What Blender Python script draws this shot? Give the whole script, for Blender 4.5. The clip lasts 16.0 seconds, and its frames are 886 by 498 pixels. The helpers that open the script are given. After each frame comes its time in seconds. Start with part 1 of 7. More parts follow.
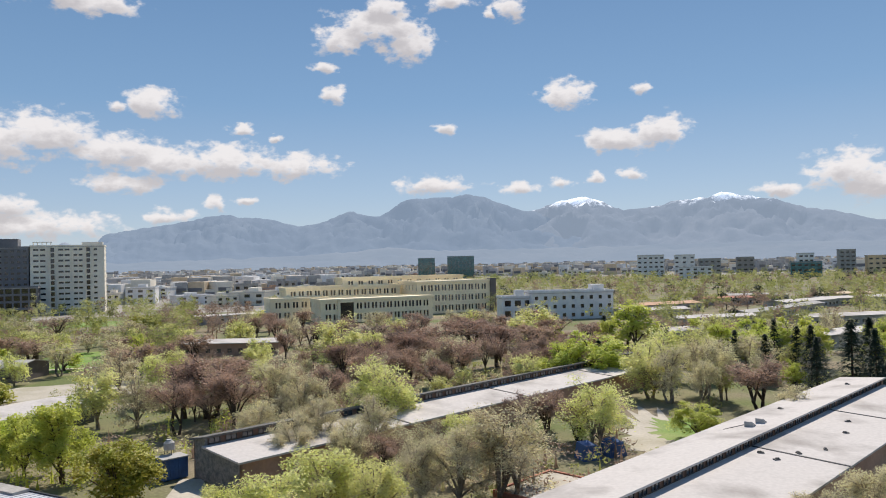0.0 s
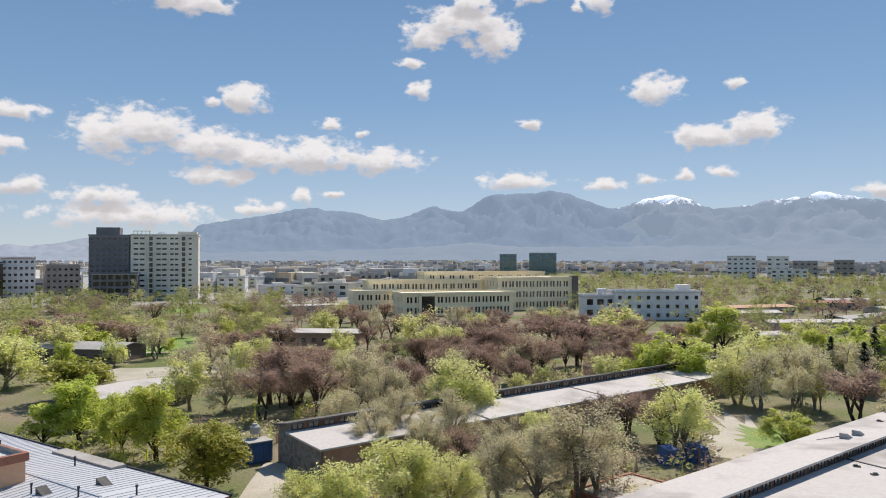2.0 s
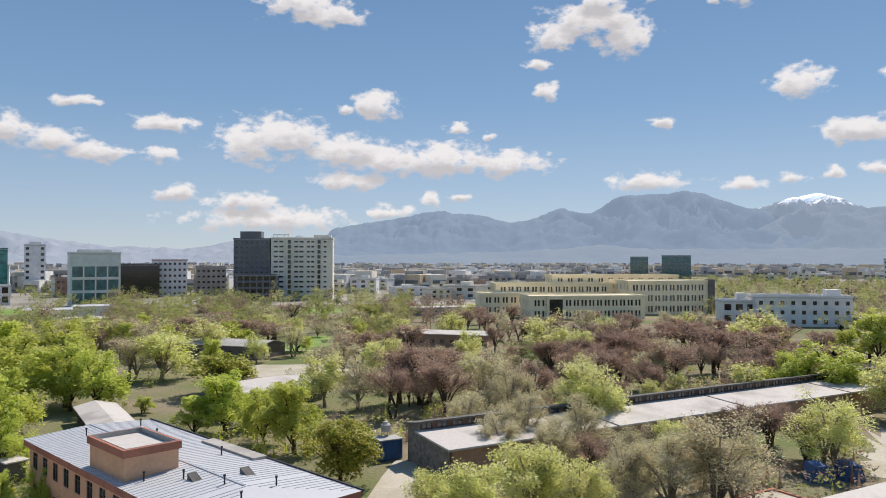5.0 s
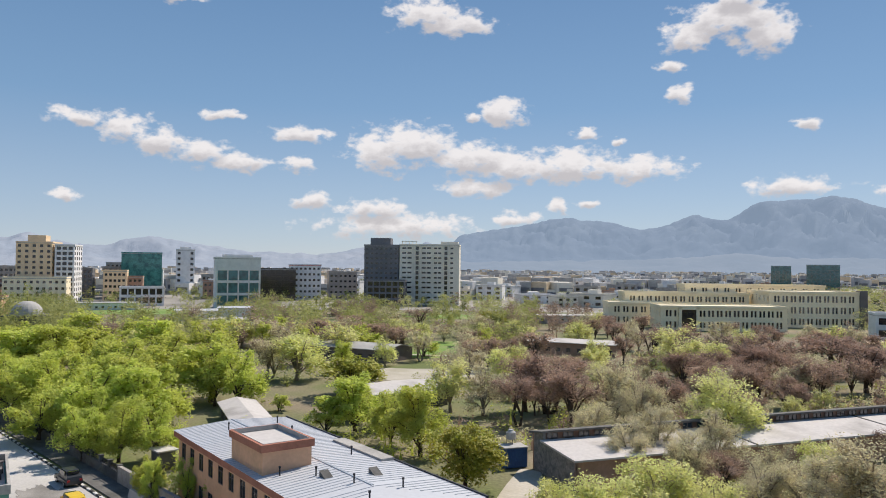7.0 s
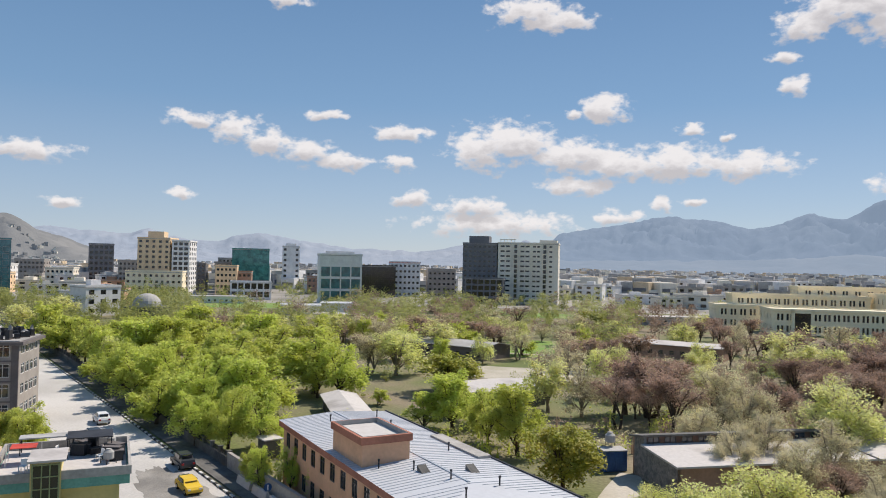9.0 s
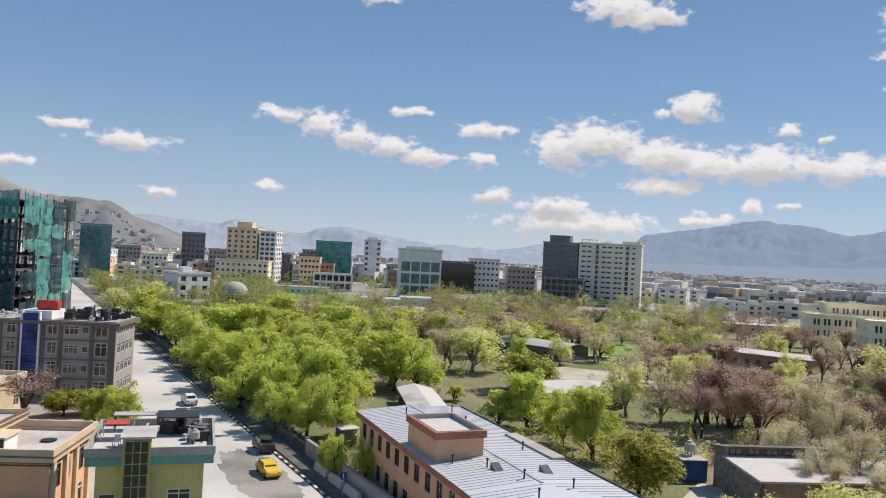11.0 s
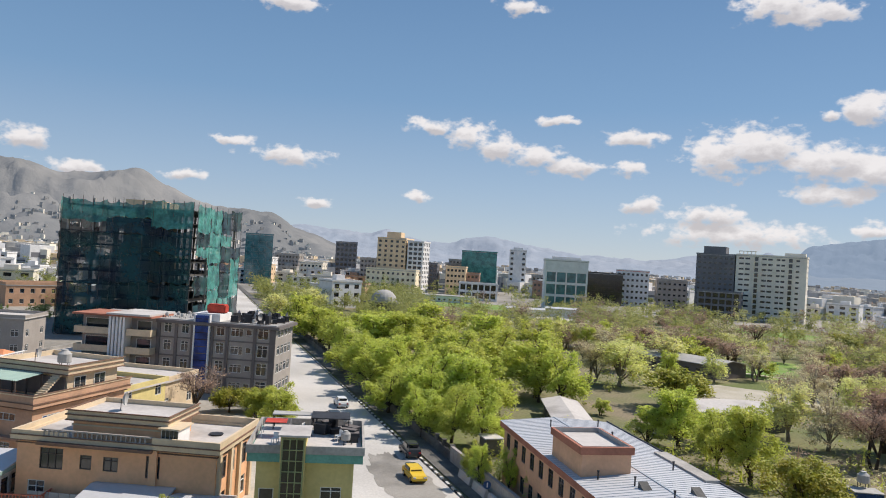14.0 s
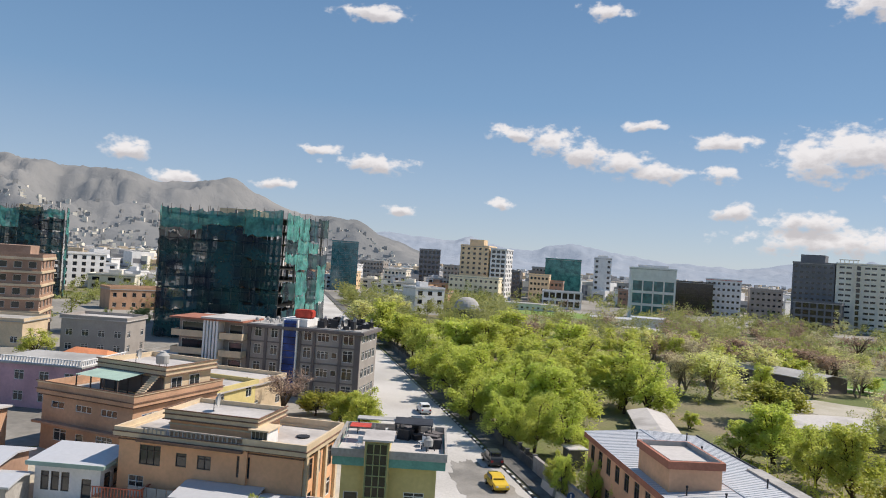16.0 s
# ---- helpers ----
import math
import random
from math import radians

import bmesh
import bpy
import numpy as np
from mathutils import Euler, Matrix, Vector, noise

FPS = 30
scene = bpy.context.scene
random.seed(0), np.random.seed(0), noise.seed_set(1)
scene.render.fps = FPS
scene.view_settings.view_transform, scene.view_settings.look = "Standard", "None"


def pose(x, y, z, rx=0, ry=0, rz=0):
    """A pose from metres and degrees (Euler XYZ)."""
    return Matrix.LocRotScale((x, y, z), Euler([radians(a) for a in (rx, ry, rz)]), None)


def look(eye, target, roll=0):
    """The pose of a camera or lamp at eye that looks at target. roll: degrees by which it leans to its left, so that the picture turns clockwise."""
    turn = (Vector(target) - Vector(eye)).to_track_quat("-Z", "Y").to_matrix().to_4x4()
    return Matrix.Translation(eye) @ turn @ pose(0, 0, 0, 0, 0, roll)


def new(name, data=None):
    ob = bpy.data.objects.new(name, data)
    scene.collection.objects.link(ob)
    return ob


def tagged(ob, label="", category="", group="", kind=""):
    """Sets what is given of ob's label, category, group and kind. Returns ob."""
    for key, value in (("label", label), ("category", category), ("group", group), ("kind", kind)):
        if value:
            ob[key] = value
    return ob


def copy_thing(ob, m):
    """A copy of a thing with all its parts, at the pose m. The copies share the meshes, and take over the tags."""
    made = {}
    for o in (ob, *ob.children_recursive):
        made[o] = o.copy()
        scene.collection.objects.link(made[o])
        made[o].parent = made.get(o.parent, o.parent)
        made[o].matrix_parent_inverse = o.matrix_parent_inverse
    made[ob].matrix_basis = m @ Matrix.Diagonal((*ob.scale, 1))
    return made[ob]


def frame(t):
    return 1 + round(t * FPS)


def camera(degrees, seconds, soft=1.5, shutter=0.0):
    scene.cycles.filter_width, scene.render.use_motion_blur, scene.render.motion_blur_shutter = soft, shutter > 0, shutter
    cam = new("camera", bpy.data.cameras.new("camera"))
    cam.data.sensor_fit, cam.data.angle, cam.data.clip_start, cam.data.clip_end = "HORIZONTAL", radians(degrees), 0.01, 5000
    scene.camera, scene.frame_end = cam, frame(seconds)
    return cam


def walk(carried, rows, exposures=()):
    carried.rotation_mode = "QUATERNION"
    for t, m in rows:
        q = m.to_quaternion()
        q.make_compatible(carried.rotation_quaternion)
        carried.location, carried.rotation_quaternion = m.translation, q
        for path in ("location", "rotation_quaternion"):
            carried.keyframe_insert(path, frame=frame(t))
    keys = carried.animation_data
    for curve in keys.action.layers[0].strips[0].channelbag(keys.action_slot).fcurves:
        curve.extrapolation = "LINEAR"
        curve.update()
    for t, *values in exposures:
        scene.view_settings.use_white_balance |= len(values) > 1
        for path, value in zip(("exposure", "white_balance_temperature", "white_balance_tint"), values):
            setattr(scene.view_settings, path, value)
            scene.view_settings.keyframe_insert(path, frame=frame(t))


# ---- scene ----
cam = camera(61.0, 16.0, soft=1.0)
EYE = 25.0  # the camera turns on one spot, high over the street
# seconds, yaw, pitch, roll
TURNS = [
    (0.0, 0.01, 0.89, 1.25),
    (0.5, 1.60, 0.87, 1.04),
    (1.0, 3.17, 0.82, 0.71),
    (1.5, 4.72, 0.74, 0.38),
    (2.0, 6.22, 0.61, -0.02),
    (2.5, 7.60, 0.52, -0.18),
    (3.0, 9.04, 0.49, -0.21),
    (3.5, 10.64, 0.55, -0.13),
    (6.0, 20.40, 1.03, -0.31),
    (6.5, 23.04, 1.17, -0.49),
    (7.0, 25.47, 1.27, -0.60),
    (7.5, 27.73, 1.29, -0.76),
    (8.0, 29.66, 1.27, -0.82),
    (8.5, 31.28, 1.18, -0.98),
    (9.0, 32.95, 1.01, -1.21),
    (11.5, 40.56, 0.56, -3.38),
    (12.0, 42.23, 0.59, -3.56),
    (12.5, 44.06, 0.61, -3.58),
    (13.0, 46.04, 0.65, -3.48),
    (13.5, 48.16, 0.68, -3.45),
    (14.0, 50.05, 0.71, -3.54),
    (14.5, 51.66, 0.71, -3.66),
    (15.0, 53.27, 0.70, -3.76),
    (15.5, 54.84, 0.77, -3.78),
    (16.0, 56.37, 0.88, -3.78),
]
walk(cam, [(t, pose(0, 0, EYE, 90 + pitch, roll, yaw)) for t, yaw, pitch, roll in TURNS],
     [(0.0, 0.0, 6850, 14.0), (16.0, 0.0, 6850, 14.0)])

# ---- light ----
SUN_AZ, SUN_EL = 16.0, 50.0  # degrees clockwise from +y, and above the horizon


def way(az, el):
    a, e = radians(az), radians(el)
    return Vector((math.sin(a) * math.cos(e), math.cos(a) * math.cos(e), math.sin(e)))


sun = new("sun", bpy.data.lights.new("sun", "SUN"))
sun.data.energy, sun.data.angle, sun.data.color = 5.0, radians(0.6), (1.0, 0.95, 0.86)
sun.matrix_world = look(way(SUN_AZ, SUN_EL) * 200, (0, 0, 0))

# cumulus clouds: azimuth, elevation, half width, half height in degrees
CLOUDS_A = [(-27.8, 9.2, 3.1, 1.3), (-30.3, 8.6, 2.3, 1.5), (-23.6, 8.2, 3.3, 1.1), (-19.9, 7.5, 4.3, 1.0), (-16.0, 7.6, 4.1, 1.1),
            (-11.1, 7.3, 3.1, 0.8), (-22.9, 5.9, 2.4, 0.6), (-21.0, 11.6, 1.7, 0.9), (-23.2, 11.2, 0.7, 0.3), (-14.7, 9.9, 0.9, 0.3),
            (-12.3, 9.3, 0.6, 0.2), (-4.5, 17.5, 3.2, 1.3), (-7.1, 16.5, 1.9, 0.9), (-2.4, 16.2, 2.2, 1.1), (-4.1, 18.7, 1.5, 0.6),
            (-8.7, 14.4, 1.1, 0.3), (-8.3, 12.5, 0.8, 0.5), (-24.9, 17.9, 3.1, 0.7), (9.5, 12.1, 1.8, 0.9), (15.1, 12.2, 0.7, 0.3)]
CLOUDS_B = [(13.2, 8.7, 2.4, 0.8), (16.4, 9.1, 2.0, 1.0), (11.4, 5.9, 0.7, 0.4), (14.1, 6.1, 0.8, 0.4), (8.9, 5.6, 0.8, 0.3),
            (5.9, 5.3, 1.8, 0.4), (-0.7, 5.7, 2.6, 0.6), (0.3, 10.0, 0.8, 0.4), (28.4, 5.5, 2.3, 1.3), (29.9, 4.5, 2.2, 1.0),
            (24.2, 4.5, 1.2, 0.4), (1.1, 19.1, 1.9, 0.5), (5.6, 18.6, 0.9, 0.8), (4.1, 18.2, 0.4, 0.4), (-20.3, 3.6, 1.9, 0.5),
            (-14.8, 4.8, 0.7, 0.2), (-16.8, 4.5, 0.6, 0.5), (-27.0, 18.6, 2.6, 1.0), (-29.0, 3.0, 6.0, 0.9)]
CLOUDS_C = [(-51.5, 9.9, 2.0, 0.5), (-48.6, 9.4, 1.7, 0.9), (-46.2, 8.7, 1.9, 0.9), (-43.5, 8.1, 2.0, 0.8), (-40.5, 7.4, 2.0, 0.5),
            (-36.4, 9.6, 2.2, 0.5), (-36.4, 7.5, 1.3, 0.5), (-41.9, 10.8, 1.5, 0.3), (-52.4, 4.5, 0.8, 0.3), (-35.5, 4.8, 1.5, 0.5),
            (-30.8, 4.2, 2.6, 0.6), (-79.7, 6.4, 1.5, 0.6), (-76.4, 4.7, 2.0, 0.4), (-69.3, 4.9, 1.3, 0.3), (-62.3, 7.0, 2.9, 0.6),
            (-66.3, 7.7, 1.4, 0.3), (-59.8, 3.6, 1.1, 0.3), (-62.9, 17.8, 2.5, 0.5), (-45.3, 18.8, 1.7, 0.5)]


SKY = 0.086  # strength of the sky


def make_world():
    w = bpy.data.worlds.new("sky")
    scene.world = w
    w.use_nodes = True
    nt = w.node_tree
    nt.nodes.clear()
    link = nt.links.new

    def node(kind, operation=None, use_clamp=False, interpolation_type=None, data_type=None):
        n = nt.nodes.new(kind)
        if operation:
            n.operation = operation
        if use_clamp:
            n.use_clamp = True
        if interpolation_type:
            n.interpolation_type = interpolation_type
        if data_type:
            n.data_type = data_type
        return n

    def math_(op, a, b=None, clamp=False):
        n = node("ShaderNodeMath", operation=op, use_clamp=clamp)
        for i, v in enumerate((a, b)):
            if v is None:
                continue
            if isinstance(v, (int, float)):
                n.inputs[i].default_value = v
            else:
                link(v, n.inputs[i])
        return n.outputs[0]

    sky = node("ShaderNodeTexSky")
    sky.sky_type, sky.sun_disc = "NISHITA", False
    sky.sun_elevation, sky.sun_rotation = radians(SUN_EL), radians(SUN_AZ)
    sky.altitude, sky.air_density, sky.dust_density, sky.ozone_density = 1800, 1.0, 0.3, 1.6
    tc = node("ShaderNodeTexCoord")
    sep = node("ShaderNodeSeparateXYZ")
    link(tc.outputs["Generated"], sep.inputs[0])
    az = math_("MULTIPLY", math_("ARCTAN2", sep.outputs[0], sep.outputs[1]), 180 / math.pi)
    el = math_("MULTIPLY", math_("ARCSINE", sep.outputs[2]), 180 / math.pi)
    flat = node("ShaderNodeCombineXYZ")
    link(az, flat.inputs[0]), link(el, flat.inputs[1])

    def fbm(scale, detail, seed):
        n = node("ShaderNodeTexNoise")
        n.inputs["Scale"].default_value, n.inputs["Detail"].default_value, n.inputs["Roughness"].default_value = scale, detail, 0.54
        off = node("ShaderNodeVectorMath", operation="MULTIPLY_ADD")
        off.inputs[1].default_value, off.inputs[2].default_value = (1, 1.6, 1), (seed, seed * 1.7, seed)
        link(flat.outputs[0], off.inputs[0])
        link(off.outputs[0], n.inputs["Vector"])
        return n

    warp = node("ShaderNodeVectorMath", operation="MULTIPLY_ADD")
    link(fbm(0.5, 4, 3.1).outputs["Color"], warp.inputs[0])
    warp.inputs[1].default_value = (2.0, 0.9, 0)
    shift = node("ShaderNodeVectorMath", operation="ADD")
    link(flat.outputs[0], shift.inputs[0])
    shift.inputs[1].default_value = (-1.0, -0.45, 0)
    link(shift.outputs[0], warp.inputs[2])

    def field(down):
        best = None
        for a, e, hw, hh in CLOUDS_A + CLOUDS_B + CLOUDS_C:
            hw, hh = hw * 1.22 + 0.1, hh * 1.3 + 0.1
            n = node("ShaderNodeVectorMath", operation="MULTIPLY_ADD")
            link(warp.outputs[0], n.inputs[0])
            n.inputs[1].default_value, n.inputs[2].default_value = (1 / hw, 1 / hh, 0), (-a / hw, -(e - down * hh) / hh, 0)
            ln = node("ShaderNodeVectorMath", operation="LENGTH")
            link(n.outputs[0], ln.inputs[0])
            best = ln.outputs["Value"] if best is None else math_("MINIMUM", best, ln.outputs["Value"])
        return math_("SUBTRACT", 1.0, best)

    puff = math_("SUBTRACT", fbm(0.95, 6, 7.7).outputs["Fac"], 0.5)
    dens = math_("ADD", field(0.0), math_("MULTIPLY", puff, 1.9))
    mask = node("ShaderNodeMapRange", interpolation_type="SMOOTHSTEP")
    link(dens, mask.inputs["Value"])
    mask.inputs["From Min"].default_value, mask.inputs["From Max"].default_value = 0.02, 0.6
    low = math_("ADD", field(0.75), math_("MULTIPLY", puff, 1.2))
    grey = node("ShaderNodeMapRange", interpolation_type="SMOOTHSTEP")
    link(low, grey.inputs["Value"])
    grey.inputs["From Min"].default_value, grey.inputs["From Max"].default_value = 0.0, 0.8
    tone = node("ShaderNodeMix", data_type="RGBA")
    link(grey.outputs[0], tone.inputs["Factor"])
    tone.inputs["A"].default_value, tone.inputs["B"].default_value = (10.0, 10.1, 10.3, 1), (6.4, 6.4, 6.7, 1)
    # spring haze evens out the blue and pales it towards the horizon
    height = math_("MULTIPLY", el, 1 / 90, True)
    ramp = node("ShaderNodeValToRGB")
    link(height, ramp.inputs[0])
    stops = ((0.0, (0.50, 0.63, 0.78)), (0.06, (0.37, 0.55, 0.77)), (0.13, (0.215, 0.425, 0.70)), (0.25, (0.13, 0.30, 0.57)), (1.0, (0.10, 0.22, 0.45)))
    while len(ramp.color_ramp.elements) < len(stops):
        ramp.color_ramp.elements.new(0.5)
    for e, (at, rgb) in zip(ramp.color_ramp.elements, stops):
        e.position, e.color = at, (*rgb, 1)
    even = node("ShaderNodeVectorMath", operation="SCALE")
    link(ramp.outputs[0], even.inputs[0])
    even.inputs["Scale"].default_value = 0.92 / SKY
    hazy = node("ShaderNodeMix", data_type="RGBA")
    hazy.inputs["Factor"].default_value = 0.7
    link(sky.outputs[0], hazy.inputs["A"])
    link(even.outputs[0], hazy.inputs["B"])
    mix = node("ShaderNodeMix", data_type="RGBA")
    link(math_("MULTIPLY", mask.outputs[0], 0.93), mix.inputs["Factor"])
    link(hazy.outputs["Result"], mix.inputs["A"])
    link(tone.outputs["Result"], mix.inputs["B"])
    bg = node("ShaderNodeBackground")
    bg.inputs["Strength"].default_value = SKY
    link(mix.outputs["Result"], bg.inputs["Color"])
    o = node("ShaderNodeOutputWorld")
    link(bg.outputs[0], o.inputs["Surface"])


make_world()

# ---- materials ----


def mat(name, rgb, rough=0.8, metal=0.0, vary=0.12, scale=0.6, bump=0.0, rand=0.0, second=None, fine=9.0, cut=(0.4, 0.65), leaf=0.0, spec=0.4):
    """A surface with stains at one scale and grain at another; rand tints each object or piece a little."""
    m = bpy.data.materials.new(name)
    m.use_nodes = True
    nt = m.node_tree
    link = nt.links.new
    b = nt.nodes["Principled BSDF"]
    b.inputs["Roughness"].default_value, b.inputs["Metallic"].default_value = rough, metal
    b.inputs["Specular IOR Level"].default_value = spec
    tc = nt.nodes.new("ShaderNodeNewGeometry")
    stain = nt.nodes.new("ShaderNodeTexNoise")
    stain.inputs["Scale"].default_value, stain.inputs["Detail"].default_value = scale, 5
    grain = nt.nodes.new("ShaderNodeTexNoise")
    grain.inputs["Scale"].default_value, grain.inputs["Detail"].default_value = scale * fine, 3
    link(tc.outputs["Position"], stain.inputs["Vector"])
    link(tc.outputs["Position"], grain.inputs["Vector"])
    ramp = nt.nodes.new("ShaderNodeMapRange")
    link(stain.outputs["Fac"], ramp.inputs["Value"])
    ramp.inputs["From Min"].default_value, ramp.inputs["From Max"].default_value = cut
    base = nt.nodes.new("ShaderNodeMix")
    base.data_type = "RGBA"
    link(ramp.outputs[0], base.inputs["Factor"])
    other = second or tuple(c * (1 - 2 * vary) for c in rgb)
    base.inputs["A"].default_value, base.inputs["B"].default_value = (*rgb, 1), (*other, 1)
    hsv = nt.nodes.new("ShaderNodeHueSaturation")
    link(base.outputs["Result"], hsv.inputs["Color"])
    val = nt.nodes.new("ShaderNodeMapRange")
    link(grain.outputs["Fac"], val.inputs["Value"])
    val.inputs["From Min"].default_value, val.inputs["From Max"].default_value = 0.25, 0.75
    val.inputs["To Min"].default_value, val.inputs["To Max"].default_value = 1 - vary, 1 + vary
    out = val.outputs[0]
    if rand:
        info = nt.nodes.new("ShaderNodeObjectInfo")
        isl = nt.nodes.new("ShaderNodeMath")
        isl.operation = "ADD"
        link(info.outputs["Random"], isl.inputs[0])
        link(tc.outputs["Random Per Island"], isl.inputs[1])
        r = nt.nodes.new("ShaderNodeMapRange")
        link(isl.outputs[0], r.inputs["Value"])
        r.inputs["From Max"].default_value = 2.0
        r.inputs["To Min"].default_value, r.inputs["To Max"].default_value = 1 - rand, 1 + rand
        mul = nt.nodes.new("ShaderNodeMath")
        mul.operation = "MULTIPLY"
        link(out, mul.inputs[0]), link(r.outputs[0], mul.inputs[1])
        out = mul.outputs[0]
        hue = nt.nodes.new("ShaderNodeMapRange")
        link(info.outputs["Random"], hue.inputs["Value"])
        hue.inputs["To Min"].default_value, hue.inputs["To Max"].default_value = 0.5 - rand * 0.04, 0.5 + rand * 0.04
        link(hue.outputs[0], hsv.inputs["Hue"])
    link(out, hsv.inputs["Value"])
    link(hsv.outputs[0], b.inputs["Base Color"])
    if bump:
        bn = nt.nodes.new("ShaderNodeBump")
        bn.inputs["Strength"].default_value, bn.inputs["Distance"].default_value = bump, 0.05
        link(grain.outputs["Fac"], bn.inputs["Height"])
        link(bn.outputs[0], b.inputs["Normal"])
    if leaf:
        tr = nt.nodes.new("ShaderNodeBsdfTranslucent")
        link(hsv.outputs[0], tr.inputs["Color"])
        mx = nt.nodes.new("ShaderNodeMixShader")
        mx.inputs[0].default_value = leaf
        link(b.outputs[0], mx.inputs[1]), link(tr.outputs[0], mx.inputs[2])
        link(mx.outputs[0], nt.nodes["Material Output"].inputs["Surface"])
    return m


def glass_mat(name, rgb, rough=0.08):
    m = mat(name, rgb, rough, 0.0, 0.25, 0.35, spec=0.9)
    return m


def hazed_far_mat(name, rgb, second, haze_glow, snow=0.0, line=300.0):
    """Distant rock, the backdrop behind everything; the haze of miles of air is painted in as bluish colour and
    emission.
    """
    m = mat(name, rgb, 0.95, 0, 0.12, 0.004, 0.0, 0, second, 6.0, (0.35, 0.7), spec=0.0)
    nt = m.node_tree
    link = nt.links.new
    b = nt.nodes["Principled BSDF"]
    if snow:
        geo = nt.nodes.new("ShaderNodeNewGeometry")
        sep = nt.nodes.new("ShaderNodeSeparateXYZ")
        link(geo.outputs["Position"], sep.inputs[0])
        n = nt.nodes.new("ShaderNodeTexNoise")
        n.inputs["Scale"].default_value, n.inputs["Detail"].default_value, n.inputs["Roughness"].default_value = 0.013, 8, 0.7
        st = nt.nodes.new("ShaderNodeVectorMath")
        st.operation = "MULTIPLY"
        st.inputs[1].default_value = (1, 1, 0.35)
        link(geo.outputs["Position"], st.inputs[0])
        link(st.outputs[0], n.inputs["Vector"])
        h = nt.nodes.new("ShaderNodeMath")
        h.operation = "MULTIPLY_ADD"
        link(n.outputs["Fac"], h.inputs[0])
        h.inputs[1].default_value = 260.0
        link(sep.outputs[2], h.inputs[2])
        r = nt.nodes.new("ShaderNodeMapRange")
        link(h.outputs[0], r.inputs["Value"])
        r.inputs["From Min"].default_value, r.inputs["From Max"].default_value = line + 130, line + 165
        mx = nt.nodes.new("ShaderNodeMix")
        mx.data_type = "RGBA"
        link(r.outputs[0], mx.inputs["Factor"])
        old = b.inputs["Base Color"].links[0].from_socket
        link(old, mx.inputs["A"])
        mx.inputs["B"].default_value = (0.85, 0.88, 0.92, 1)
        link(mx.outputs["Result"], b.inputs["Base Color"])
    bump = nt.nodes.new("ShaderNodeBump")
    bump.inputs["Strength"].default_value, bump.inputs["Distance"].default_value = 0.6, 12.0
    rock = nt.nodes.new("ShaderNodeTexNoise")
    rock.inputs["Scale"].default_value, rock.inputs["Detail"].default_value, rock.inputs["Roughness"].default_value = 0.018, 7, 0.65
    pos = nt.nodes.new("ShaderNodeNewGeometry")
    link(pos.outputs["Position"], rock.inputs["Vector"])
    link(rock.outputs["Fac"], bump.inputs["Height"])
    link(bump.outputs[0], b.inputs["Normal"])
    # even emission stands in for the haze before the rock
    b.inputs["Emission Color"].default_value = (*haze_glow, 1)
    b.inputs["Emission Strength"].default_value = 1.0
    return m


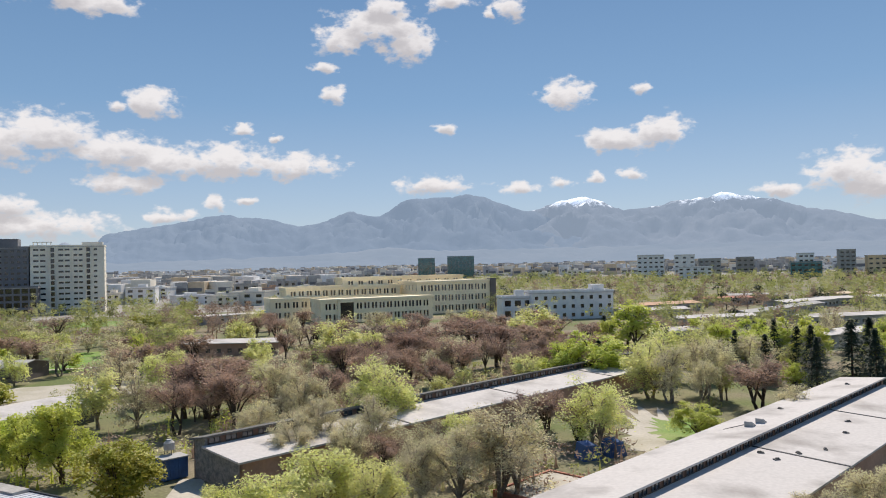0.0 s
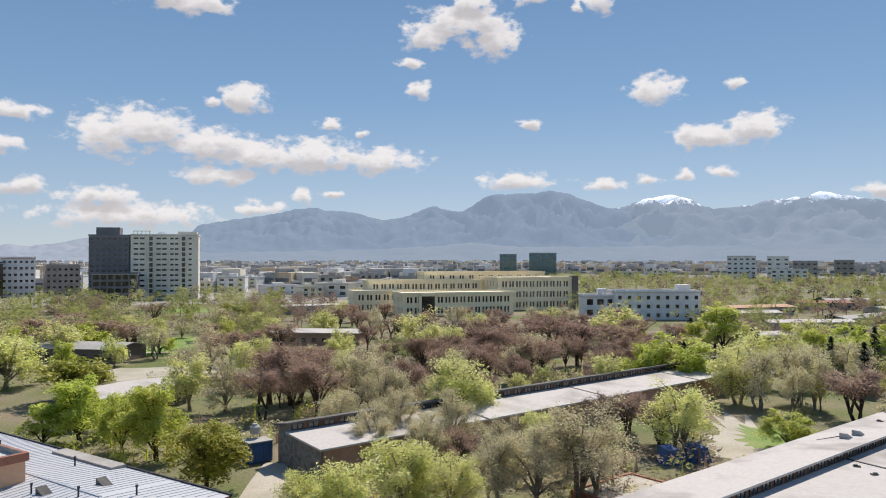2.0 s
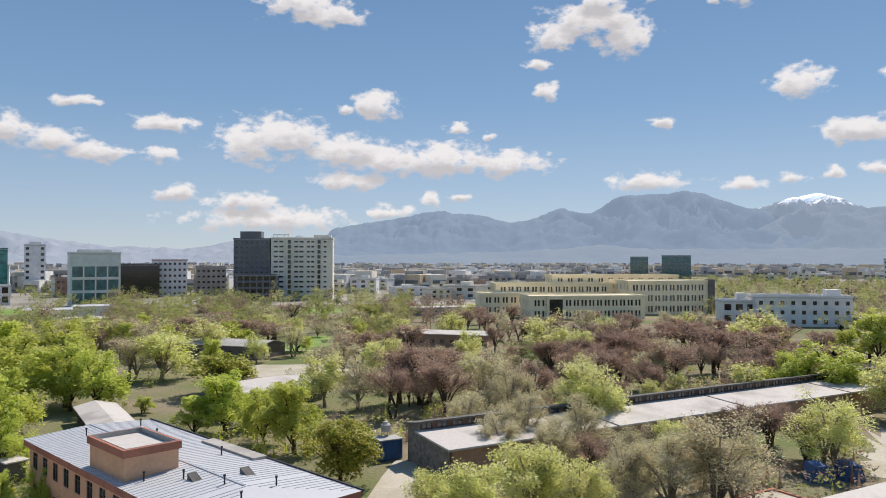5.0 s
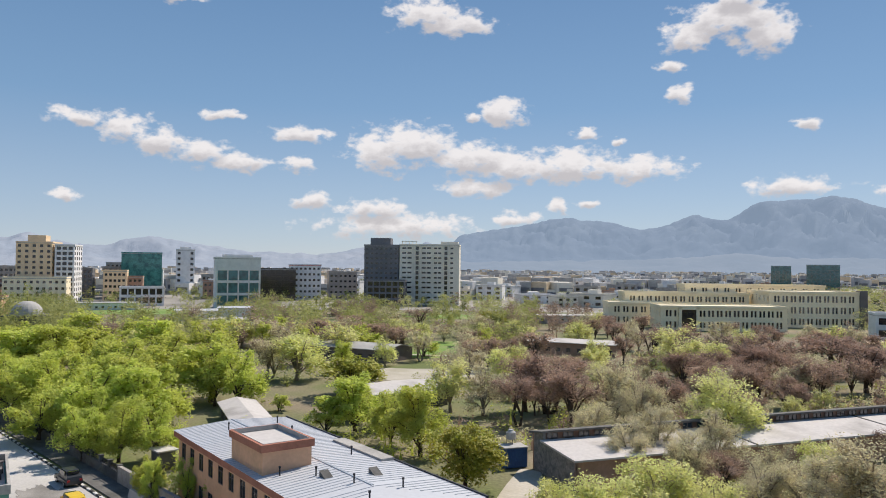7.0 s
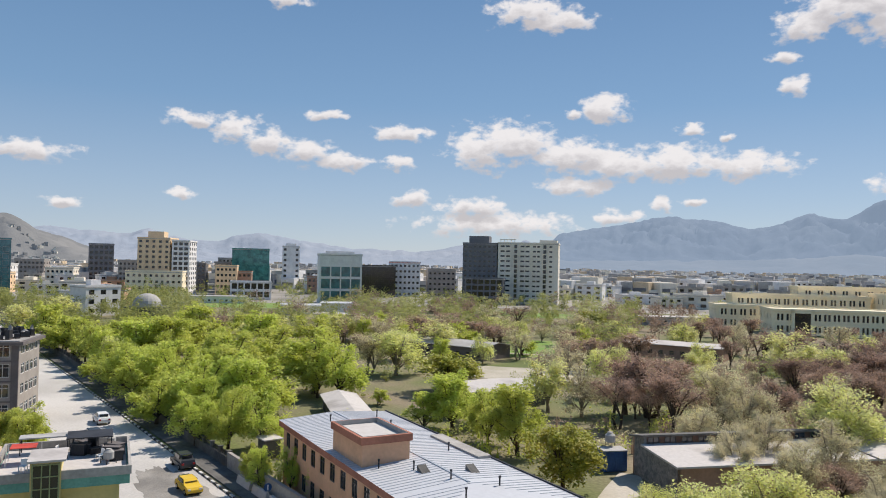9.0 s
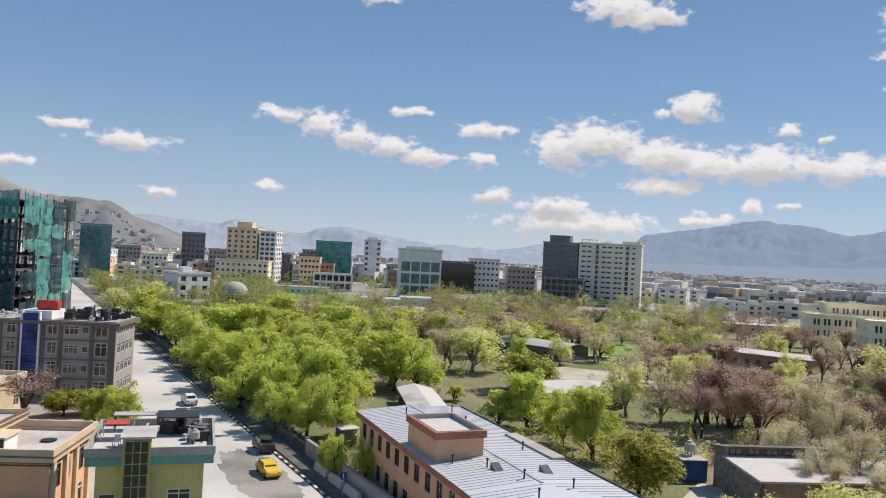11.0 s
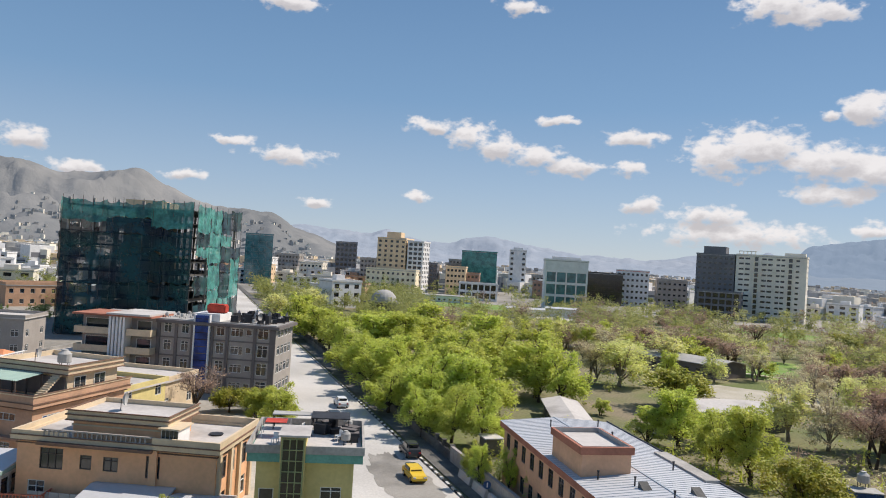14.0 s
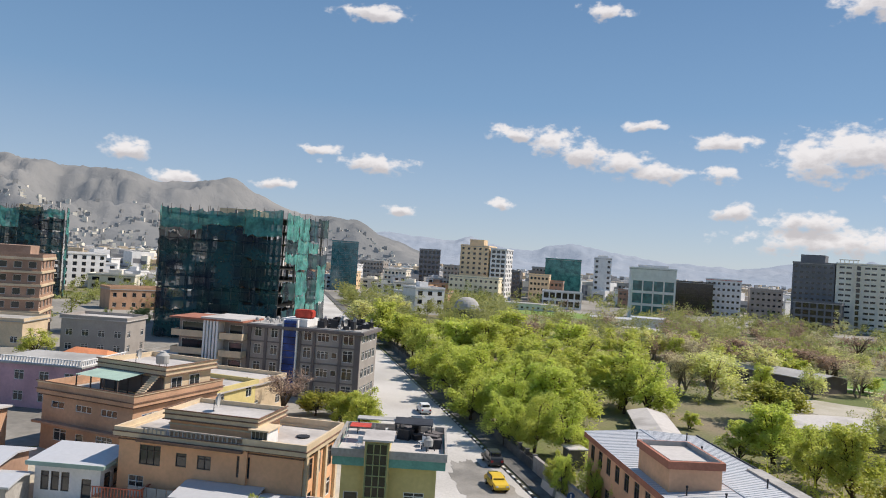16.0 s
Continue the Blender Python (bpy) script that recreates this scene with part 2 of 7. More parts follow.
M = dict(
    ground=mat("ground_soil", (0.23, 0.19, 0.125), 0.95, 0, 0.3, 0.05, 0.5, second=(0.12, 0.15, 0.045), fine=45),
    city=mat("city_ground", (0.33, 0.31, 0.275), 0.95, 0, 0.2, 0.02, 0.2, fine=40),
    lawn=mat("lawn_grass", (0.14, 0.26, 0.04), 0.9, 0, 0.25, 0.12, 0.6, second=(0.24, 0.29, 0.10), fine=40),
    dirt=mat("pale_earth", (0.50, 0.46, 0.39), 0.95, 0, 0.12, 0.1, 0.4, second=(0.36, 0.33, 0.25), fine=25),
    asphalt=mat("dusty_road", (0.56, 0.54, 0.51), 0.9, 0, 0.12, 0.06, 0.3, second=(0.44, 0.42, 0.39), fine=60),
    wet=mat("dark_asphalt", (0.32, 0.30, 0.27), 0.8, 0, 0.2, 0.2, 0.3, fine=40),
    kerb_w=mat("kerb_white", (0.7, 0.7, 0.68), 0.8, 0, 0.2, 1.5), kerb_b=mat("kerb_black", (0.05, 0.05, 0.05), 0.8, 0, 0.2, 1.5),
    concrete=mat("concrete", (0.42, 0.4, 0.37), 0.9, 0, 0.15, 0.4, 0.2), concrete_d=mat("dark_concrete", (0.15, 0.145, 0.135), 0.9, 0, 0.2, 0.4, 0.2),
    stone=mat("field_stone", (0.27, 0.26, 0.24), 0.9, 0, 0.3, 1.6, 0.8, second=(0.15, 0.15, 0.15), fine=3),
    roof_w=mat("pale_felt_roof", (0.53, 0.50, 0.475), 0.85, 0, 0.09, 0.16, 0.15, second=(0.33, 0.305, 0.285), fine=14, cut=(0.5, 0.72)),
    roof_g=mat("grey_roof", (0.42, 0.41, 0.39), 0.9, 0, 0.12, 0.2, 0.2),
    metal=mat("painted_metal_roof", (0.54, 0.55, 0.57), 0.5, 0.1, 0.05, 0.25, 0.05, second=(0.55, 0.57, 0.60), cut=(0.45, 0.8)),
    seam=mat("roof_seam", (0.40, 0.44, 0.49), 0.5, 0.1, 0.08, 0.5), dark=mat("dark_steel", (0.05, 0.05, 0.055), 0.6, 0.3, 0.2, 1.0),
    peach=mat("peach_plaster", (0.72, 0.42, 0.26), 0.9, 0, 0.07, 0.3, 0.1), terra=mat("terracotta_trim", (0.42, 0.17, 0.11), 0.85, 0, 0.12, 0.5),
    orange=mat("orange_plaster", (0.82, 0.46, 0.26), 0.88, 0, 0.07, 0.3, 0.1), buff=mat("buff_plaster", (0.68, 0.54, 0.37), 0.88, 0, 0.08, 0.3, 0.1),
    salmon=mat("salmon_plaster", (0.56, 0.34, 0.22), 0.88, 0, 0.1, 0.3, 0.1), pink=mat("pink_plaster", (0.58, 0.36, 0.41), 0.88, 0, 0.1, 0.3),
    yellow=mat("yellow_plaster", (0.64, 0.53, 0.23), 0.88, 0, 0.08, 0.3), mint=mat("mint_paint", (0.15, 0.38, 0.31), 0.7, 0, 0.12, 0.6),
    white=mat("white_paint", (0.8, 0.79, 0.77), 0.8, 0, 0.06, 0.4), cream=mat("cream_stone", (0.94, 0.82, 0.58), 0.9, 0, 0.05, 0.15),
    grey_p=mat("grey_plaster", (0.36, 0.325, 0.295), 0.9, 0, 0.08, 0.3), taupe=mat("taupe_plaster", (0.17, 0.15, 0.145), 0.9, 0, 0.1, 0.3),
    tower_p=mat("tower_plaster", (0.84, 0.78, 0.66), 0.9, 0, 0.06, 0.1), tower_d=mat("tower_dark", (0.2, 0.2, 0.21), 0.8, 0, 0.1, 0.1),
    brick=mat("brown_brick", (0.42, 0.265, 0.19), 0.9, 0, 0.12, 0.3), tan=mat("tan_stone", (0.84, 0.62, 0.39), 0.85, 0, 0.06, 0.2),
    net=mat("green_net", (0.009, 0.055, 0.06), 0.85, 0, 0.35, 0.16, 0.3, 0.6, (0.006, 0.014, 0.024), 8, (0.40, 0.60)),
    net_l=mat("pale_green_net", (0.08, 0.33, 0.29), 0.85, 0, 0.35, 0.3, 0.3, second=(0.03, 0.14, 0.14), fine=5),
    glass=glass_mat("window_glass", (0.035, 0.045, 0.055)), glass_b=glass_mat("blue_glass", (0.02, 0.075, 0.28)),
    glass_t=glass_mat("teal_glass", (0.05, 0.20, 0.23)), glass_k=glass_mat("dark_glass", (0.015, 0.02, 0.03)),
    blue_panel=mat("blue_stair_panel", (0.02, 0.06, 0.26), 0.35, 0, 0.3, 0.6, spec=0.3),
    frame=mat("window_frame", (0.70, 0.69, 0.66), 0.6, 0, 0.05, 1.0), frame_d=mat("dark_frame", (0.10, 0.08, 0.07), 0.6, 0, 0.1, 1.0),
    red=mat("red_paint", (0.60, 0.07, 0.04), 0.6, 0, 0.15, 0.8), tarp=mat("orange_tarp", (0.80, 0.30, 0.14), 0.7, 0, 0.12, 0.4),
    blue=mat("blue_paint", (0.05, 0.12, 0.28), 0.6, 0.1, 0.15, 0.5), tank=mat("tank_plastic", (0.75, 0.75, 0.74), 0.5, 0, 0.05, 1.0),
    band_d=mat("brown_moulding", (0.22, 0.13, 0.09), 0.85, 0, 0.15, 0.6), olive_p=mat("olive_frame_paint", (0.30, 0.33, 0.16), 0.6, 0, 0.1, 1.0),
    rail=mat("red_rail", (0.55, 0.16, 0.09), 0.6, 0, 0.1, 1.0), teal=mat("sea_green_paint", (0.30, 0.42, 0.37), 0.7, 0, 0.08, 0.8),
    bark=mat("bark", (0.10, 0.075, 0.055), 0.95, 0, 0.3, 1.5, 0.5), bark_t=mat("pale_twig", (0.66, 0.58, 0.42), 0.95, 0, 0.2, 0.8, 0, 0.2, leaf=0.3),
    bark_g=mat("grey_bark", (0.30, 0.25, 0.19), 0.95, 0, 0.25, 1.2, 0.3),
    bark_b=mat("brown_twig", (0.38, 0.29, 0.24), 0.95, 0, 0.2, 0.8, 0, 0.2, leaf=0.3),
    leaf=mat("spring_leaf", (0.62, 0.66, 0.15), 0.6, 0, 0.15, 0.25, 0, 0.2, (0.48, 0.54, 0.10), 6, leaf=0.5),
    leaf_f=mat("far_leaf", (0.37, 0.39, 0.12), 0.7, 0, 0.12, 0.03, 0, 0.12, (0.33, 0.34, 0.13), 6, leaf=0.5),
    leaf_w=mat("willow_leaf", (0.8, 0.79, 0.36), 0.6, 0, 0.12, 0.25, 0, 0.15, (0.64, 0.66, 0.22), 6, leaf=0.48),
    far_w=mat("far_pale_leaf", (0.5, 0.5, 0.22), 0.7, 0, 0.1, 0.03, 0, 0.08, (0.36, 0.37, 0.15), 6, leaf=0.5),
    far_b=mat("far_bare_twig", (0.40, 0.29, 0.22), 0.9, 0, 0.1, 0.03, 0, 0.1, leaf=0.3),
    leaf_e=mat("olive_leaf", (0.32, 0.35, 0.045), 0.6, 0, 0.2, 0.5, 0, 0.3, (0.38, 0.35, 0.05), 6, leaf=0.3),
    leaf_c=mat("conifer_needle", (0.03, 0.05, 0.025), 0.7, 0, 0.2, 0.5, 0, 0.3, leaf=0.1),
    leaf_t=mat("bud_leaf", (0.76, 0.69, 0.43), 0.7, 0, 0.15, 0.3, 0, 0.18, (0.68, 0.65, 0.37), leaf=0.45),
    seed=mat("seed_cluster", (0.52, 0.36, 0.27), 0.9, 0, 0.15, 0.4, 0, 0.22, leaf=0.32),
    rubber=mat("tyre_rubber", (0.02, 0.02, 0.02), 0.9), chrome=mat("bare_metal", (0.5, 0.5, 0.5), 0.35, 0.8),
    car_y=mat("yellow_car_paint", (0.75, 0.50, 0.04), 0.3, 0, 0.03, 1), car_w=mat("white_car_paint", (0.75, 0.75, 0.74), 0.3, 0, 0.03, 1),
    car_d=mat("dark_car_paint", (0.03, 0.035, 0.04), 0.3, 0, 0.05, 1), lamp_r=mat("red_lens", (0.4, 0.02, 0.02), 0.3), lamp_w=mat("clear_lens", (0.7, 0.7, 0.7), 0.2),
    # rock tinted blue-grey for haze; the last colour is the haze emission
    range=hazed_far_mat("hazed_range_rock", (0.045, 0.055, 0.075), (0.07, 0.08, 0.095), (0.20, 0.275, 0.375)),
    snow=hazed_far_mat("hazed_snowy_rock", (0.05, 0.06, 0.08), (0.08, 0.085, 0.10), (0.225, 0.295, 0.385), 1.0, 335.0),
    foot=hazed_far_mat("hazed_foothill_rock", (0.05, 0.06, 0.075), (0.08, 0.085, 0.095), (0.225, 0.295, 0.385)),
    hill=hazed_far_mat("hazed_near_hill_rock", (0.13, 0.13, 0.125), (0.22, 0.21, 0.195), (0.085, 0.10, 0.12)),
    hill_far=hazed_far_mat("hazed_far_hill_rock", (0.15, 0.17, 0.20), (0.19, 0.20, 0.22), (0.19, 0.235, 0.30)),
)


def weave(m, gaps):
    """Lets some light and view through the open mesh of a net."""
    nt = m.node_tree
    clear_ = nt.nodes.new("ShaderNodeBsdfTransparent")
    mx = nt.nodes.new("ShaderNodeMixShader")
    mx.inputs[0].default_value = gaps
    nt.links.new(nt.nodes["Principled BSDF"].outputs[0], mx.inputs[1])
    nt.links.new(clear_.outputs[0], mx.inputs[2])
    nt.links.new(mx.outputs[0], nt.nodes["Material Output"].inputs["Surface"])


weave(M["net"], 0.16)
weave(M["net_l"], 0.2)

# ---- building blocks ----


def box(bm, x0, y0, z0, x1, y1, z1):
    v = [bm.verts.new((x, y, z)) for z in (z0, z1) for x, y in ((x0, y0), (x1, y0), (x1, y1), (x0, y1))]
    for f in ((3, 2, 1, 0), (4, 5, 6, 7), (0, 1, 5, 4), (1, 2, 6, 5), (2, 3, 7, 6), (3, 0, 4, 7)):
        bm.faces.new([v[i] for i in f])


def boxes(*rows):
    bm = bmesh.new()
    for r in rows:
        box(bm, *r)
    return bm


def poly(bm, *pts):
    return bm.faces.new([bm.verts.new(p) for p in pts])


def prism(bm, pts, z0, z1):
    """An upright prism over a plan outline, anticlockwise."""
    lo, hi = [bm.verts.new((x, y, z0)) for x, y in pts], [bm.verts.new((x, y, z1)) for x, y in pts]
    bm.faces.new(hi), bm.faces.new(lo[::-1])
    n = len(pts)
    for i in range(n):
        j = (i + 1) % n
        bm.faces.new((lo[i], lo[j], hi[j], hi[i]))


def tube(bm, a, b, ra, rb, n=6, cap=True):
    a, b = Vector(a), Vector(b)
    q = (b - a).to_track_quat("Z", "Y")
    ring = [[bm.verts.new(p + q @ Vector((r * math.cos(k * 2 * math.pi / n), r * math.sin(k * 2 * math.pi / n), 0))) for k in range(n)] for p, r in ((a, ra), (b, rb))]
    for k in range(n):
        j = (k + 1) % n
        bm.faces.new((ring[0][k], ring[0][j], ring[1][j], ring[1][k]))
    if cap:
        bm.faces.new(ring[1]), bm.faces.new(ring[0][::-1])


def mesh_of(name, bm, *mats):
    me = bpy.data.meshes.new(name)
    bm.to_mesh(me)
    bm.free()
    for m in mats:
        me.materials.append(m)
    return me


def part(name, bm, material, parent, label="", m=None):
    """One mesh object under a thing or a part; bm may be a finished mesh."""
    me = bm if isinstance(bm, bpy.types.Mesh) else mesh_of(name, bm, *(material if isinstance(material, tuple) else (material,)))
    ob = new(name, me)
    if parent:
        ob.parent = parent
    if m is not None:
        ob.matrix_basis = m
    if label:
        tagged(ob, label)
    return ob


def thing(name, label, category, x, y, yaw=0.0, group="", z=0.0):
    ob = new(name)
    ob.empty_display_size = 0.3
    ob.matrix_basis = pose(x, y, z, 0, 0, yaw)
    return tagged(ob, label, category, group)


def setting(name, bm, material, label, m=None):
    return tagged(part(name, bm, material, None, "", m), label, "", "", "structure")


def yaw_of(dx, dy):
    return math.degrees(math.atan2(dy, dx))


WINDOWS = {}


def window_mesh(w, h, style):
    """Frame mesh and pane mesh of a window, in the plane y = 0, looking towards -y, from (0, 0) to (w, h)."""
    key = (round(w, 2), round(h, 2), style)
    if key not in WINDOWS:
        fm, gm = {"white": ("frame", "glass"), "dark": ("frame_d", "glass"), "blue": ("frame", "glass_b"), "teal": ("concrete", "glass_t"), "black": ("frame_d", "glass_k"), "plain": ("frame_d", "glass_k")}[style]
        t = 0.07 if w < 2.5 else 0.12
        bm = bmesh.new()
        n = max(1, round(w / 0.8)) if style != "plain" else 1
        rows = [(t, h * 0.7), (h * 0.7 + t, h - t)] if h > 1.2 and style != "plain" else [(t, h - t)]
        lights = [(t + (w - t) * i / n, (w - t) * (i + 1) / n, v0, v1) for i in range(n) for v0, v1 in rows]
        facade(bm, pose(0, -0.05, 0), lights, w, 0, h, 0.08)
        bmesh.ops.remove_doubles(bm, verts=bm.verts, dist=0.0005)
        fr = mesh_of("window", bm, M[fm])
        bm = bmesh.new()
        poly(bm, (t, 0.02, t), (w - t, 0.02, t), (w - t, 0.02, h - t), (t, 0.02, h - t))
        WINDOWS[key] = fr, mesh_of("pane", bm, M[gm])
    return WINDOWS[key]


WHOLE = {}


def whole_window(w, h, style):
    """A far window: frame and set-back glass in one mesh."""
    key = (round(w, 2), round(h, 2), style)
    if key not in WHOLE:
        fr, pane = window_mesh(w, h, style)
        bm = bmesh.new()
        t = 0.1
        rings = [[bm.verts.new((x, y, z)) for x, z in ((a, a), (w - a, a), (w - a, h - a), (a, h - a))] for a, y in ((0, 0.06), (0, -0.04), (t, -0.04), (t, 0.03))]
        for r0, r1 in zip(rings, rings[1:]):
            for k in range(4):
                bm.faces.new((r0[k], r0[(k + 1) % 4], r1[(k + 1) % 4], r1[k]))
        bm.faces.new(rings[-1]).material_index = 1
        WHOLE[key] = mesh_of("window", bm, fr.materials[0], pane.materials[0])
    return WHOLE[key]


def facade(bm, face, holes, length, z0, z1, deep=0.16):
    """A wall face from (0, 0) along x, looking to -y, with openings (u0, u1, v0, v1) that go in by deep; face is its placing matrix."""
    us = sorted({0.0, length, *(h[i] for h in holes for i in (0, 1))})
    vs = sorted({z0, z1, *(h[i] for h in holes for i in (2, 3))})

    def q(*pts):
        bm.faces.new([bm.verts.new(face @ Vector(p)) for p in pts])

    for v0, v1 in zip(vs, vs[1:]):
        row = [h for h in holes if h[2] <= v0 + 1e-6 and h[3] >= v1 - 1e-6]
        marks = sorted({0.0, length, *(h[i] for h in row for i in (0, 1))})
        for u0, u1 in zip(marks, marks[1:]):
            if not any(h[0] <= u0 + 1e-6 and h[1] >= u1 - 1e-6 for h in row):
                q((u0, 0, v0), (u1, 0, v0), (u1, 0, v1), (u0, 0, v1))
    for u0, u1, v0, v1 in (h[:4] for h in holes):
        q((u0, 0, v0), (u0, deep, v0), (u1, deep, v0), (u1, 0, v0)), q((u0, 0, v1), (u1, 0, v1), (u1, deep, v1), (u0, deep, v1))
        q((u0, 0, v0), (u0, 0, v1), (u0, deep, v1), (u0, deep, v0)), q((u1, 0, v0), (u1, deep, v0), (u1, deep, v1), (u1, 0, v1))
        q((u0, deep, v0), (u1, deep, v0), (u1, deep, v1), (u0, deep, v1))


def walls(th, w, d, z0, z1, material, faces, base=(0, 0), split=True, label="", deep=0.16):
    """Four walls over a w x d plan with openings. faces: side -> list of (u, v, width, height, style) measured along each side."""
    bm = bmesh.new()
    x, y = base
    sides = {"front": (pose(x, y, 0), w), "right": (pose(x + w, y, 0, 0, 0, 90), d), "back": (pose(x + w, y + d, 0, 0, 0, 180), w), "left": (pose(x, y + d, 0, 0, 0, -90), d)}
    wins = []
    for s, (m, length) in sides.items():
        rows = [r for r in faces.get(s, ()) if r[0] > 0.02 and r[0] + r[2] < length - 0.02 and r[1] + r[3] < z1 - 0.02]
        facade(bm, m, [(u, u + ww, v, v + hh) for u, v, ww, hh, st in rows], length, z0, z1, deep)
        wins += [(m @ pose(u, deep - 0.07, v), ww, hh, st) for u, v, ww, hh, st in rows]
    bmesh.ops.remove_doubles(bm, verts=bm.verts, dist=0.0005)
    wall = part("wall", bm, material, th, label)
    for m, ww, hh, st in wins:
        if not split:
            part("window", whole_window(ww, hh, st), None, th, "", m)
            continue
        fr, pane = window_mesh(ww, hh, st)
        wo = part("window", fr, None, th, "", m)
        part("pane", pane, None, wo)
    return wall


def grid(length, storeys, z0, step, w, h, n, style, sill=0.95, margin=1.0):
    """Rows of n like windows, evenly spread along a wall."""
    gap = (length - 2 * margin - n * w) / max(1, n - 1) if n > 1 else 0
    return [(margin + i * (w + gap), z0 + k * step + sill, w, h, style) for k in range(storeys) for i in range(n)]


def roof_slab(th, w, d, z, material, over=0.25, thick=0.25, parapet=0.0, pmat=None, base=(0, 0), name="roof"):
    x, y = base
    part(name, boxes((x - over, y - over, z, x + w + over, y + d + over, z + thick)), material, th)
    if parapet:
        t, o, zz = 0.2, over, z + thick
        part("parapet", boxes((x - o, y - o, zz, x + w + o, y - o + t, zz + parapet), (x - o, y + d + o - t, zz, x + w + o, y + d + o, zz + parapet),
                              (x - o, y - o + t, zz, x - o + t, y + d + o - t, zz + parapet), (x + w + o - t, y - o + t, zz, x + w + o, y + d + o - t, zz + parapet)), pmat or material, th)


def clutter_tank(x, y, z, yaw=0, s=1.0):
    """A white plastic water tank on a steel stand."""
    th = thing("water_tank", "white plastic water tank on a low steel stand", "water tank", x, y, yaw, "rooftop water tanks", z)
    bm = bmesh.new()
    for r0, r1, a, b in ((0.55, 0.58, 0.5, 0.6), (0.58, 0.58, 0.6, 1.25), (0.58, 0.3, 1.25, 1.5), (0.3, 0.28, 1.5, 1.6)):
        tube(bm, (0, 0, a * s), (0, 0, b * s), r0 * s, r1 * s, 14)
    part("tank", bm, M["roof_g"], th)
    for i, j in ((-1, -1), (1, -1), (1, 1), (-1, 1)):
        part("leg", boxes((i * 0.4 - 0.03, j * 0.4 - 0.03, 0, i * 0.4 + 0.03, j * 0.4 + 0.03, 0.5 * s)), M["dark"], th)
    return th


def dish(x, y, z, yaw):
    th = thing("satellite_dish", "pale satellite dish on a short mast", "satellite dish", x, y, yaw, "rooftop satellite dishes", z)
    bm = bmesh.new()
    rings = []
    for k in range(5):
        r = 0.7 * k / 4
        rings.append([bm.verts.new((r * math.cos(a * math.pi / 8), -0.45 + 0.35 * (k / 4) ** 2 * -1 + 0.35, 1.1 + r * math.sin(a * math.pi / 8))) for a in range(16)])
    for r0, r1 in zip(rings[1:], rings[2:]):
        for a in range(16):
            bm.faces.new((r0[a], r0[(a + 1) % 16], r1[(a + 1) % 16], r1[a]))
    bm.faces.new(rings[1])
    part("dish", bm, M["roof_g"], th)
    bm = bmesh.new()
    tube(bm, (0, 0, 0), (0, 0, 1.1), 0.04, 0.04)
    part("mast", bm, M["dark"], th)
    return th

# ---- ground, road, hills ----
RD, RN = Vector((-0.932, 0.362, 0)), Vector((-0.362, -0.932, 0))  # along the street, and across it
KERB = Vector((-61.5, 55.0, 0))


def street(s, c, z=0.0):
    p = KERB + RD * s + RN * c
    return (p.x, p.y, z)


def make_ground():
    bm = bmesh.new()
    rs = [0, 60, 120, 200, 300, 420, 600, 900, 1400, 2200, 3400, 4900]
    n = 72
    rings = [[bm.verts.new((r * math.cos(k * 2 * math.pi / n), r * math.sin(k * 2 * math.pi / n), 0)) for k in range(n)] for r in rs[1:]]
    mid = bm.verts.new((0, 0, 0))
    for k in range(n):
        bm.faces.new((mid, rings[0][k], rings[0][(k + 1) % n]))
        for i, (a, b) in enumerate(zip(rings, rings[1:])):
            f = bm.faces.new((a[k], b[k], b[(k + 1) % n], a[(k + 1) % n]))
            f.material_index = 1 if i >= 4 else 0
    setting("ground", bm, (M["ground"], M["city"]), "dusty soil and thin spring grass reaching the horizon")


def sheet(name, pts, z, material, label, thick=0.05):
    bm = bmesh.new()
    prism(bm, pts, z - thick - 0.02, z)
    return setting(name, bm, material, label)


def blob(x, y, rx, ry, turn=0, n=26, rag=0.14, seed=1):
    r = random.Random(seed)
    c, s = math.cos(radians(turn)), math.sin(radians(turn))
    out = []
    for k in range(n):
        a, q = k * 2 * math.pi / n, 1 + r.uniform(-rag, rag)
        u, v = rx * q * math.cos(a), ry * q * math.sin(a)
        out.append((x + u * c - v * s, y + u * s + v * c))
    return out


make_ground()
sheet("road", [street(-190, -0.0)[:2], street(420, 0)[:2], street(420, 12.5)[:2], street(-190, 12.5)[:2]][::-1], 0.04, M["asphalt"], "wide pale dusty asphalt street")
sheet("road_patch", blob(*street(3, 4.6)[:2], 12, 3.2, yaw_of(RD.x, RD.y), 90, 0.1, seed=4), 0.06, M["wet"], "darker worn asphalt patch on the street", 0.02)
sheet("pavement", [street(-190, -0.45)[:2], street(420, -0.45)[:2], street(420, -3.2)[:2], street(-190, -3.2)[:2]], 0.16, M["concrete_d"], "narrow dark concrete pavement beside the park wall")
sheet("lawn", blob(-97, 203, 15, 24, 20, seed=2), 0.05, M["lawn"], "bright green mown lawn in the park")
sheet("lawn_far", blob(-300, 285, 42, 24, 40, seed=3), 0.05, M["lawn"], "green sports field")
sheet("lawn_wide", blob(-165, 335, 40, 18, 10, seed=8), 0.05, M["lawn"], "green grass strip between far trees")
sheet("lawn_small", blob(34, 107, 4.5, 9, 0, 60, 0.25, seed=5), 0.05, M["lawn"], "vivid green grass patch under a tree")
sheet("path", blob(-74, 155, 24, 10, 15, seed=6), 0.05, M["dirt"], "pale trodden earth clearing")
sheet("path_walk", [(-108, 183), (-60, 196), (-60, 198), (-108, 185)], 0.09, M["dirt"], "pale footpath along the lawn")
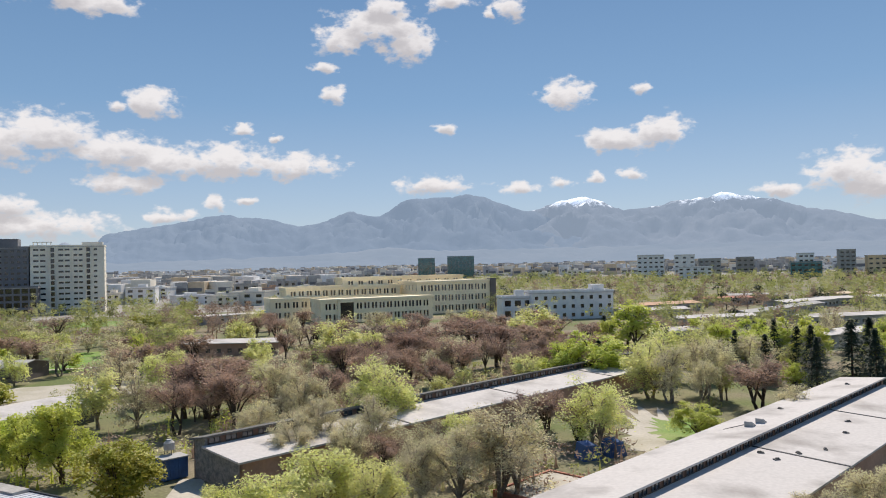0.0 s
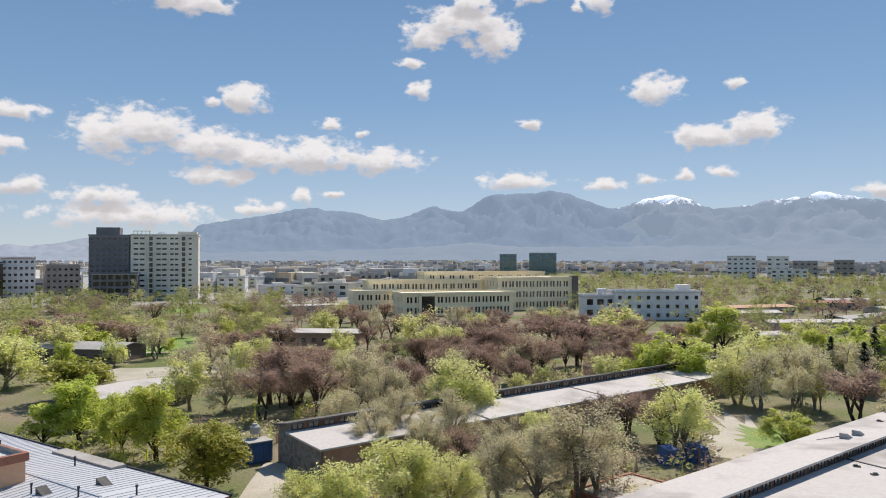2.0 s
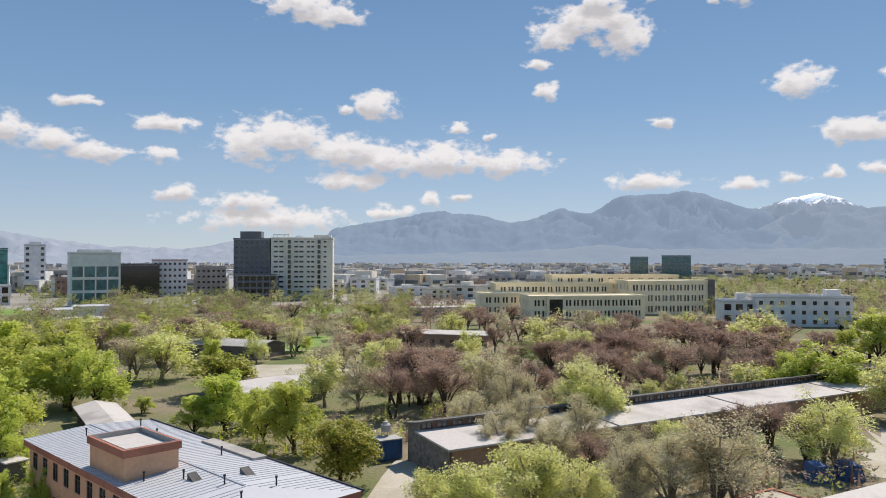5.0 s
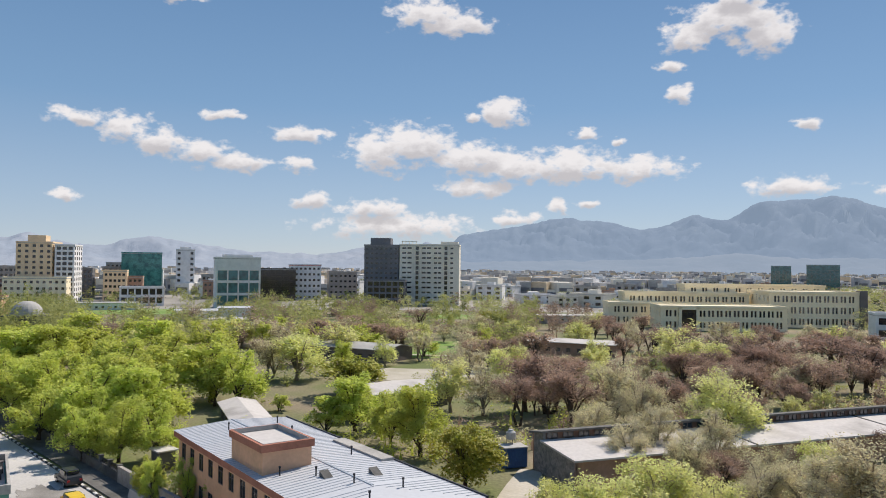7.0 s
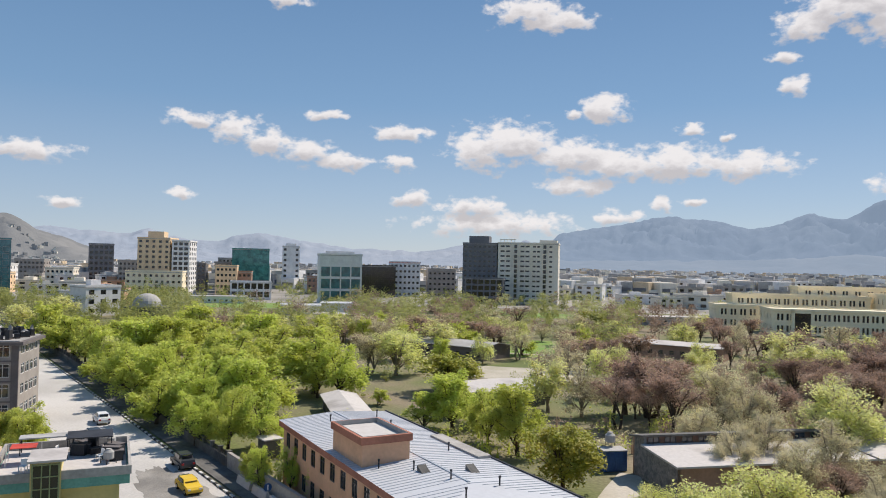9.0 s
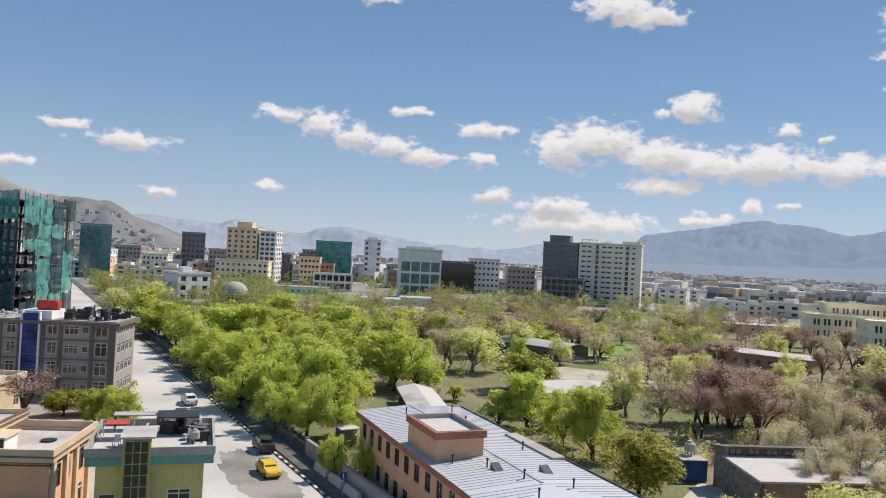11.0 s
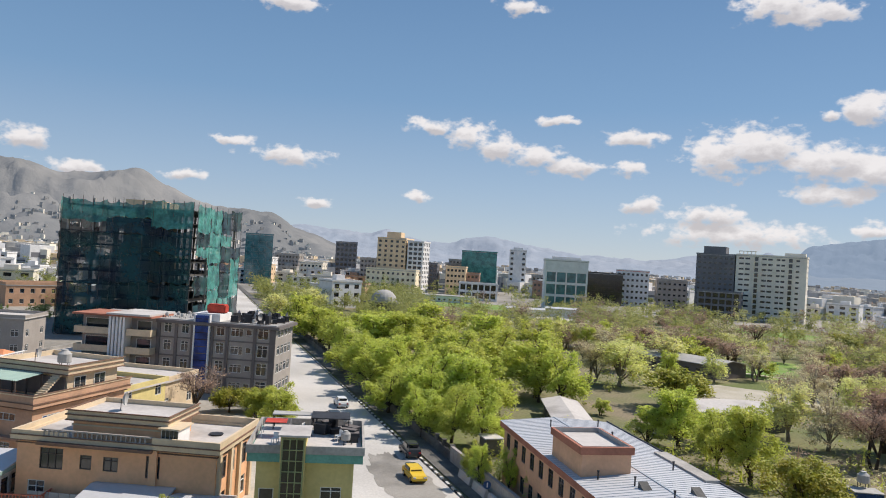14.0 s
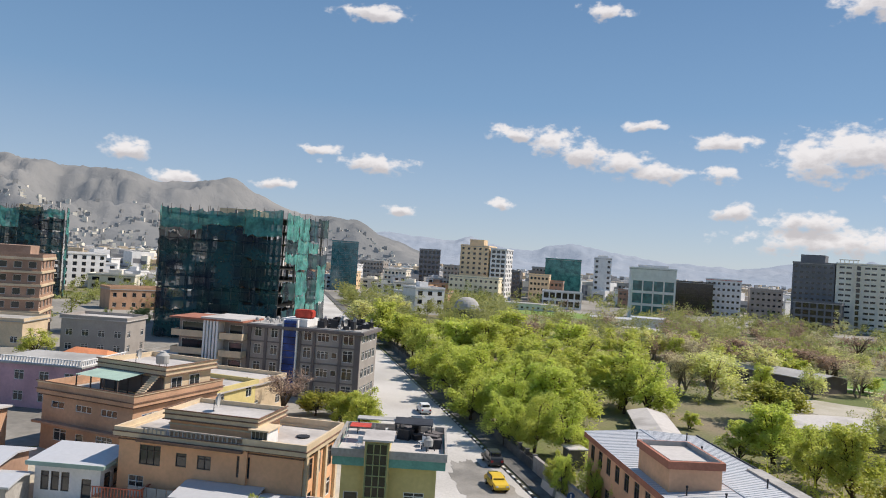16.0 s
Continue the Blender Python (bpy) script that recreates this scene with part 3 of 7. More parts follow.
sheet("yard", blob(30, 101, 6, 21, -8, 60, 0.3, seed=7), 0.04, M["dirt"], "bare pale earth yard between trees")
def wedge(az0, az1, r0, r1, n=24):
    arc = [az0 + (az1 - az0) * k / n for k in range(n + 1)]
    return [tuple((way(a, 0) * r0).xy) for a in arc[::-1]] + [tuple((way(a, 0) * r1).xy) for a in arc]


sheet("parkland", wedge(-7, 44, 395, 1000)[::-1], 0.03, M["ground"], "shaded soil and grass under far park trees")
sheet("path_lane", [(-28.7, 88.5), (-31.4, 88.7), (-30.4, 81), (-29.2, 73.8), (-24.9, 74.6), (-23.4, 77.0), (-26.0, 82.5)], 0.06, M["dirt"], "short pale earth lane between trees")
sheet("earth_yard", [(-100, 60), (-330, 150), (-330, -60), (-100, -60)], 0.02, M["city"], "dusty ground between the city houses")
sheet("courtyard", [(-66, 40), (-98, 52), (-112, 30), (-95, 4), (-60, 2)], 0.03, M["dirt"], "dusty yard between the houses")


def height_at(az, v, r0, r1, crest_line, seed, rough):
    """Height of a range at an azimuth and at v from its foot (0) to its back (1)."""
    az = min(max(az, crest_line[0][0]), crest_line[-1][0])
    k = max(n for n in range(len(crest_line) - 1) if crest_line[n][0] <= az + 1e-6)
    (a, ea), (b, eb) = crest_line[k], crest_line[k + 1]
    u = (az - a) / (b - a)
    u = 0.5 * u + 0.5 * u * u * (3 - 2 * u)
    el = ea + (eb - ea) * u + 0.13 * noise.fractal(Vector((az * 0.9, seed, 0)), 0.7, 2.1, 5)
    crest = math.tan(radians(el)) * (r0 + 0.8 * (r1 - r0)) + 25
    t = min(1.0, v / 0.8)
    d = way(az, 0) * (r0 + (r1 - r0) * v)
    ridges = 1 - 2 * abs(noise.fractal(Vector((d.x, d.y, seed * 90)) / 330, 0.85, 2.1, 6))
    prof = t ** 1.35 if v <= 0.8 else max(0.0, 1 - (v - 0.8) / 0.2 * 1.2)
    return crest * prof * (1 + rough * (ridges - 0.4) * min(1.0, 4 * t * (1 - t)))


def relief(name, r0, r1, crest_line, material, label, seed, na=260, nr=44, rough=0.5):
    """A range as a polar grid round the place. crest_line: azimuth and elevation of summits and saddles, joined smoothly."""
    bm = bmesh.new()
    rows = []
    az0, az1 = crest_line[0][0], crest_line[-1][0]
    for j in range(nr):
        v = j / (nr - 1)
        row = []
        for i in range(na):
            az = az0 + (az1 - az0) * i / (na - 1)
            d = way(az, 0) * (r0 + (r1 - r0) * v)
            row.append(bm.verts.new((d.x, d.y, max(-1.0, height_at(az, v, r0, r1, crest_line, seed, rough)) - 0.5)))
        rows.append(row)
    for a, b in zip(rows, rows[1:]):
        for i in range(na - 1):
            f = bm.faces.new((a[i], b[i], b[i + 1], a[i + 1]))
            f.smooth = True
    bmesh.ops.recalc_face_normals(bm, faces=bm.faces)
    return tagged(part(name, bm, material, None), label, "", "", "structure")


NEAR_HILL = [(-125, 3.5), (-104, 5.0), (-90, 5.4), (-82.5, 4.8), (-79.6, 4.95), (-77.5, 4.3), (-75, 4.5), (-72.2, 5.05), (-70.4, 4.0), (-68, 3.0), (-66, 2.75), (-63.1, 2.65), (-60.9, 1.5), (-57, 0.3)]
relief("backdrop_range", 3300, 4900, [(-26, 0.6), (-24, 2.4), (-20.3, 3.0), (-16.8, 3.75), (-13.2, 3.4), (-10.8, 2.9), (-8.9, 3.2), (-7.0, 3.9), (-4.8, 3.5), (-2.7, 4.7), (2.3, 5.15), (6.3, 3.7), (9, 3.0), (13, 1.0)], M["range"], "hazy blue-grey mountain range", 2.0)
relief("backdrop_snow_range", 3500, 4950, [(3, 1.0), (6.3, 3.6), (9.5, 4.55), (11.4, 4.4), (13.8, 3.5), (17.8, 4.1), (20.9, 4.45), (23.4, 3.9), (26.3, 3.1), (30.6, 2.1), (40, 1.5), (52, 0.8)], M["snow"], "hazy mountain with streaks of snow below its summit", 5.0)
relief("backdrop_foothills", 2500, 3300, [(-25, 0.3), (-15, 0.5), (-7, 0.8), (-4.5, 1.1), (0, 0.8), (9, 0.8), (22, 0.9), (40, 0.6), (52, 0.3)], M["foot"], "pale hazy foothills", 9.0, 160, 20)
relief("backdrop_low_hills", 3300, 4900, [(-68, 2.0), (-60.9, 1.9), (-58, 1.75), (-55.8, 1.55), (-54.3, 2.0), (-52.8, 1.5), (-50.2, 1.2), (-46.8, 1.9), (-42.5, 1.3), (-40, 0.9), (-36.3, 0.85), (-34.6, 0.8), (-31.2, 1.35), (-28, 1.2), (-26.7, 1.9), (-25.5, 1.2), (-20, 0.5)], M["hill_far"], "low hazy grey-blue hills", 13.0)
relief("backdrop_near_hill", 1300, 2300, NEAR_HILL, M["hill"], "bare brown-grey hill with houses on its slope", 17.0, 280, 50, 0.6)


# ---- kerb and park wall ----
def kerbs():
    th = setting("kerb", boxes((-60, 0.16, -0.02, 300, 0.42, 0.05)), M["concrete_d"], "street kerb painted black and white", pose(*street(0, 0), 0, 0, yaw_of(RD.x, RD.y)))
    w, k = mesh_of("kerbstone", boxes((0, 0.0, -0.02, 0.96, 0.28, 0.2)), M["kerb_w"]), mesh_of("kerbstone", boxes((0, 0.0, -0.02, 0.96, 0.28, 0.2)), M["kerb_b"])
    for i in range(120):
        part("kerbstone", w if i % 2 else k, None, th, "", pose(-20 + i, 0.02 - 0.3 + 0.3, 0))


kerbs()


def park_wall():
    """Stone wall with piers and a railing on top, along the pavement."""
    rot = yaw_of(RD.x, RD.y)
    th = thing("park_wall", "stone park wall with piers, coloured dark for shade, and dark railing", "wall", *street(10, -3.3)[:2], rot)
    # dark concrete puts the shade on wall and piers into their colour
    part("base", boxes((0, -0.2, 0, 180, 0.2, 1.3)), M["concrete_d"], th)
    pier = mesh_of("pier", boxes((-0.22, -0.22, 0, 0.22, 0.22, 2.0), (-0.28, -0.28, 2.0, 0.28, 0.28, 2.12)), M["concrete_d"])
    bm = bmesh.new()
    box(bm, 0.25, -0.03, 1.4, 2.75, 0.03, 1.46), box(bm, 0.25, -0.03, 1.85, 2.75, 0.03, 1.9)
    for k in range(16):
        box(bm, 0.33 + k * 0.15, -0.015, 1.3, 0.36 + k * 0.15, 0.015, 1.95)
    rail = mesh_of("railing", bm, M["dark"])
    for i in range(60):
        part("pier", pier, None, th, "", pose(i * 3, 0, 0))
        part("railing", rail, None, th, "", pose(i * 3, 0, 0))
    th = thing("garden_wall", "weathered concrete garden wall beside the street", "wall", *street(13, -3.2)[:2], rot)
    part("base", boxes((-80, -0.15, 0, -3, 0.15, 1.9)), M["concrete"], th)
    part("coping", boxes((-80, -0.22, 1.9, -3, 0.22, 2.02)), M["grey_p"], th)


park_wall()

# ---- trees ----


def limb(bm, a, b, ra, rb, n=5):
    tube(bm, a, b, ra, rb, n, False)


def crown_mesh(name, centres, count, size, material, rnd, droop=0.0, long=1.0):
    """Many small leaf clumps scattered round the branch ends; each one a single facet."""
    v, f = [], []
    for k in range(count):
        c, r = rnd.choice(centres)
        d = Vector((rnd.gauss(0, 1), rnd.gauss(0, 1), rnd.gauss(0.35, 1)))
        d = d.normalized() * r * rnd.random() ** 0.4
        p = c + d - Vector((0, 0, droop * rnd.random()))
        up = Vector((rnd.gauss(0, 0.6), rnd.gauss(0, 0.6), rnd.gauss(0.9, 0.5))).normalized()
        q = up.cross(Vector((rnd.gauss(0, 1), rnd.gauss(0, 1), rnd.gauss(0, 1)))).normalized()
        s = up.cross(q)
        sz = size * rnd.uniform(0.6, 1.35)
        i = len(v)
        v += [p - q * sz * 0.5 * long - s * sz * 0.3, p - q * sz * 0.3 + s * sz * 0.45, p + q * sz * 0.6 * long]
        f.append((i, i + 1, i + 2))
    me = bpy.data.meshes.new(name)
    me.from_pydata([tuple(p) for p in v], [], f)
    me.materials.append(material)
    return me


KINDS = {
    # label, leaf material, bark, leaf count, leaf size, twigs, twig material, crown centre and half height, clumps, clump radius
    "G": ("leafy tree in bright yellow-green spring leaf", "leaf", "bark", 13000, 0.26, 150, "bark", 5.6, 3.9, 28, 1.75),
    "W": ("broad tree with thin pale yellow-green new leaves", "leaf_w", "bark_g", 9500, 0.22, 900, "bark_t", 6.2, 3.3, 24, 1.85),
    "B": ("bare brown tree hung with dry seed clusters", "seed", "bark", 7500, 0.2, 1500, "bark_b", 6.2, 3.3, 26, 1.9),
    "T": ("bare pale grey-tan tree with fine twigs and buds", "leaf_t", "bark_g", 7500, 0.17, 2800, "bark_t", 6.0, 3.6, 26, 1.9),
    "E": ("dense round dark olive evergreen tree", "leaf_e", "bark", 13000, 0.33, 0, "bark", 5.0, 4.6, 46, 1.6),
    "D": ("bare dark tree with brown twigs", "seed", "bark", 2200, 0.17, 2400, "bark_b", 6.0, 3.6, 24, 1.8),
}
TREES = {}


def tree_model(kind, v, lod):
    """A ten-metre tree with a crown about ten metres wide, as trunk and crown meshes."""
    key = (kind, v, lod)
    fine, part_of, grow_by = lod < 2, (1, 0.5, 0.2)[lod], (1, 1.3, 1.9)[lod]
    if key in TREES:
        return TREES[key]
    rnd = random.Random(v * 7 + ord(kind))
    if kind == "C":
        bm = bmesh.new()
        tube(bm, (0, 0, -0.1), (0, 0, 9.8), 0.22, 0.03, 6)
        tm = mesh_of("trunk", bm, M["bark"])
        vv, ff = [], []
        for k in range(int(3400 * part_of)):
            z = 1.2 + 8.7 * rnd.random() ** 1.3
            rr = (10.2 - z) * 0.46 * (0.75 + 0.35 * math.sin(z * 5.5)) * rnd.random() ** 0.4
            a = rnd.uniform(0, 6.28)
            p = Vector((rr * math.cos(a), rr * math.sin(a), z - rr * 0.22))
            out = Vector((math.cos(a), math.sin(a), -0.25 + rnd.uniform(-0.3, 0.3)))
            s = out.cross(Vector((0, 0, 1))).normalized() * (0.16 if fine else 0.35)
            ln = rnd.uniform(0.4, 0.8) * (1 if fine else 1.6)
            i = len(vv)
            vv += [p - s, p + s, p + out * ln]
            ff.append((i, i + 1, i + 2))
        cm = bpy.data.meshes.new("crown")
        cm.from_pydata([tuple(p) for p in vv], [], ff)
        cm.materials.append(M["leaf_c"])
        TREES[key] = tm, cm, "tall dark green conifer with drooping branches"
        return TREES[key]
    label, lm, bark, count, size, twigs, tw, cz, ch, clumps, rad = KINDS[kind]
    wide = 4.3
    heads, ends = [], []
    bm = bmesh.new()
    if kind == "E":
        # boughs fill an uneven egg-shaped crown
        for k in range(clumps):
            d = Vector((rnd.gauss(0, 1), rnd.gauss(0, 1), rnd.gauss(0.15, 0.9))).normalized() * rnd.uniform(0.45, 1.08)
            low = 1 - 0.35 * max(0.0, -d.z)
            heads.append((Vector((d.x * wide * low, d.y * wide * low, cz + d.z * ch * 0.82)), rad * rnd.uniform(0.65, 1.25)))
        limb(bm, (0, 0, -0.15), (0.1, 0, 2.6), 0.30, 0.18, 7)
        for c, r in heads:
            limb(bm, Vector((0.1, 0, 2.0)), c, 0.08, 0.03, 4)
            ends.append((c * 0.7, c))
    else:
        # limbs fan up and out from a short trunk; twigs and tufts of leaf sit along their outer half
        flat = kind in "BD"
        lean = Vector((rnd.uniform(-0.5, 0.5), rnd.uniform(-0.5, 0.5), 0))
        stems = 1 + (v % 3 if kind in "GT" else v % 2)
        feet = []
        for j in range(stems):
            a = 6.28 * j / stems + rnd.uniform(0, 1)
            o = Vector((math.cos(a), math.sin(a), 0)) * (0.32 if stems > 1 else 0)
            top = o * 2.4 + lean * 0.5 + Vector((0, 0, rnd.uniform(1.7, 2.4) if flat else rnd.uniform(0.9, 1.6)))
            limb(bm, o + Vector((0, 0, -0.15)), top, 0.34 / stems ** 0.4, 0.22 / stems ** 0.3, 7)
            feet.append((o, top))
        n = 9
        for k in range(n):
            o, top = feet[k % stems]
            a = 6.28 * k / n * 2.4 + rnd.uniform(-0.35, 0.35)
            out = rnd.uniform(0.25, 1.0)
            reach = Vector((math.cos(a), math.sin(a), 0)) * wide * 0.82 * out
            high = (7.0 + 1.6 * (1 - out) if flat else 3.6 + 5.6 * (1 - out ** 2)) + rnd.uniform(-0.5, 0.6)
            tip = Vector((reach.x + lean.x, reach.y + lean.y, high))
            f = o.lerp(top, rnd.uniform(0.75, 1.0))
            mid = f.lerp(tip, 0.5) + Vector((reach.x * -0.08, reach.y * -0.08, 0.5))
            limb(bm, f, mid, 0.16, 0.10, 5), limb(bm, mid, tip, 0.10, 0.035, 4)
            heads.append((tip, rad * rnd.uniform(0.55, 0.85)))
            ends += [(mid, tip)] * 2
            for j in range(5):
                u = rnd.uniform(-0.25, 0.95)
                p = mid.lerp(tip, u) if u > 0 else f.lerp(mid, 1 + u)
                w = a + rnd.choice((-1, 1)) * rnd.uniform(0.3, 1.5)
                up = rnd.uniform(0.3, 1.1) if flat else rnd.uniform(0.25, 1.9)
                if kind in "GWT" and j < 2:
                    up = rnd.uniform(-0.9, 0.2)
                e = p + Vector((math.cos(w), math.sin(w), up)).normalized() * rnd.uniform(1.2, 2.3)
                limb(bm, p, e, 0.055, 0.018, 3)
                ends.append((p, e))
                heads.append((e, rad * rnd.uniform(0.4, 0.8)))
                if j % 2:
                    heads.append((p.lerp(e, 0.55), rad * rnd.uniform(0.35, 0.6)))
    for k in range(int(twigs * part_of)):
        a, b = rnd.choice(ends)
        p = a.lerp(b, rnd.uniform(0.1, 1.0))
        d = (Vector((rnd.gauss(0, 1), rnd.gauss(0, 1), rnd.gauss(0.35, 0.8))).normalized() + (p - Vector((0, 0, cz - 1))).normalized() * 0.6).normalized()
        s = d.orthogonal().normalized() * rnd.uniform(0.02, 0.042) * grow_by
        f = bm.faces.new([bm.verts.new(p - s), bm.verts.new(p + s), bm.verts.new(p + d * rnd.uniform(0.6, 1.6))])
        f.material_index = 1
    tm = mesh_of("trunk", bm, M[bark], M[tw])
    cm = crown_mesh("crown", heads, int(count * part_of), size * grow_by, M[lm], rnd, 0.7 if kind == "W" else 0.15, 1.3 if kind == "W" else 1.0)
    TREES[key] = tm, cm, label
    return TREES[key]


MADE = {}
TREE_RND = random.Random(77)


QUEUE = []


def tree(kind, x, y, h, w, group="park trees"):
    QUEUE.append((math.hypot(x, y), kind, x, y, h, w, group))


def plant(far, kind, x, y, h, w, group, single):
    lod = 0 if far < 112 else 1 if far < 185 else 2
    v = TREE_RND.randrange(2 if kind in "CED" or lod == 2 else 4)
    key = (kind, v, lod)
    m = pose(x, y, 0, 0, 0, TREE_RND.uniform(0, 360)) @ Matrix.Diagonal((w / 10, w / 10, h / 10, 1))
    if not single:
        JOINED.setdefault(kind, []).append((key, m))
        return
    if key in MADE:
        first = MADE[key].scale
        copy_thing(MADE[key], m @ Matrix.Diagonal((1 / first.x, 1 / first.y, 1 / first.z, 1)))
        return
    tm, cm, label = tree_model(*key)
    th = thing("tree", label, "tree", 0, 0, 0, group)
    part("trunk", tm, None, th)
    part("crown", cm, None, th)
    th.matrix_basis = m
    MADE[key] = th


JOINED = {}


def plant_all():
    """The nearest trees stand singly; those past them are joined, kind by kind."""
    QUEUE.sort(key=lambda q: q[0])
    for i, q in enumerate(QUEUE):
        plant(*q, i < 292)
    for kind, rows in JOINED.items():
        bm = bmesh.new()
        mats = []
        for key, m in rows:
            for me in tree_model(*key)[:2]:
                n, f = len(bm.verts), len(bm.faces)
                bm.from_mesh(me)
                bm.verts.ensure_lookup_table(), bm.faces.ensure_lookup_table()
                for w in bm.verts[n:]:
                    w.co = m @ w.co
                for p in bm.faces[f:]:
                    mt = me.materials[p.material_index]
                    if mt not in mats:
                        mats.append(mt)
                    p.material_index = mats.index(mt)
        me = bpy.data.meshes.new("distant_trees")
        bm.to_mesh(me)
        bm.free()
        for mt in mats:
            me.materials.append(mt)
        tagged(new("distant_trees", me), "distant " + tree_model(*rows[0][0])[2].replace(" tree", " trees"), "trees", "", "stuff")


PLANTED = {
    "G": [(-84, 45, 7, 5.9), (-45, 88, 9, 8.7), (-73, 70, 7.5, 7), (-77, 68, 8, 7.1), (-51, 91, 7, 6.4), (-81, 66, 7, 7.2), (34, 102, 5, 9.9), (-63, 93, 5, 7.7), (-60, 96, 8, 9.9), (-86, 78, 10, 10.6), (-90, 75, 10, 11.6), (-87, 83, 10, 10.8), (-96, 71, 7, 8.2), (-109, 77, 8, 9.1), (-106, 82, 10.5, 13.2), (-89, 104, 10, 10.4), (-96, 105, 11.5, 15.1)],
    "G2": [(-110, 98, 11, 14.5), (-122, 84, 9, 10.1), (23, 147, 9, 10.2), (30, 148, 10, 15.4), (64, 139, 5, 5.2), (-110, 108, 11.5, 16.3), (-131, 86, 7, 10.1), (88, 152, 10, 9.3), (-147, 112, 11, 14), (-151, 108, 10, 14.1), (-162, 114, 10, 12), (83, 180, 10, 13.5), (77, 189, 9, 12.3), (-150, 142, 10, 14), (-141, 152, 10, 14.1), (50, 202, 12, 14.9), (-183, 100, 8, 12.6), (-179, 108, 10, 14.2), (-176, 142, 11, 15.3), (-201, 113, 11, 13), (-119, 235, 4.5, 5.9)],
    "W": [(2, 94, 6, 5.8), (20, 99, 8, 10.4), (-9, 108, 11, 11.6), (14, 135, 8, 6.7), (48, 129, 7, 4.7), (36, 133, 10, 11.5), (-54, 139, 9, 8.5), (-36, 148, 6, 5.8), (43, 151, 11, 11.3), (50, 149, 10, 9.5), (-98, 133, 10, 16.3), (-25, 173, 11, 15.2), (27, 227, 11, 21.5), (-151, 177, 9, 19.3), (-243, 127, 9, 18.6), (-266, 155, 10, 20.8)],
    "B": [(18, 103, 5, 7.2), (14, 107, 6, 7.5), (-32, 113, 9, 9.9), (-40, 112, 8, 8.2), (-20, 123, 8, 8.5), (-39, 124, 10, 14.9), (50, 120, 8, 11.9), (2, 153, 9, 12.7), (12, 176, 10, 14.6), (-3, 188, 9, 12.8), (7, 199, 10, 16.5), (-63, 189, 8, 15.1), (-118, 175, 7, 9.6), (-84, 196, 7, 14.5), (-104, 190, 7.5, 13.9), (-117, 199, 7.5, 13.1), (-134, 193, 8, 14.2), (-140, 220, 8, 17.7)],
    "T": [(32, 65, 5, 6.3), (37, 66, 6, 7.1), (1, 76, 8, 8.9), (-3, 76, 7, 7.1), (6, 78, 9.5, 12.8), (-11, 85, 7, 6.6), (-2, 87, 6.5, 6.8), (-18, 90, 7, 7.1), (-9, 94, 8, 8), (-16, 95, 7.5, 8.2), (-26, 103, 6.5, 7.3), (-21, 109, 9, 9.3), (49, 106, 6, 6.3), (-48, 117, 8, 9.6), (-28, 124, 9, 10.7), (38, 128, 10, 9.7), (47, 129, 10, 7.8), (46, 135, 10, 9.8), (63, 154, 8, 11.3), (-135, 176, 7, 15.1), (-145, 181, 8, 19.2), (-95, 215, 6, 10.7)],
    "T2": [(-99, 237, 8, 19.4), (-142, 253, 9, 21.9), (-104, 286, 8, 16.1), (-216, 226, 9, 21.2)],
    "D": [(11, 109, 6, 7.5), (-105, 43, 7, 8.5), (-19, 169, 8, 10.3), (-10, 182, 9, 12.4), (-19, 202, 9, 13.8), (-135, 262, 9, 16.7)],
    "E": [(-33.6, 77, 7.6, 8.4), (-106, 49, 4, 5.3), (-105, 53, 4, 5.3), (-77, 122, 8, 12.5), (-106, 267, 8, 11.9)],
    "C": [(-112, 40, 5, 2.7), (64, 130, 10, 6.6), (76, 133, 11, 8.1), (75, 139, 12, 10.8), (60, 156, 9, 7.6), (73, 167, 10, 8.3)],
    "W5": [(-15, 62, 8, 8.1), (-20, 65, 6, 6.4), (-7, 69, 7, 7.6), (-11, 70, 8, 9.5), (-54, 117, 9, 9.8), (-114, 173, 9, 14.1)],
    "T5": [(-103, 130, 9, 11.3), (-38, 126, 8, 10), (-66, 153, 8, 11.3)],
    "G5": [(-65, 104, 5, 10.3), (-80, 104, 2.6, 6), (-57, 102, 6, 7.1)],
    "B5": [(-43, 124, 9, 11.9), (-68, 167, 8, 13.6)],
    "C5": [(68, 140, 11, 9), (80, 142, 12, 10), (84, 149, 11, 10), (88, 142, 12, 10), (70, 150, 10, 9), (62, 146, 9, 8), (92, 150, 12, 10)],
    "G9": [(-95, 51, 6, 6.4), (-98, 49, 4.5, 5), (-52, 58.5, 6, 3.6), (-57, 59, 5, 3.1), (-63, 59.5, 4, 3.6), (-48, 57, 4, 3), (-60, 57.5, 4.5, 3), (-211, 37, 7, 3.6), (-172, 17, 6, 7), (-63, 24, 3.2, 3.5)],
}
for k, rows in PLANTED.items():
    for x, y, h, w in rows:
        w = min(w * 1.15, h * 1.75)
        tree(k[0], x, y, h * 1.06, w, "street grove" if k[0] == "G" and x < -70 and y < 160 else "park trees")


def grove():
    """Younger trees that close the grove behind the street wall."""
    rnd = random.Random(21)
    for k in range(17):
        x, y, _ = street(30 + k * 7.0 + rnd.uniform(-2, 2), -5.6 - rnd.uniform(0, 1.5))
        h = rnd.uniform(7.0, 10.0)
        tree("G", x, y, h, h * rnd.uniform(0.8, 1.0), "street grove")
    for k in range(16):
        x, y, _ = street(rnd.uniform(40, 135), -rnd.uniform(10, 38))
        h = rnd.uniform(7.5, 10.0)
        tree("G", x, y, h, h * rnd.uniform(0.9, 1.2), "street grove")


grove()


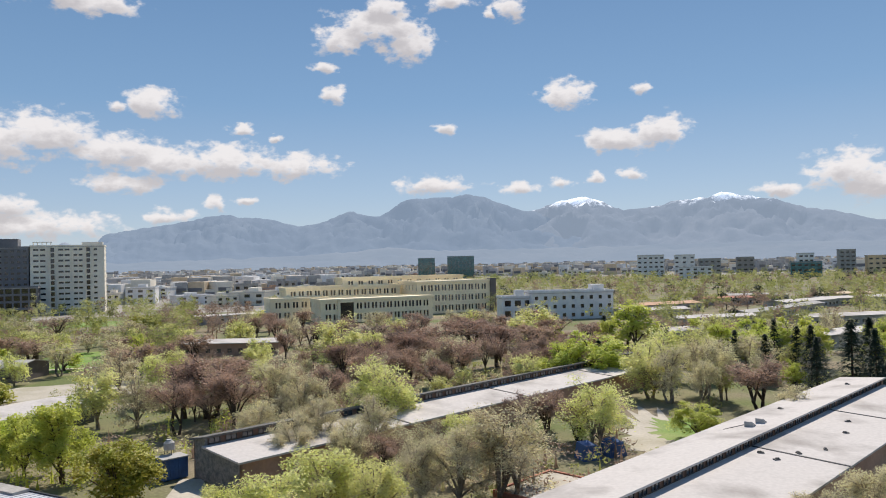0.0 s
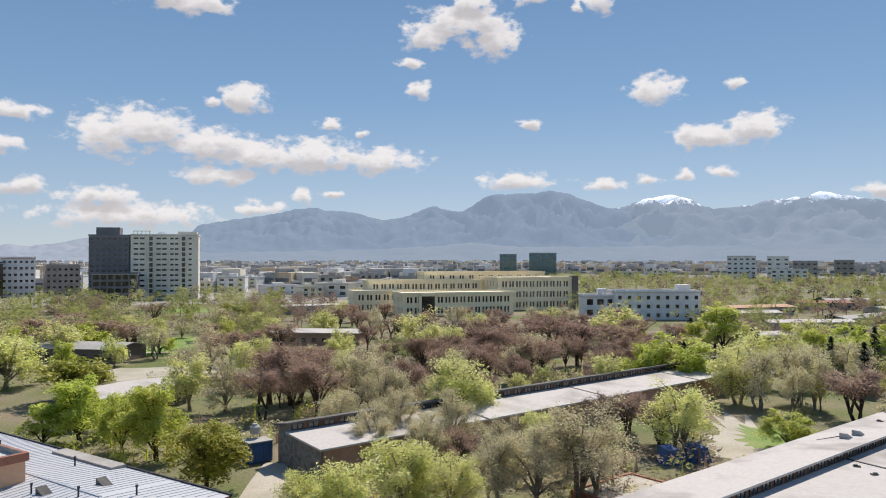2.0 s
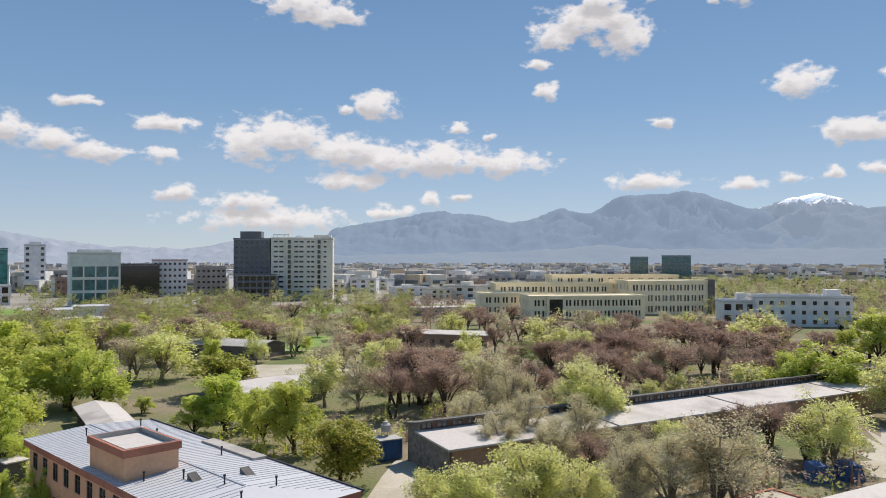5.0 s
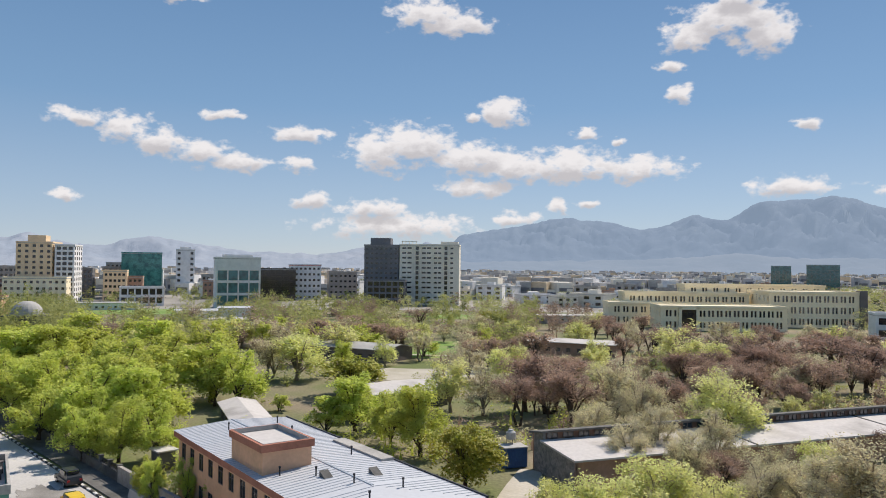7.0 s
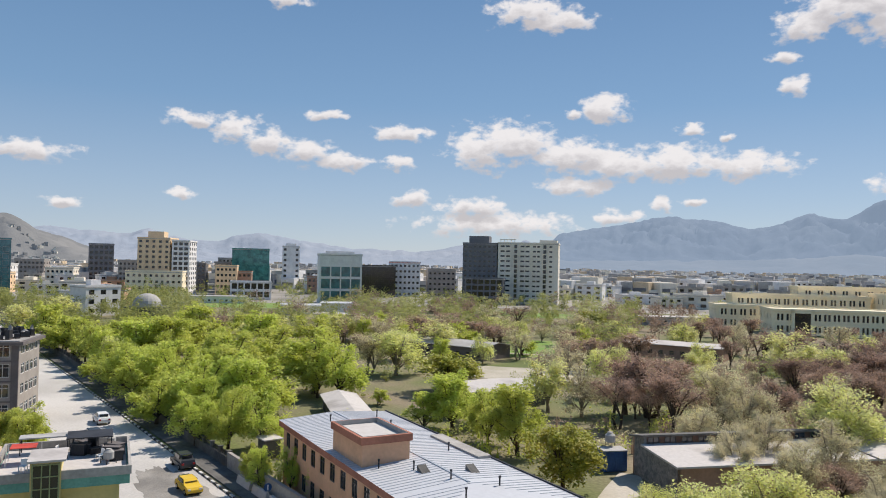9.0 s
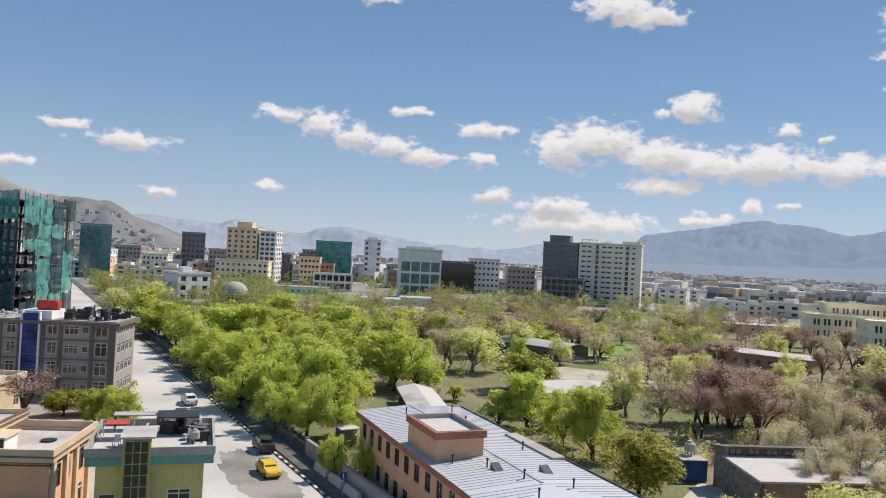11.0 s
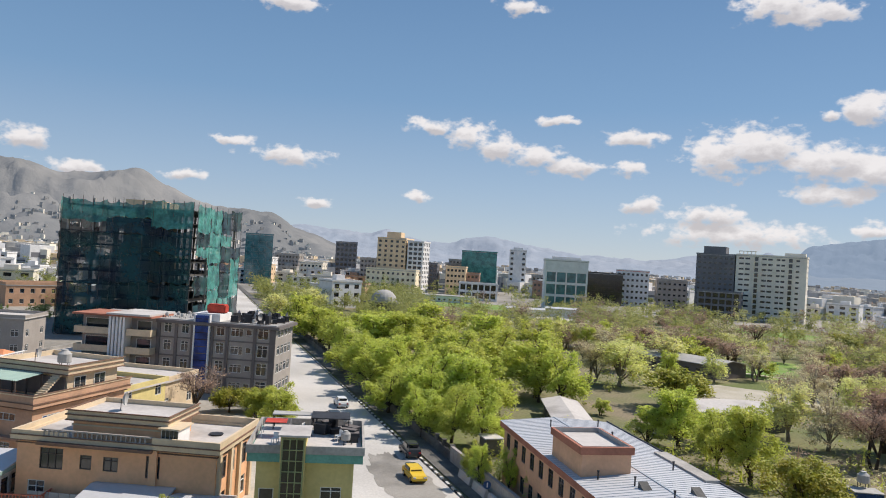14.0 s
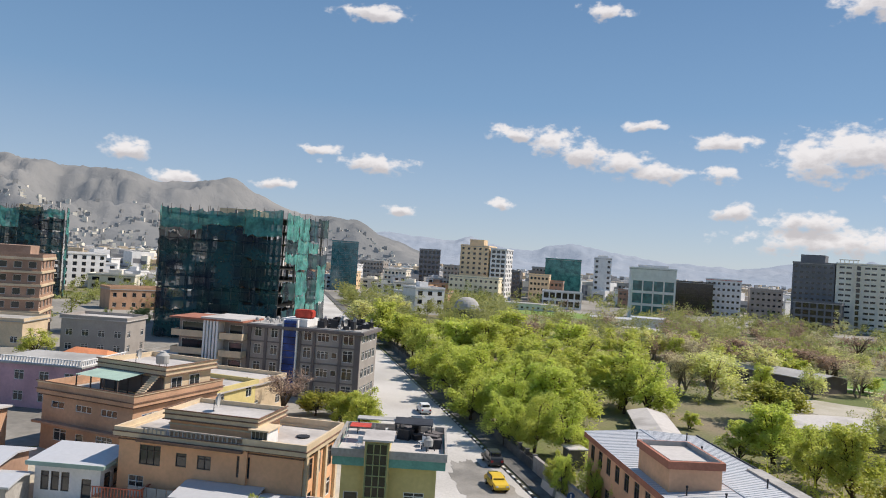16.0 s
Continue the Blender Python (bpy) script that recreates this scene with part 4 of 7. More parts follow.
def clear(x, y):
    """True where no building, road or lawn stands."""
    p = Vector((x, y, 0)) - KERB
    if -4 < p.dot(RN) < 60 and p.dot(RD) > -40:
        return False
    for cx, cy, r in ((-97, 203, 17), (-74, 155, 17), (-56, 118, 14), (-55, 213, 15), (-108, 172, 15), (-30, 335, 60), (50, 318, 28), (-90, 330, 18), (-235, 240, 30), (-300, 285, 34), (-165, 335, 30), (36, 108, 14), (-78, 95, 12), (95, 262, 15), (143, 258, 22), (86, 303, 17), (102, 338, 18), (132, 295, 10), (152, 314, 10), (172, 340, 20)):
        if (x - cx) ** 2 + (y - cy) ** 2 < r * r:
            return False
    q = Vector((x, y, 0)) - Vector((15.9, 65, 0))
    if -9 < q.dot(Vector((0.714, -0.70, 0))) < 13:
        return False
    q = Vector((x, y, 0)) - Vector((-14.5, 101.6, 0))
    if -9 < q.dot(Vector((0.714, -0.70, 0))) < 14 and -36 < q.dot(Vector((0.70, 0.714, 0))) < 72:
        return False
    return True


def scatter(n, az0, az1, r0, r1, mix, seed, gap=6.0, hmin=6.5, hmax=10.5):
    rnd, spots = random.Random(seed), []
    tries = 0
    while len(spots) < n and tries < n * 30:
        tries += 1
        az, r = rnd.uniform(az0, az1), math.sqrt(rnd.uniform(r0 * r0, r1 * r1))
        d = way(az, 0) * r
        if clear(d.x, d.y) and all((d.x - a) ** 2 + (d.y - b) ** 2 > gap * gap for a, b in spots):
            spots.append((d.x, d.y))
            h = rnd.uniform(hmin, hmax)
            tree(rnd.choice(mix), d.x, d.y, h, h * rnd.uniform(0.95, 1.45))


scatter(56, -20, 10, 84, 178, "BTDBTBW", 11, 4.5, 4.0, 6.2)
scatter(26, -15, 11, 172, 240, "BBDBWB", 12, 6.0, 7, 9)
scatter(26, -8, 8, 135, 200, "BBDBT", 22, 5.5, 7, 9)
scatter(34, -16, 8, 225, 305, "BTBWB", 23, 7.0, 6.5, 9)
scatter(44, 8, 36, 122, 240, "GWTBCWTG", 13, 6.5, 6, 9)
scatter(60, -50, -18, 170, 265, "TBGWTW", 14, 7, 6, 8.5)
scatter(16, -57, -44, 150, 235, "GGTW", 16, 7.5, 7, 9)


plant_all()


def far_woods(name, n, az0, az1, r0, r1, material, seed, label, tall=(6, 11), clump=1.0):
    """Distant tree tops, too many to count."""
    rnd = random.Random(seed)
    v, f = [], []
    for k in range(n):
        az, r = rnd.uniform(az0, az1), math.sqrt(rnd.uniform(r0 * r0, r1 * r1))
        c = way(az, 0) * r
        if not clear(c.x, c.y):
            continue
        h, w = rnd.uniform(*tall), rnd.uniform(3.2, 6.0) * min(1.0, tall[1] / 7)
        heads = [Vector((rnd.gauss(0, 0.5), rnd.gauss(0, 0.5), rnd.gauss(0, 0.5))) for _ in range(7)]
        for j in range(90 if clump < 1 else 350 if r < 450 else 100):
            d = rnd.choice(heads) + Vector((rnd.gauss(0, 1), rnd.gauss(0, 1), rnd.gauss(0, 1))).normalized() * 0.44 * rnd.random() ** 0.5
            p = Vector((c.x + d.x * w, c.y + d.y * w, max(0.4, h * 0.48 + d.z * h * 0.46)))
            a, b = Vector((rnd.gauss(0, 1), rnd.gauss(0, 1), rnd.gauss(0, 0.5))).normalized(), Vector((rnd.gauss(0, 1), rnd.gauss(0, 1), rnd.gauss(0, 0.5))).normalized()
            s = rnd.uniform(0.55, 1.15) * (1.3 * clump if clump < 1 else 1) if r < 450 else rnd.uniform(0.9, 1.9)
            i = len(v)
            v += [p - a * s * 0.5, p + b * s * 0.5, p + a * s * 0.6]
            f.append((i, i + 1, i + 2))
        i = len(v)
        v += [(c.x - 0.25, c.y, 0), (c.x + 0.25, c.y, 0), (c.x, c.y, h * 0.7), (c.x, c.y - 0.25, 0), (c.x, c.y + 0.25, 0)]
        f += [(i, i + 1, i + 2), (i + 3, i + 4, i + 2)]
    me = bpy.data.meshes.new(name)
    me.from_pydata([tuple(p) for p in v], [], f)
    me.materials.append(material)
    tagged(new(name, me), label, "woods", "", "stuff")


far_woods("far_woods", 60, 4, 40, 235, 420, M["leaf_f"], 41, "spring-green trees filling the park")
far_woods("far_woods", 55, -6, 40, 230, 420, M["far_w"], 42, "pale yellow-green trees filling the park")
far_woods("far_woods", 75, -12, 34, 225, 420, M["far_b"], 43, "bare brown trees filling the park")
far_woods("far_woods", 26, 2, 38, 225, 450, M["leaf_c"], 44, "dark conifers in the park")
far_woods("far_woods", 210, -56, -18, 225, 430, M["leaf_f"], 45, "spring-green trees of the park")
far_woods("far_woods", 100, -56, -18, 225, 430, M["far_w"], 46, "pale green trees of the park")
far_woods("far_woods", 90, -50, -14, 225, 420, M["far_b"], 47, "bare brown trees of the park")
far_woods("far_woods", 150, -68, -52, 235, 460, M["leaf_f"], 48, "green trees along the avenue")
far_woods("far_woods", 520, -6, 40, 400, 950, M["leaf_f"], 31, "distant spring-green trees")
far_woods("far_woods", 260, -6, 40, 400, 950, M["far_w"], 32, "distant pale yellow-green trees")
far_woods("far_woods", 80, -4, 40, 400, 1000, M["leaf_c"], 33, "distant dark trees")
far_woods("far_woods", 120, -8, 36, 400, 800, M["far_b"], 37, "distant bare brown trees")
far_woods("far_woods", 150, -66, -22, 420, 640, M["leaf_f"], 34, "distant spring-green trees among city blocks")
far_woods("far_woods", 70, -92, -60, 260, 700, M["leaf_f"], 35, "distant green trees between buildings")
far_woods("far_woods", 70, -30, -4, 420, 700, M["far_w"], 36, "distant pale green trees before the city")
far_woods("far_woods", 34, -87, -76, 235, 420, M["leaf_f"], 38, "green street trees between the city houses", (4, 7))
far_woods("undergrowth", 120, -22, 10, 70, 230, M["leaf_t"], 51, "low tan scrub under the park trees", (1.5, 4.0), 0.45)
far_woods("undergrowth", 420, -26, 14, 70, 230, M["far_b"], 52, "low brown scrub under the park trees", (1.5, 4.0), 0.45)
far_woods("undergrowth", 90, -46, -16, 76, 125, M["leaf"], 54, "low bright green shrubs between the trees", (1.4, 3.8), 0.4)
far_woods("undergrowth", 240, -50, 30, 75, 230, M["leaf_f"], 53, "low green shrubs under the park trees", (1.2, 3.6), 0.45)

# ---- long low school halls ----
R_, Q_ = Vector((0.70, 0.714, 0)), Vector((0.714, -0.70, 0))


def hall(label, sx, sy, r0, r1, up_w, low_w, z_cl, z_eave, z_low, z_out, stone=False, top="roof_w"):
    """A long hall in two lean-to roofs with a strip of windows between them. Local x runs along it, -y is the lower side."""
    L = r1 - r0
    p = Vector((sx, sy, 0)) + R_ * r0
    th = thing("school_hall", label, "hall", p.x, p.y, yaw_of(R_.x, R_.y), "long school halls")
    t = 0.22
    bm = bmesh.new()
    prof = [(up_w + 0.4, z_eave), (-0.35, z_cl), (-0.35, z_cl + t), (up_w + 0.4, z_eave + t)]
    for x0, x1 in ((-0.4, L + 0.4),):
        a = [bm.verts.new((x0, y, z)) for y, z in prof]
        b = [bm.verts.new((x1, y, z)) for y, z in prof]
        bm.faces.new(a[::-1]), bm.faces.new(b)
        for i in range(4):
            bm.faces.new((a[i], a[(i + 1) % 4], b[(i + 1) % 4], b[i]))
    part("upper_roof", bm, M[top], th)
    bays, w = max(1, round(L / 25)), L / max(1, round(L / 25))
    for k in range(bays):
        bm = bmesh.new()
        prof = [(0.02, z_low), (-low_w - 0.5, z_out), (-low_w - 0.5, z_out + t), (0.02, z_low + t)]
        a = [bm.verts.new((k * w + 0.1 - (0.5 if k == 0 else 0), y, z)) for y, z in prof]
        b = [bm.verts.new((k * w + w - 0.1, y, z)) for y, z in prof]
        bm.faces.new(a), bm.faces.new(b[::-1])
        for i in range(4):
            bm.faces.new((a[(i + 1) % 4], a[i], b[i], b[(i + 1) % 4]))
        part("lower_roof", bm, M["roof_w"], th)
    for k in range(1, bays):
        bm = bmesh.new()
        prof = [(0.0, z_low + t), (-low_w - 0.5, z_out + t), (-low_w - 0.5, z_out + t + 0.07), (0.0, z_low + t + 0.07)]
        a = [bm.verts.new((k * w - 0.14, y, z)) for y, z in prof]
        b = [bm.verts.new((k * w + 0.14, y, z)) for y, z in prof]
        bm.faces.new(a), bm.faces.new(b[::-1])
        for i in range(4):
            bm.faces.new((a[(i + 1) % 4], a[i], b[i], b[(i + 1) % 4]))
        part("roof_joint", bm, M["dark"], th, "black tarred roof joint")
    end = M["stone"] if stone else M["brick"]
    part("wall", boxes((0, up_w - 0.3, 0, L, up_w, z_eave), (0, -low_w, 0, L, -low_w + 0.3, z_out)), M["brick"], th, "brown brick side wall")
    for x0 in (0.0, L - 0.35):
        bm = bmesh.new()
        pts = [(-low_w, 0), (up_w, 0), (up_w, z_eave), (0.0, z_cl - 0.02), (-0.02, z_low), (-low_w, z_out)]
        a, b = [bm.verts.new((x0, y, z)) for y, z in pts], [bm.verts.new((x0 + 0.35, y, z)) for y, z in pts]
        bm.faces.new(a), bm.faces.new(b[::-1])
        for i in range(6):
            bm.faces.new((a[(i + 1) % 6], a[i], b[i], b[(i + 1) % 6]))
        part("end_wall", bm, end, th, "rough grey stone gable wall" if stone else "")
    n = int(L / 2.2)
    h = z_cl - z_low - t - 0.12
    bm = bmesh.new()
    box(bm, 0.36, 0.1, z_low, L - 0.36, 0.2, z_cl)
    part("clerestory", bm, M["band_d"], th, "dark brown clerestory wall")
    fr, pane = window_mesh(1.5, h, "dark")
    for k in range(n):
        wo = part("window", fr, None, th, "", pose(0.5 + k * 2.2, 0.02, z_low + t + 0.04))
        part("pane", pane, None, wo)
    return th


hall("long pale-roofed school hall with a clerestory strip", 15.9, 65, -26, 76, 6.0, 9.4, 4.8, 4.2, 3.7, 3.2)
hall("long pale-roofed hall with rough stone gable wall", -14.5, 101.6, -19.5, 80, 2.6, 7.8, 5.0, 4.4, 3.9, 3.4, True, "concrete_d")


def roof_bits():
    """Vents and scraps on the near hall roof."""
    for r, q, z in ((31, -2.5, 4.75), (33.5, -2.2, 4.76)):
        p = Vector((15.9, 65, 0)) + R_ * r + Q_ * q
        th = thing("roof_vent", "grey wedge-shaped metal roof vent", "vent", p.x, p.y, 45, "roof vents", z - 0.1)
        bm = bmesh.new()
        a = [bm.verts.new(c) for c in ((-0.7, -0.5, 0), (0.7, -0.5, 0), (0.7, 0.5, 0), (-0.7, 0.5, 0), (-0.7, -0.5, 0.7), (-0.7, 0.5, 0.7))]
        for f in ((3, 2, 1, 0), (0, 1, 4), (2, 3, 5), (1, 2, 5, 4), (0, 4, 5, 3)):
            bm.faces.new([a[i] for i in f])
        part("cover", bm, M["roof_g"], th)
    for r, q, n in ((28, -4.5, 7), (36, -3.2, 8)):
        p = Vector((15.9, 65, 0)) + R_ * r + Q_ * q
        th = thing("roof_pipe", "dark pipe lying on the pale roof", "pipe", p.x, p.y, 28, "", 4.45)
        bm = bmesh.new()
        tube(bm, (0, 0, 0.12), (n * 0.7, 0, 0.3), 0.07, 0.07, 6)
        part("tube", bm, M["dark"], th)


    rnd = random.Random(12)
    for k in range(12):
        r, q = rnd.uniform(-5, 68), rnd.choice((rnd.uniform(1.5, 8.5), rnd.uniform(-5, -1.5)))
        p = Vector((15.9, 65, 0)) + R_ * r + Q_ * q
        z = (4.8 - 0.1 * -q + 0.22) if q < 0 else (3.7 - 0.053 * q + 0.22)
        th = thing("roof_debris", "loose dark rubble piece on the roof", "rubble", p.x, p.y, rnd.uniform(0, 180), "loose rubble", z - 0.03)
        bm = boxes((-0.35, -0.2, 0, 0.3, 0.2, 0.16), (-0.1, -0.12, 0.16, 0.25, 0.1, 0.26))
        part("piece", bm, M["concrete_d"], th)


roof_bits()


def shed_roofed(name, label, x, y, yaw, w, d, z, rise, wall, roof, cat="shed", group=""):
    """A low building with a shallow gabled roof."""
    th = thing(name, label, cat, x, y, yaw, group)
    bm = bmesh.new()
    walls(th, w, d, 0, z, wall, {"front": grid(w, 1, 0, 3, 1.2, 1.1, max(1, int(w / 3)), "dark"), "left": grid(d, 1, 0, 3, 1.2, 1.1, max(1, int(d / 4)), "dark")})
    bm.free()
    bm = bmesh.new()
    o, t = 0.5, 0.18
    pts = [(-o, z), (d / 2, z + rise), (d + o, z), (d + o, z + t), (d / 2, z + rise + t), (-o, z + t)]
    a, b = [bm.verts.new((-o, py, pz)) for py, pz in pts], [bm.verts.new((w + o, py, pz)) for py, pz in pts]
    for i in range(6):
        bm.faces.new((a[i], b[i], b[(i + 1) % 6], a[(i + 1) % 6]))
    for s in (a, b):
        bm.faces.new((s[0], s[1], s[4], s[5])), bm.faces.new((s[1], s[2], s[3], s[4]))
    bmesh.ops.recalc_face_normals(bm, faces=bm.faces)
    part("roof", bm, roof, th)
    for s in (0.02, w - 0.02):
        bm = bmesh.new()
        poly(bm, (s, 0, z), (s, d, z), (s, d / 2, z + rise))
        part("gable", bm, wall, th)
    return th


shed_roofed("park_pavilion", "low pavilion with a wide white roof", -66, 112, 52, 14, 13, 2.6, 0.9, M["concrete_d"], M["roof_w"], "pavilion")
shed_roofed("park_building", "long low park building with white flat-pitched roof", -73, 208, 0, 27, 12, 3.4, 0.6, M["brick"], M["roof_w"], "building")
shed_roofed("park_building", "low brown park building under bare trees", -124, 168, -3, 29, 13, 3.2, 1.0, M["taupe"], M["roof_g"], "building")
shed_roofed("park_building", "far low building with long pale roof", -104, 317, 36, 34, 9, 3.4, 0.4, M["concrete"], M["roof_w"], "building")
shed_roofed("lean_to", "narrow shed with long white sloping roof", -85.4, 95.6, -41.6, 24, 5.2, 2.2, 0.7, M["concrete_d"], M["roof_w"], "shed")
shed_roofed("park_building", "low building with a pale brown roof among trees", 18, 250, 10, 14, 10, 3.6, 0.5, M["concrete"], M["buff"], "building")
for x, y, yaw, w, d, rf in ((72, 300, 10, 28, 12, "roof_w"), (86, 330, 22, 34, 14, "salmon"), (80, 258, 10, 30, 9, "roof_w"), (120, 251, 12, 46, 10, "roof_w"), (112, 276, 43, 70, 8, "roof_g"), (150, 330, 30, 36, 12, "roof_w"),
                            (176, 350, 14, 40, 12, "roof_w"), (150, 395, -4, 30, 16, "roof_g"), (196, 392, -6, 26, 12, "buff"), (64, 215, 20, 16, 9, "roof_w"), (100, 196, 30, 22, 10, "roof_w"), (128, 372, 5, 26, 12, "terra")):
    shed_roofed("low_house", "low house with a broad pale roof behind the park", x, y, yaw, w, d, 3.3, 0.7, M["concrete"], M[rf], "house", "low houses behind the park")


def container():
    th = thing("storage_container", "small dark blue metal storage container", "container", -32.6, 89.3, 45)
    part("body", boxes((-1.5, -1.1, 0.1, 1.5, 1.1, 2.5)), M["blue"], th)
    part("lid", boxes((-1.58, -1.18, 2.5, 1.58, 1.18, 2.62)), M["roof_g"], th, "pale grey lid")
    for k in range(9):
        part("rib", boxes((-1.4 + k * 0.34, -1.16, 0.15, -1.3 + k * 0.34, -1.1, 2.45)), M["blue"], th)
    clutter_tank(-33.2, 90.2, 2.62, 0, 1.1)


container()


def platform():
    """Square earth-filled terrace with a brick edge near the long hall."""
    th = thing("terrace", "low square brick-edged terrace with dusty floor", "terrace", 11, 79.5, 46)
    part("edge", boxes((-5, -4, 0, 5, -3.7, 1.05), (-5, 3.7, 0, 5, 4, 1.05), (-5, -3.7, 0, -4.7, 3.7, 1.05), (4.7, -3.7, 0, 5, 3.7, 1.05)), M["terra"], th)
    part("fill", boxes((-4.7, -3.7, 0, 4.7, 3.7, 0.9)), M["dirt"], th)
    for x, y, c in ((17.5, 94, "blue"), (21, 95.5, "blue")):
        t2 = thing("tarpaulin_stall", "small stall draped with a blue tarpaulin", "stall", x, y, 20, "tarpaulin stalls")
        bm = bmesh.new()
        a = [bm.verts.new(v) for v in ((-1.3, -1.2, 0), (1.3, -1.2, 0), (1.3, 1.2, 0), (-1.3, 1.2, 0), (-1.0, -1.0, 1.9), (0.9, -0.9, 1.7), (0.9, 0.9, 1.7), (-1.0, 1.0, 2.0), (0, 0, 2.3))]
        for f in ((0, 1, 5, 4), (1, 2, 6, 5), (2, 3, 7, 6), (3, 0, 4, 7), (4, 5, 8), (5, 6, 8), (6, 7, 8), (7, 4, 8)):
            bm.faces.new([a[i] for i in f])
        part("cover", bm, M[c], t2)


platform()


# ---- peach building with seamed metal roof ----
def peach():
    L, W_, Z = 36.5, 12.1, 6.6
    th = thing("peach_building", "two-storey peach building with grey seamed metal roof", "building", -60.8, 61.7, yaw_of(0.88, -0.475))
    f = grid(L, 2, 0, 3.2, 1.3, 1.7, 13, "dark", 0.9)
    walls(th, L, W_, 0, Z, M["peach"], {"front": f, "left": grid(W_, 2, 0, 3.2, 1.2, 1.6, 4, "dark"), "right": grid(W_, 2, 0, 3.2, 1.2, 1.6, 4, "dark"), "back": grid(L, 2, 0, 3.2, 1.2, 1.6, 9, "dark")})
    part("cornice", boxes((-0.45, -0.45, Z - 0.35, L + 0.45, 0.0, Z + 0.25), (-0.45, W_, Z - 0.35, L + 0.45, W_ + 0.45, Z + 0.25), (-0.45, 0, Z - 0.35, 0, W_, Z + 0.25), (L, 0, Z - 0.35, L + 0.45, W_, Z + 0.25)), M["terra"], th, "terracotta painted cornice")
    ridge, hip, e, zr = W_ * 0.5, 6.0, 0.5, Z + 0.72
    z0 = Z + 0.27
    A, B, C, D = (-e, -e, z0), (L + e, -e, z0), (L + e, W_ + e, z0), (-e, W_ + e, z0)
    R0, R1 = (-e, ridge, zr), (L - hip, ridge, zr)
    bm = bmesh.new()
    for q in ((A, B, R1, R0), (B, C, R1), (C, D, R0, R1)):
        poly(bm, *q)
    poly(bm, D, A, R0), poly(bm, D, C, B, A)
    roof = part("roof", bm, M["metal"], th, "pale blue-grey seamed metal roof")
    slope = math.degrees(math.atan2(zr - z0, ridge + e))
    ln = math.hypot(zr - z0, ridge + e)
    seam = mesh_of("seam", boxes((-0.022, 0, 0, 0.022, ln - 0.05, 0.035)), M["seam"])
    for k in range(int((L - hip) / 0.62)):
        x = k * 0.62 - 0.2
        part("seam", seam, None, roof, "", pose(x, -e, z0, slope))
        part("seam", seam, None, roof, "", pose(x, W_ + e, z0, slope, 0, 180))
    for k in range(9):
        f = 1 - k / 10
        s = mesh_of("seam", boxes((-0.022, 0, 0, 0.022, (ln - 0.05) * f, 0.035)), M["seam"])
        part("seam", s, None, roof, "", pose(L - hip + 0.65 * k + 0.3, -e, z0, slope))
        part("seam", s, None, roof, "", pose(L - hip + 0.65 * k + 0.3, W_ + e, z0, slope, 0, 180))
    part("ridge_cap", boxes((-e, ridge - 0.12, zr - 0.02, L - hip, ridge + 0.12, zr + 0.06)), M["seam"], roof)
    part("gutter", boxes((-e, W_ + e, z0 - 0.1, L + e, W_ + e + 0.16, z0 + 0.12)), M["dark"], th, "dark roof edge gutter")
    part("raised_strip", boxes((14, W_ - 0.9, z0 + 0.05, 23.5, W_ + e - 0.02, z0 + 0.3)), M["concrete"], th)
    bx, by, bw, bd = 14.6, 0.35, 7.2, 4.6
    part("stair_house", boxes((bx, by, Z + 0.1, bx + bw, by + bd, Z + 2.3)), M["peach"], th, "peach plastered stair head")
    part("stair_parapet", boxes((bx - 0.2, by - 0.2, Z + 2.3, bx + bw + 0.2, by + 0.1, Z + 2.95), (bx - 0.2, by + bd - 0.1, Z + 2.3, bx + bw + 0.2, by + bd + 0.2, Z + 2.95), (bx - 0.2, by + 0.1, Z + 2.3, bx + 0.1, by + bd - 0.1, Z + 2.95), (bx + bw - 0.1, by + 0.1, Z + 2.3, bx + bw + 0.2, by + bd - 0.1, Z + 2.95)), M["terra"], th, "terracotta parapet")
    part("parapet_lining", boxes((bx + 0.1, by + 0.1, Z + 2.5, bx + bw - 0.1, by + 0.13, Z + 2.99), (bx + 0.1, by + bd - 0.13, Z + 2.5, bx + bw - 0.1, by + bd - 0.1, Z + 2.99), (bx + 0.1, by + 0.13, Z + 2.5, bx + 0.13, by + bd - 0.13, Z + 2.99), (bx + bw - 0.13, by + 0.13, Z + 2.5, bx + bw - 0.1, by + bd - 0.13, Z + 2.99)), M["roof_g"], th, "pale grey inner parapet face")
    part("stair_roof", boxes((bx + 0.1, by + 0.1, Z + 2.3, bx + bw - 0.1, by + bd - 0.1, Z + 2.55)), M["roof_w"], th)
    pipe = bmesh.new()
    tube(pipe, (0, 0, 0), (0, 0, 0.85), 0.07, 0.07, 8), tube(pipe, (0, 0, 0.8), (0, 0, 0.95), 0.11, 0.11, 8)
    pm = mesh_of("vent_pipe", pipe, M["dark"])
    for x, y in ((4, 4), (3, 10), (9, 9), (13, 7.5), (22.8, 1.5), (25, 3.8), (29, 5.2), (32, 8), (33.5, 4), (20, 10)):
        part("vent_pipe", pm, None, th, "", pose(x, y, Z + 0.55 - 0.06 * abs(y - ridge)))
    for x, y in ((26, 4.3), (27.5, 8.2)):
        bm = bmesh.new()
        a = [bm.verts.new(c) for c in ((-0.6, -0.4, 0), (0.6, -0.4, 0.0), (0.6, 0.4, 0), (-0.6, 0.4, 0), (-0.6, -0.4, 0.55), (-0.6, 0.4, 0.55))]
        for fc in ((3, 2, 1, 0), (0, 1, 4), (2, 3, 5), (1, 2, 5, 4), (0, 4, 5, 3)):
            bm.faces.new([a[i] for i in fc])
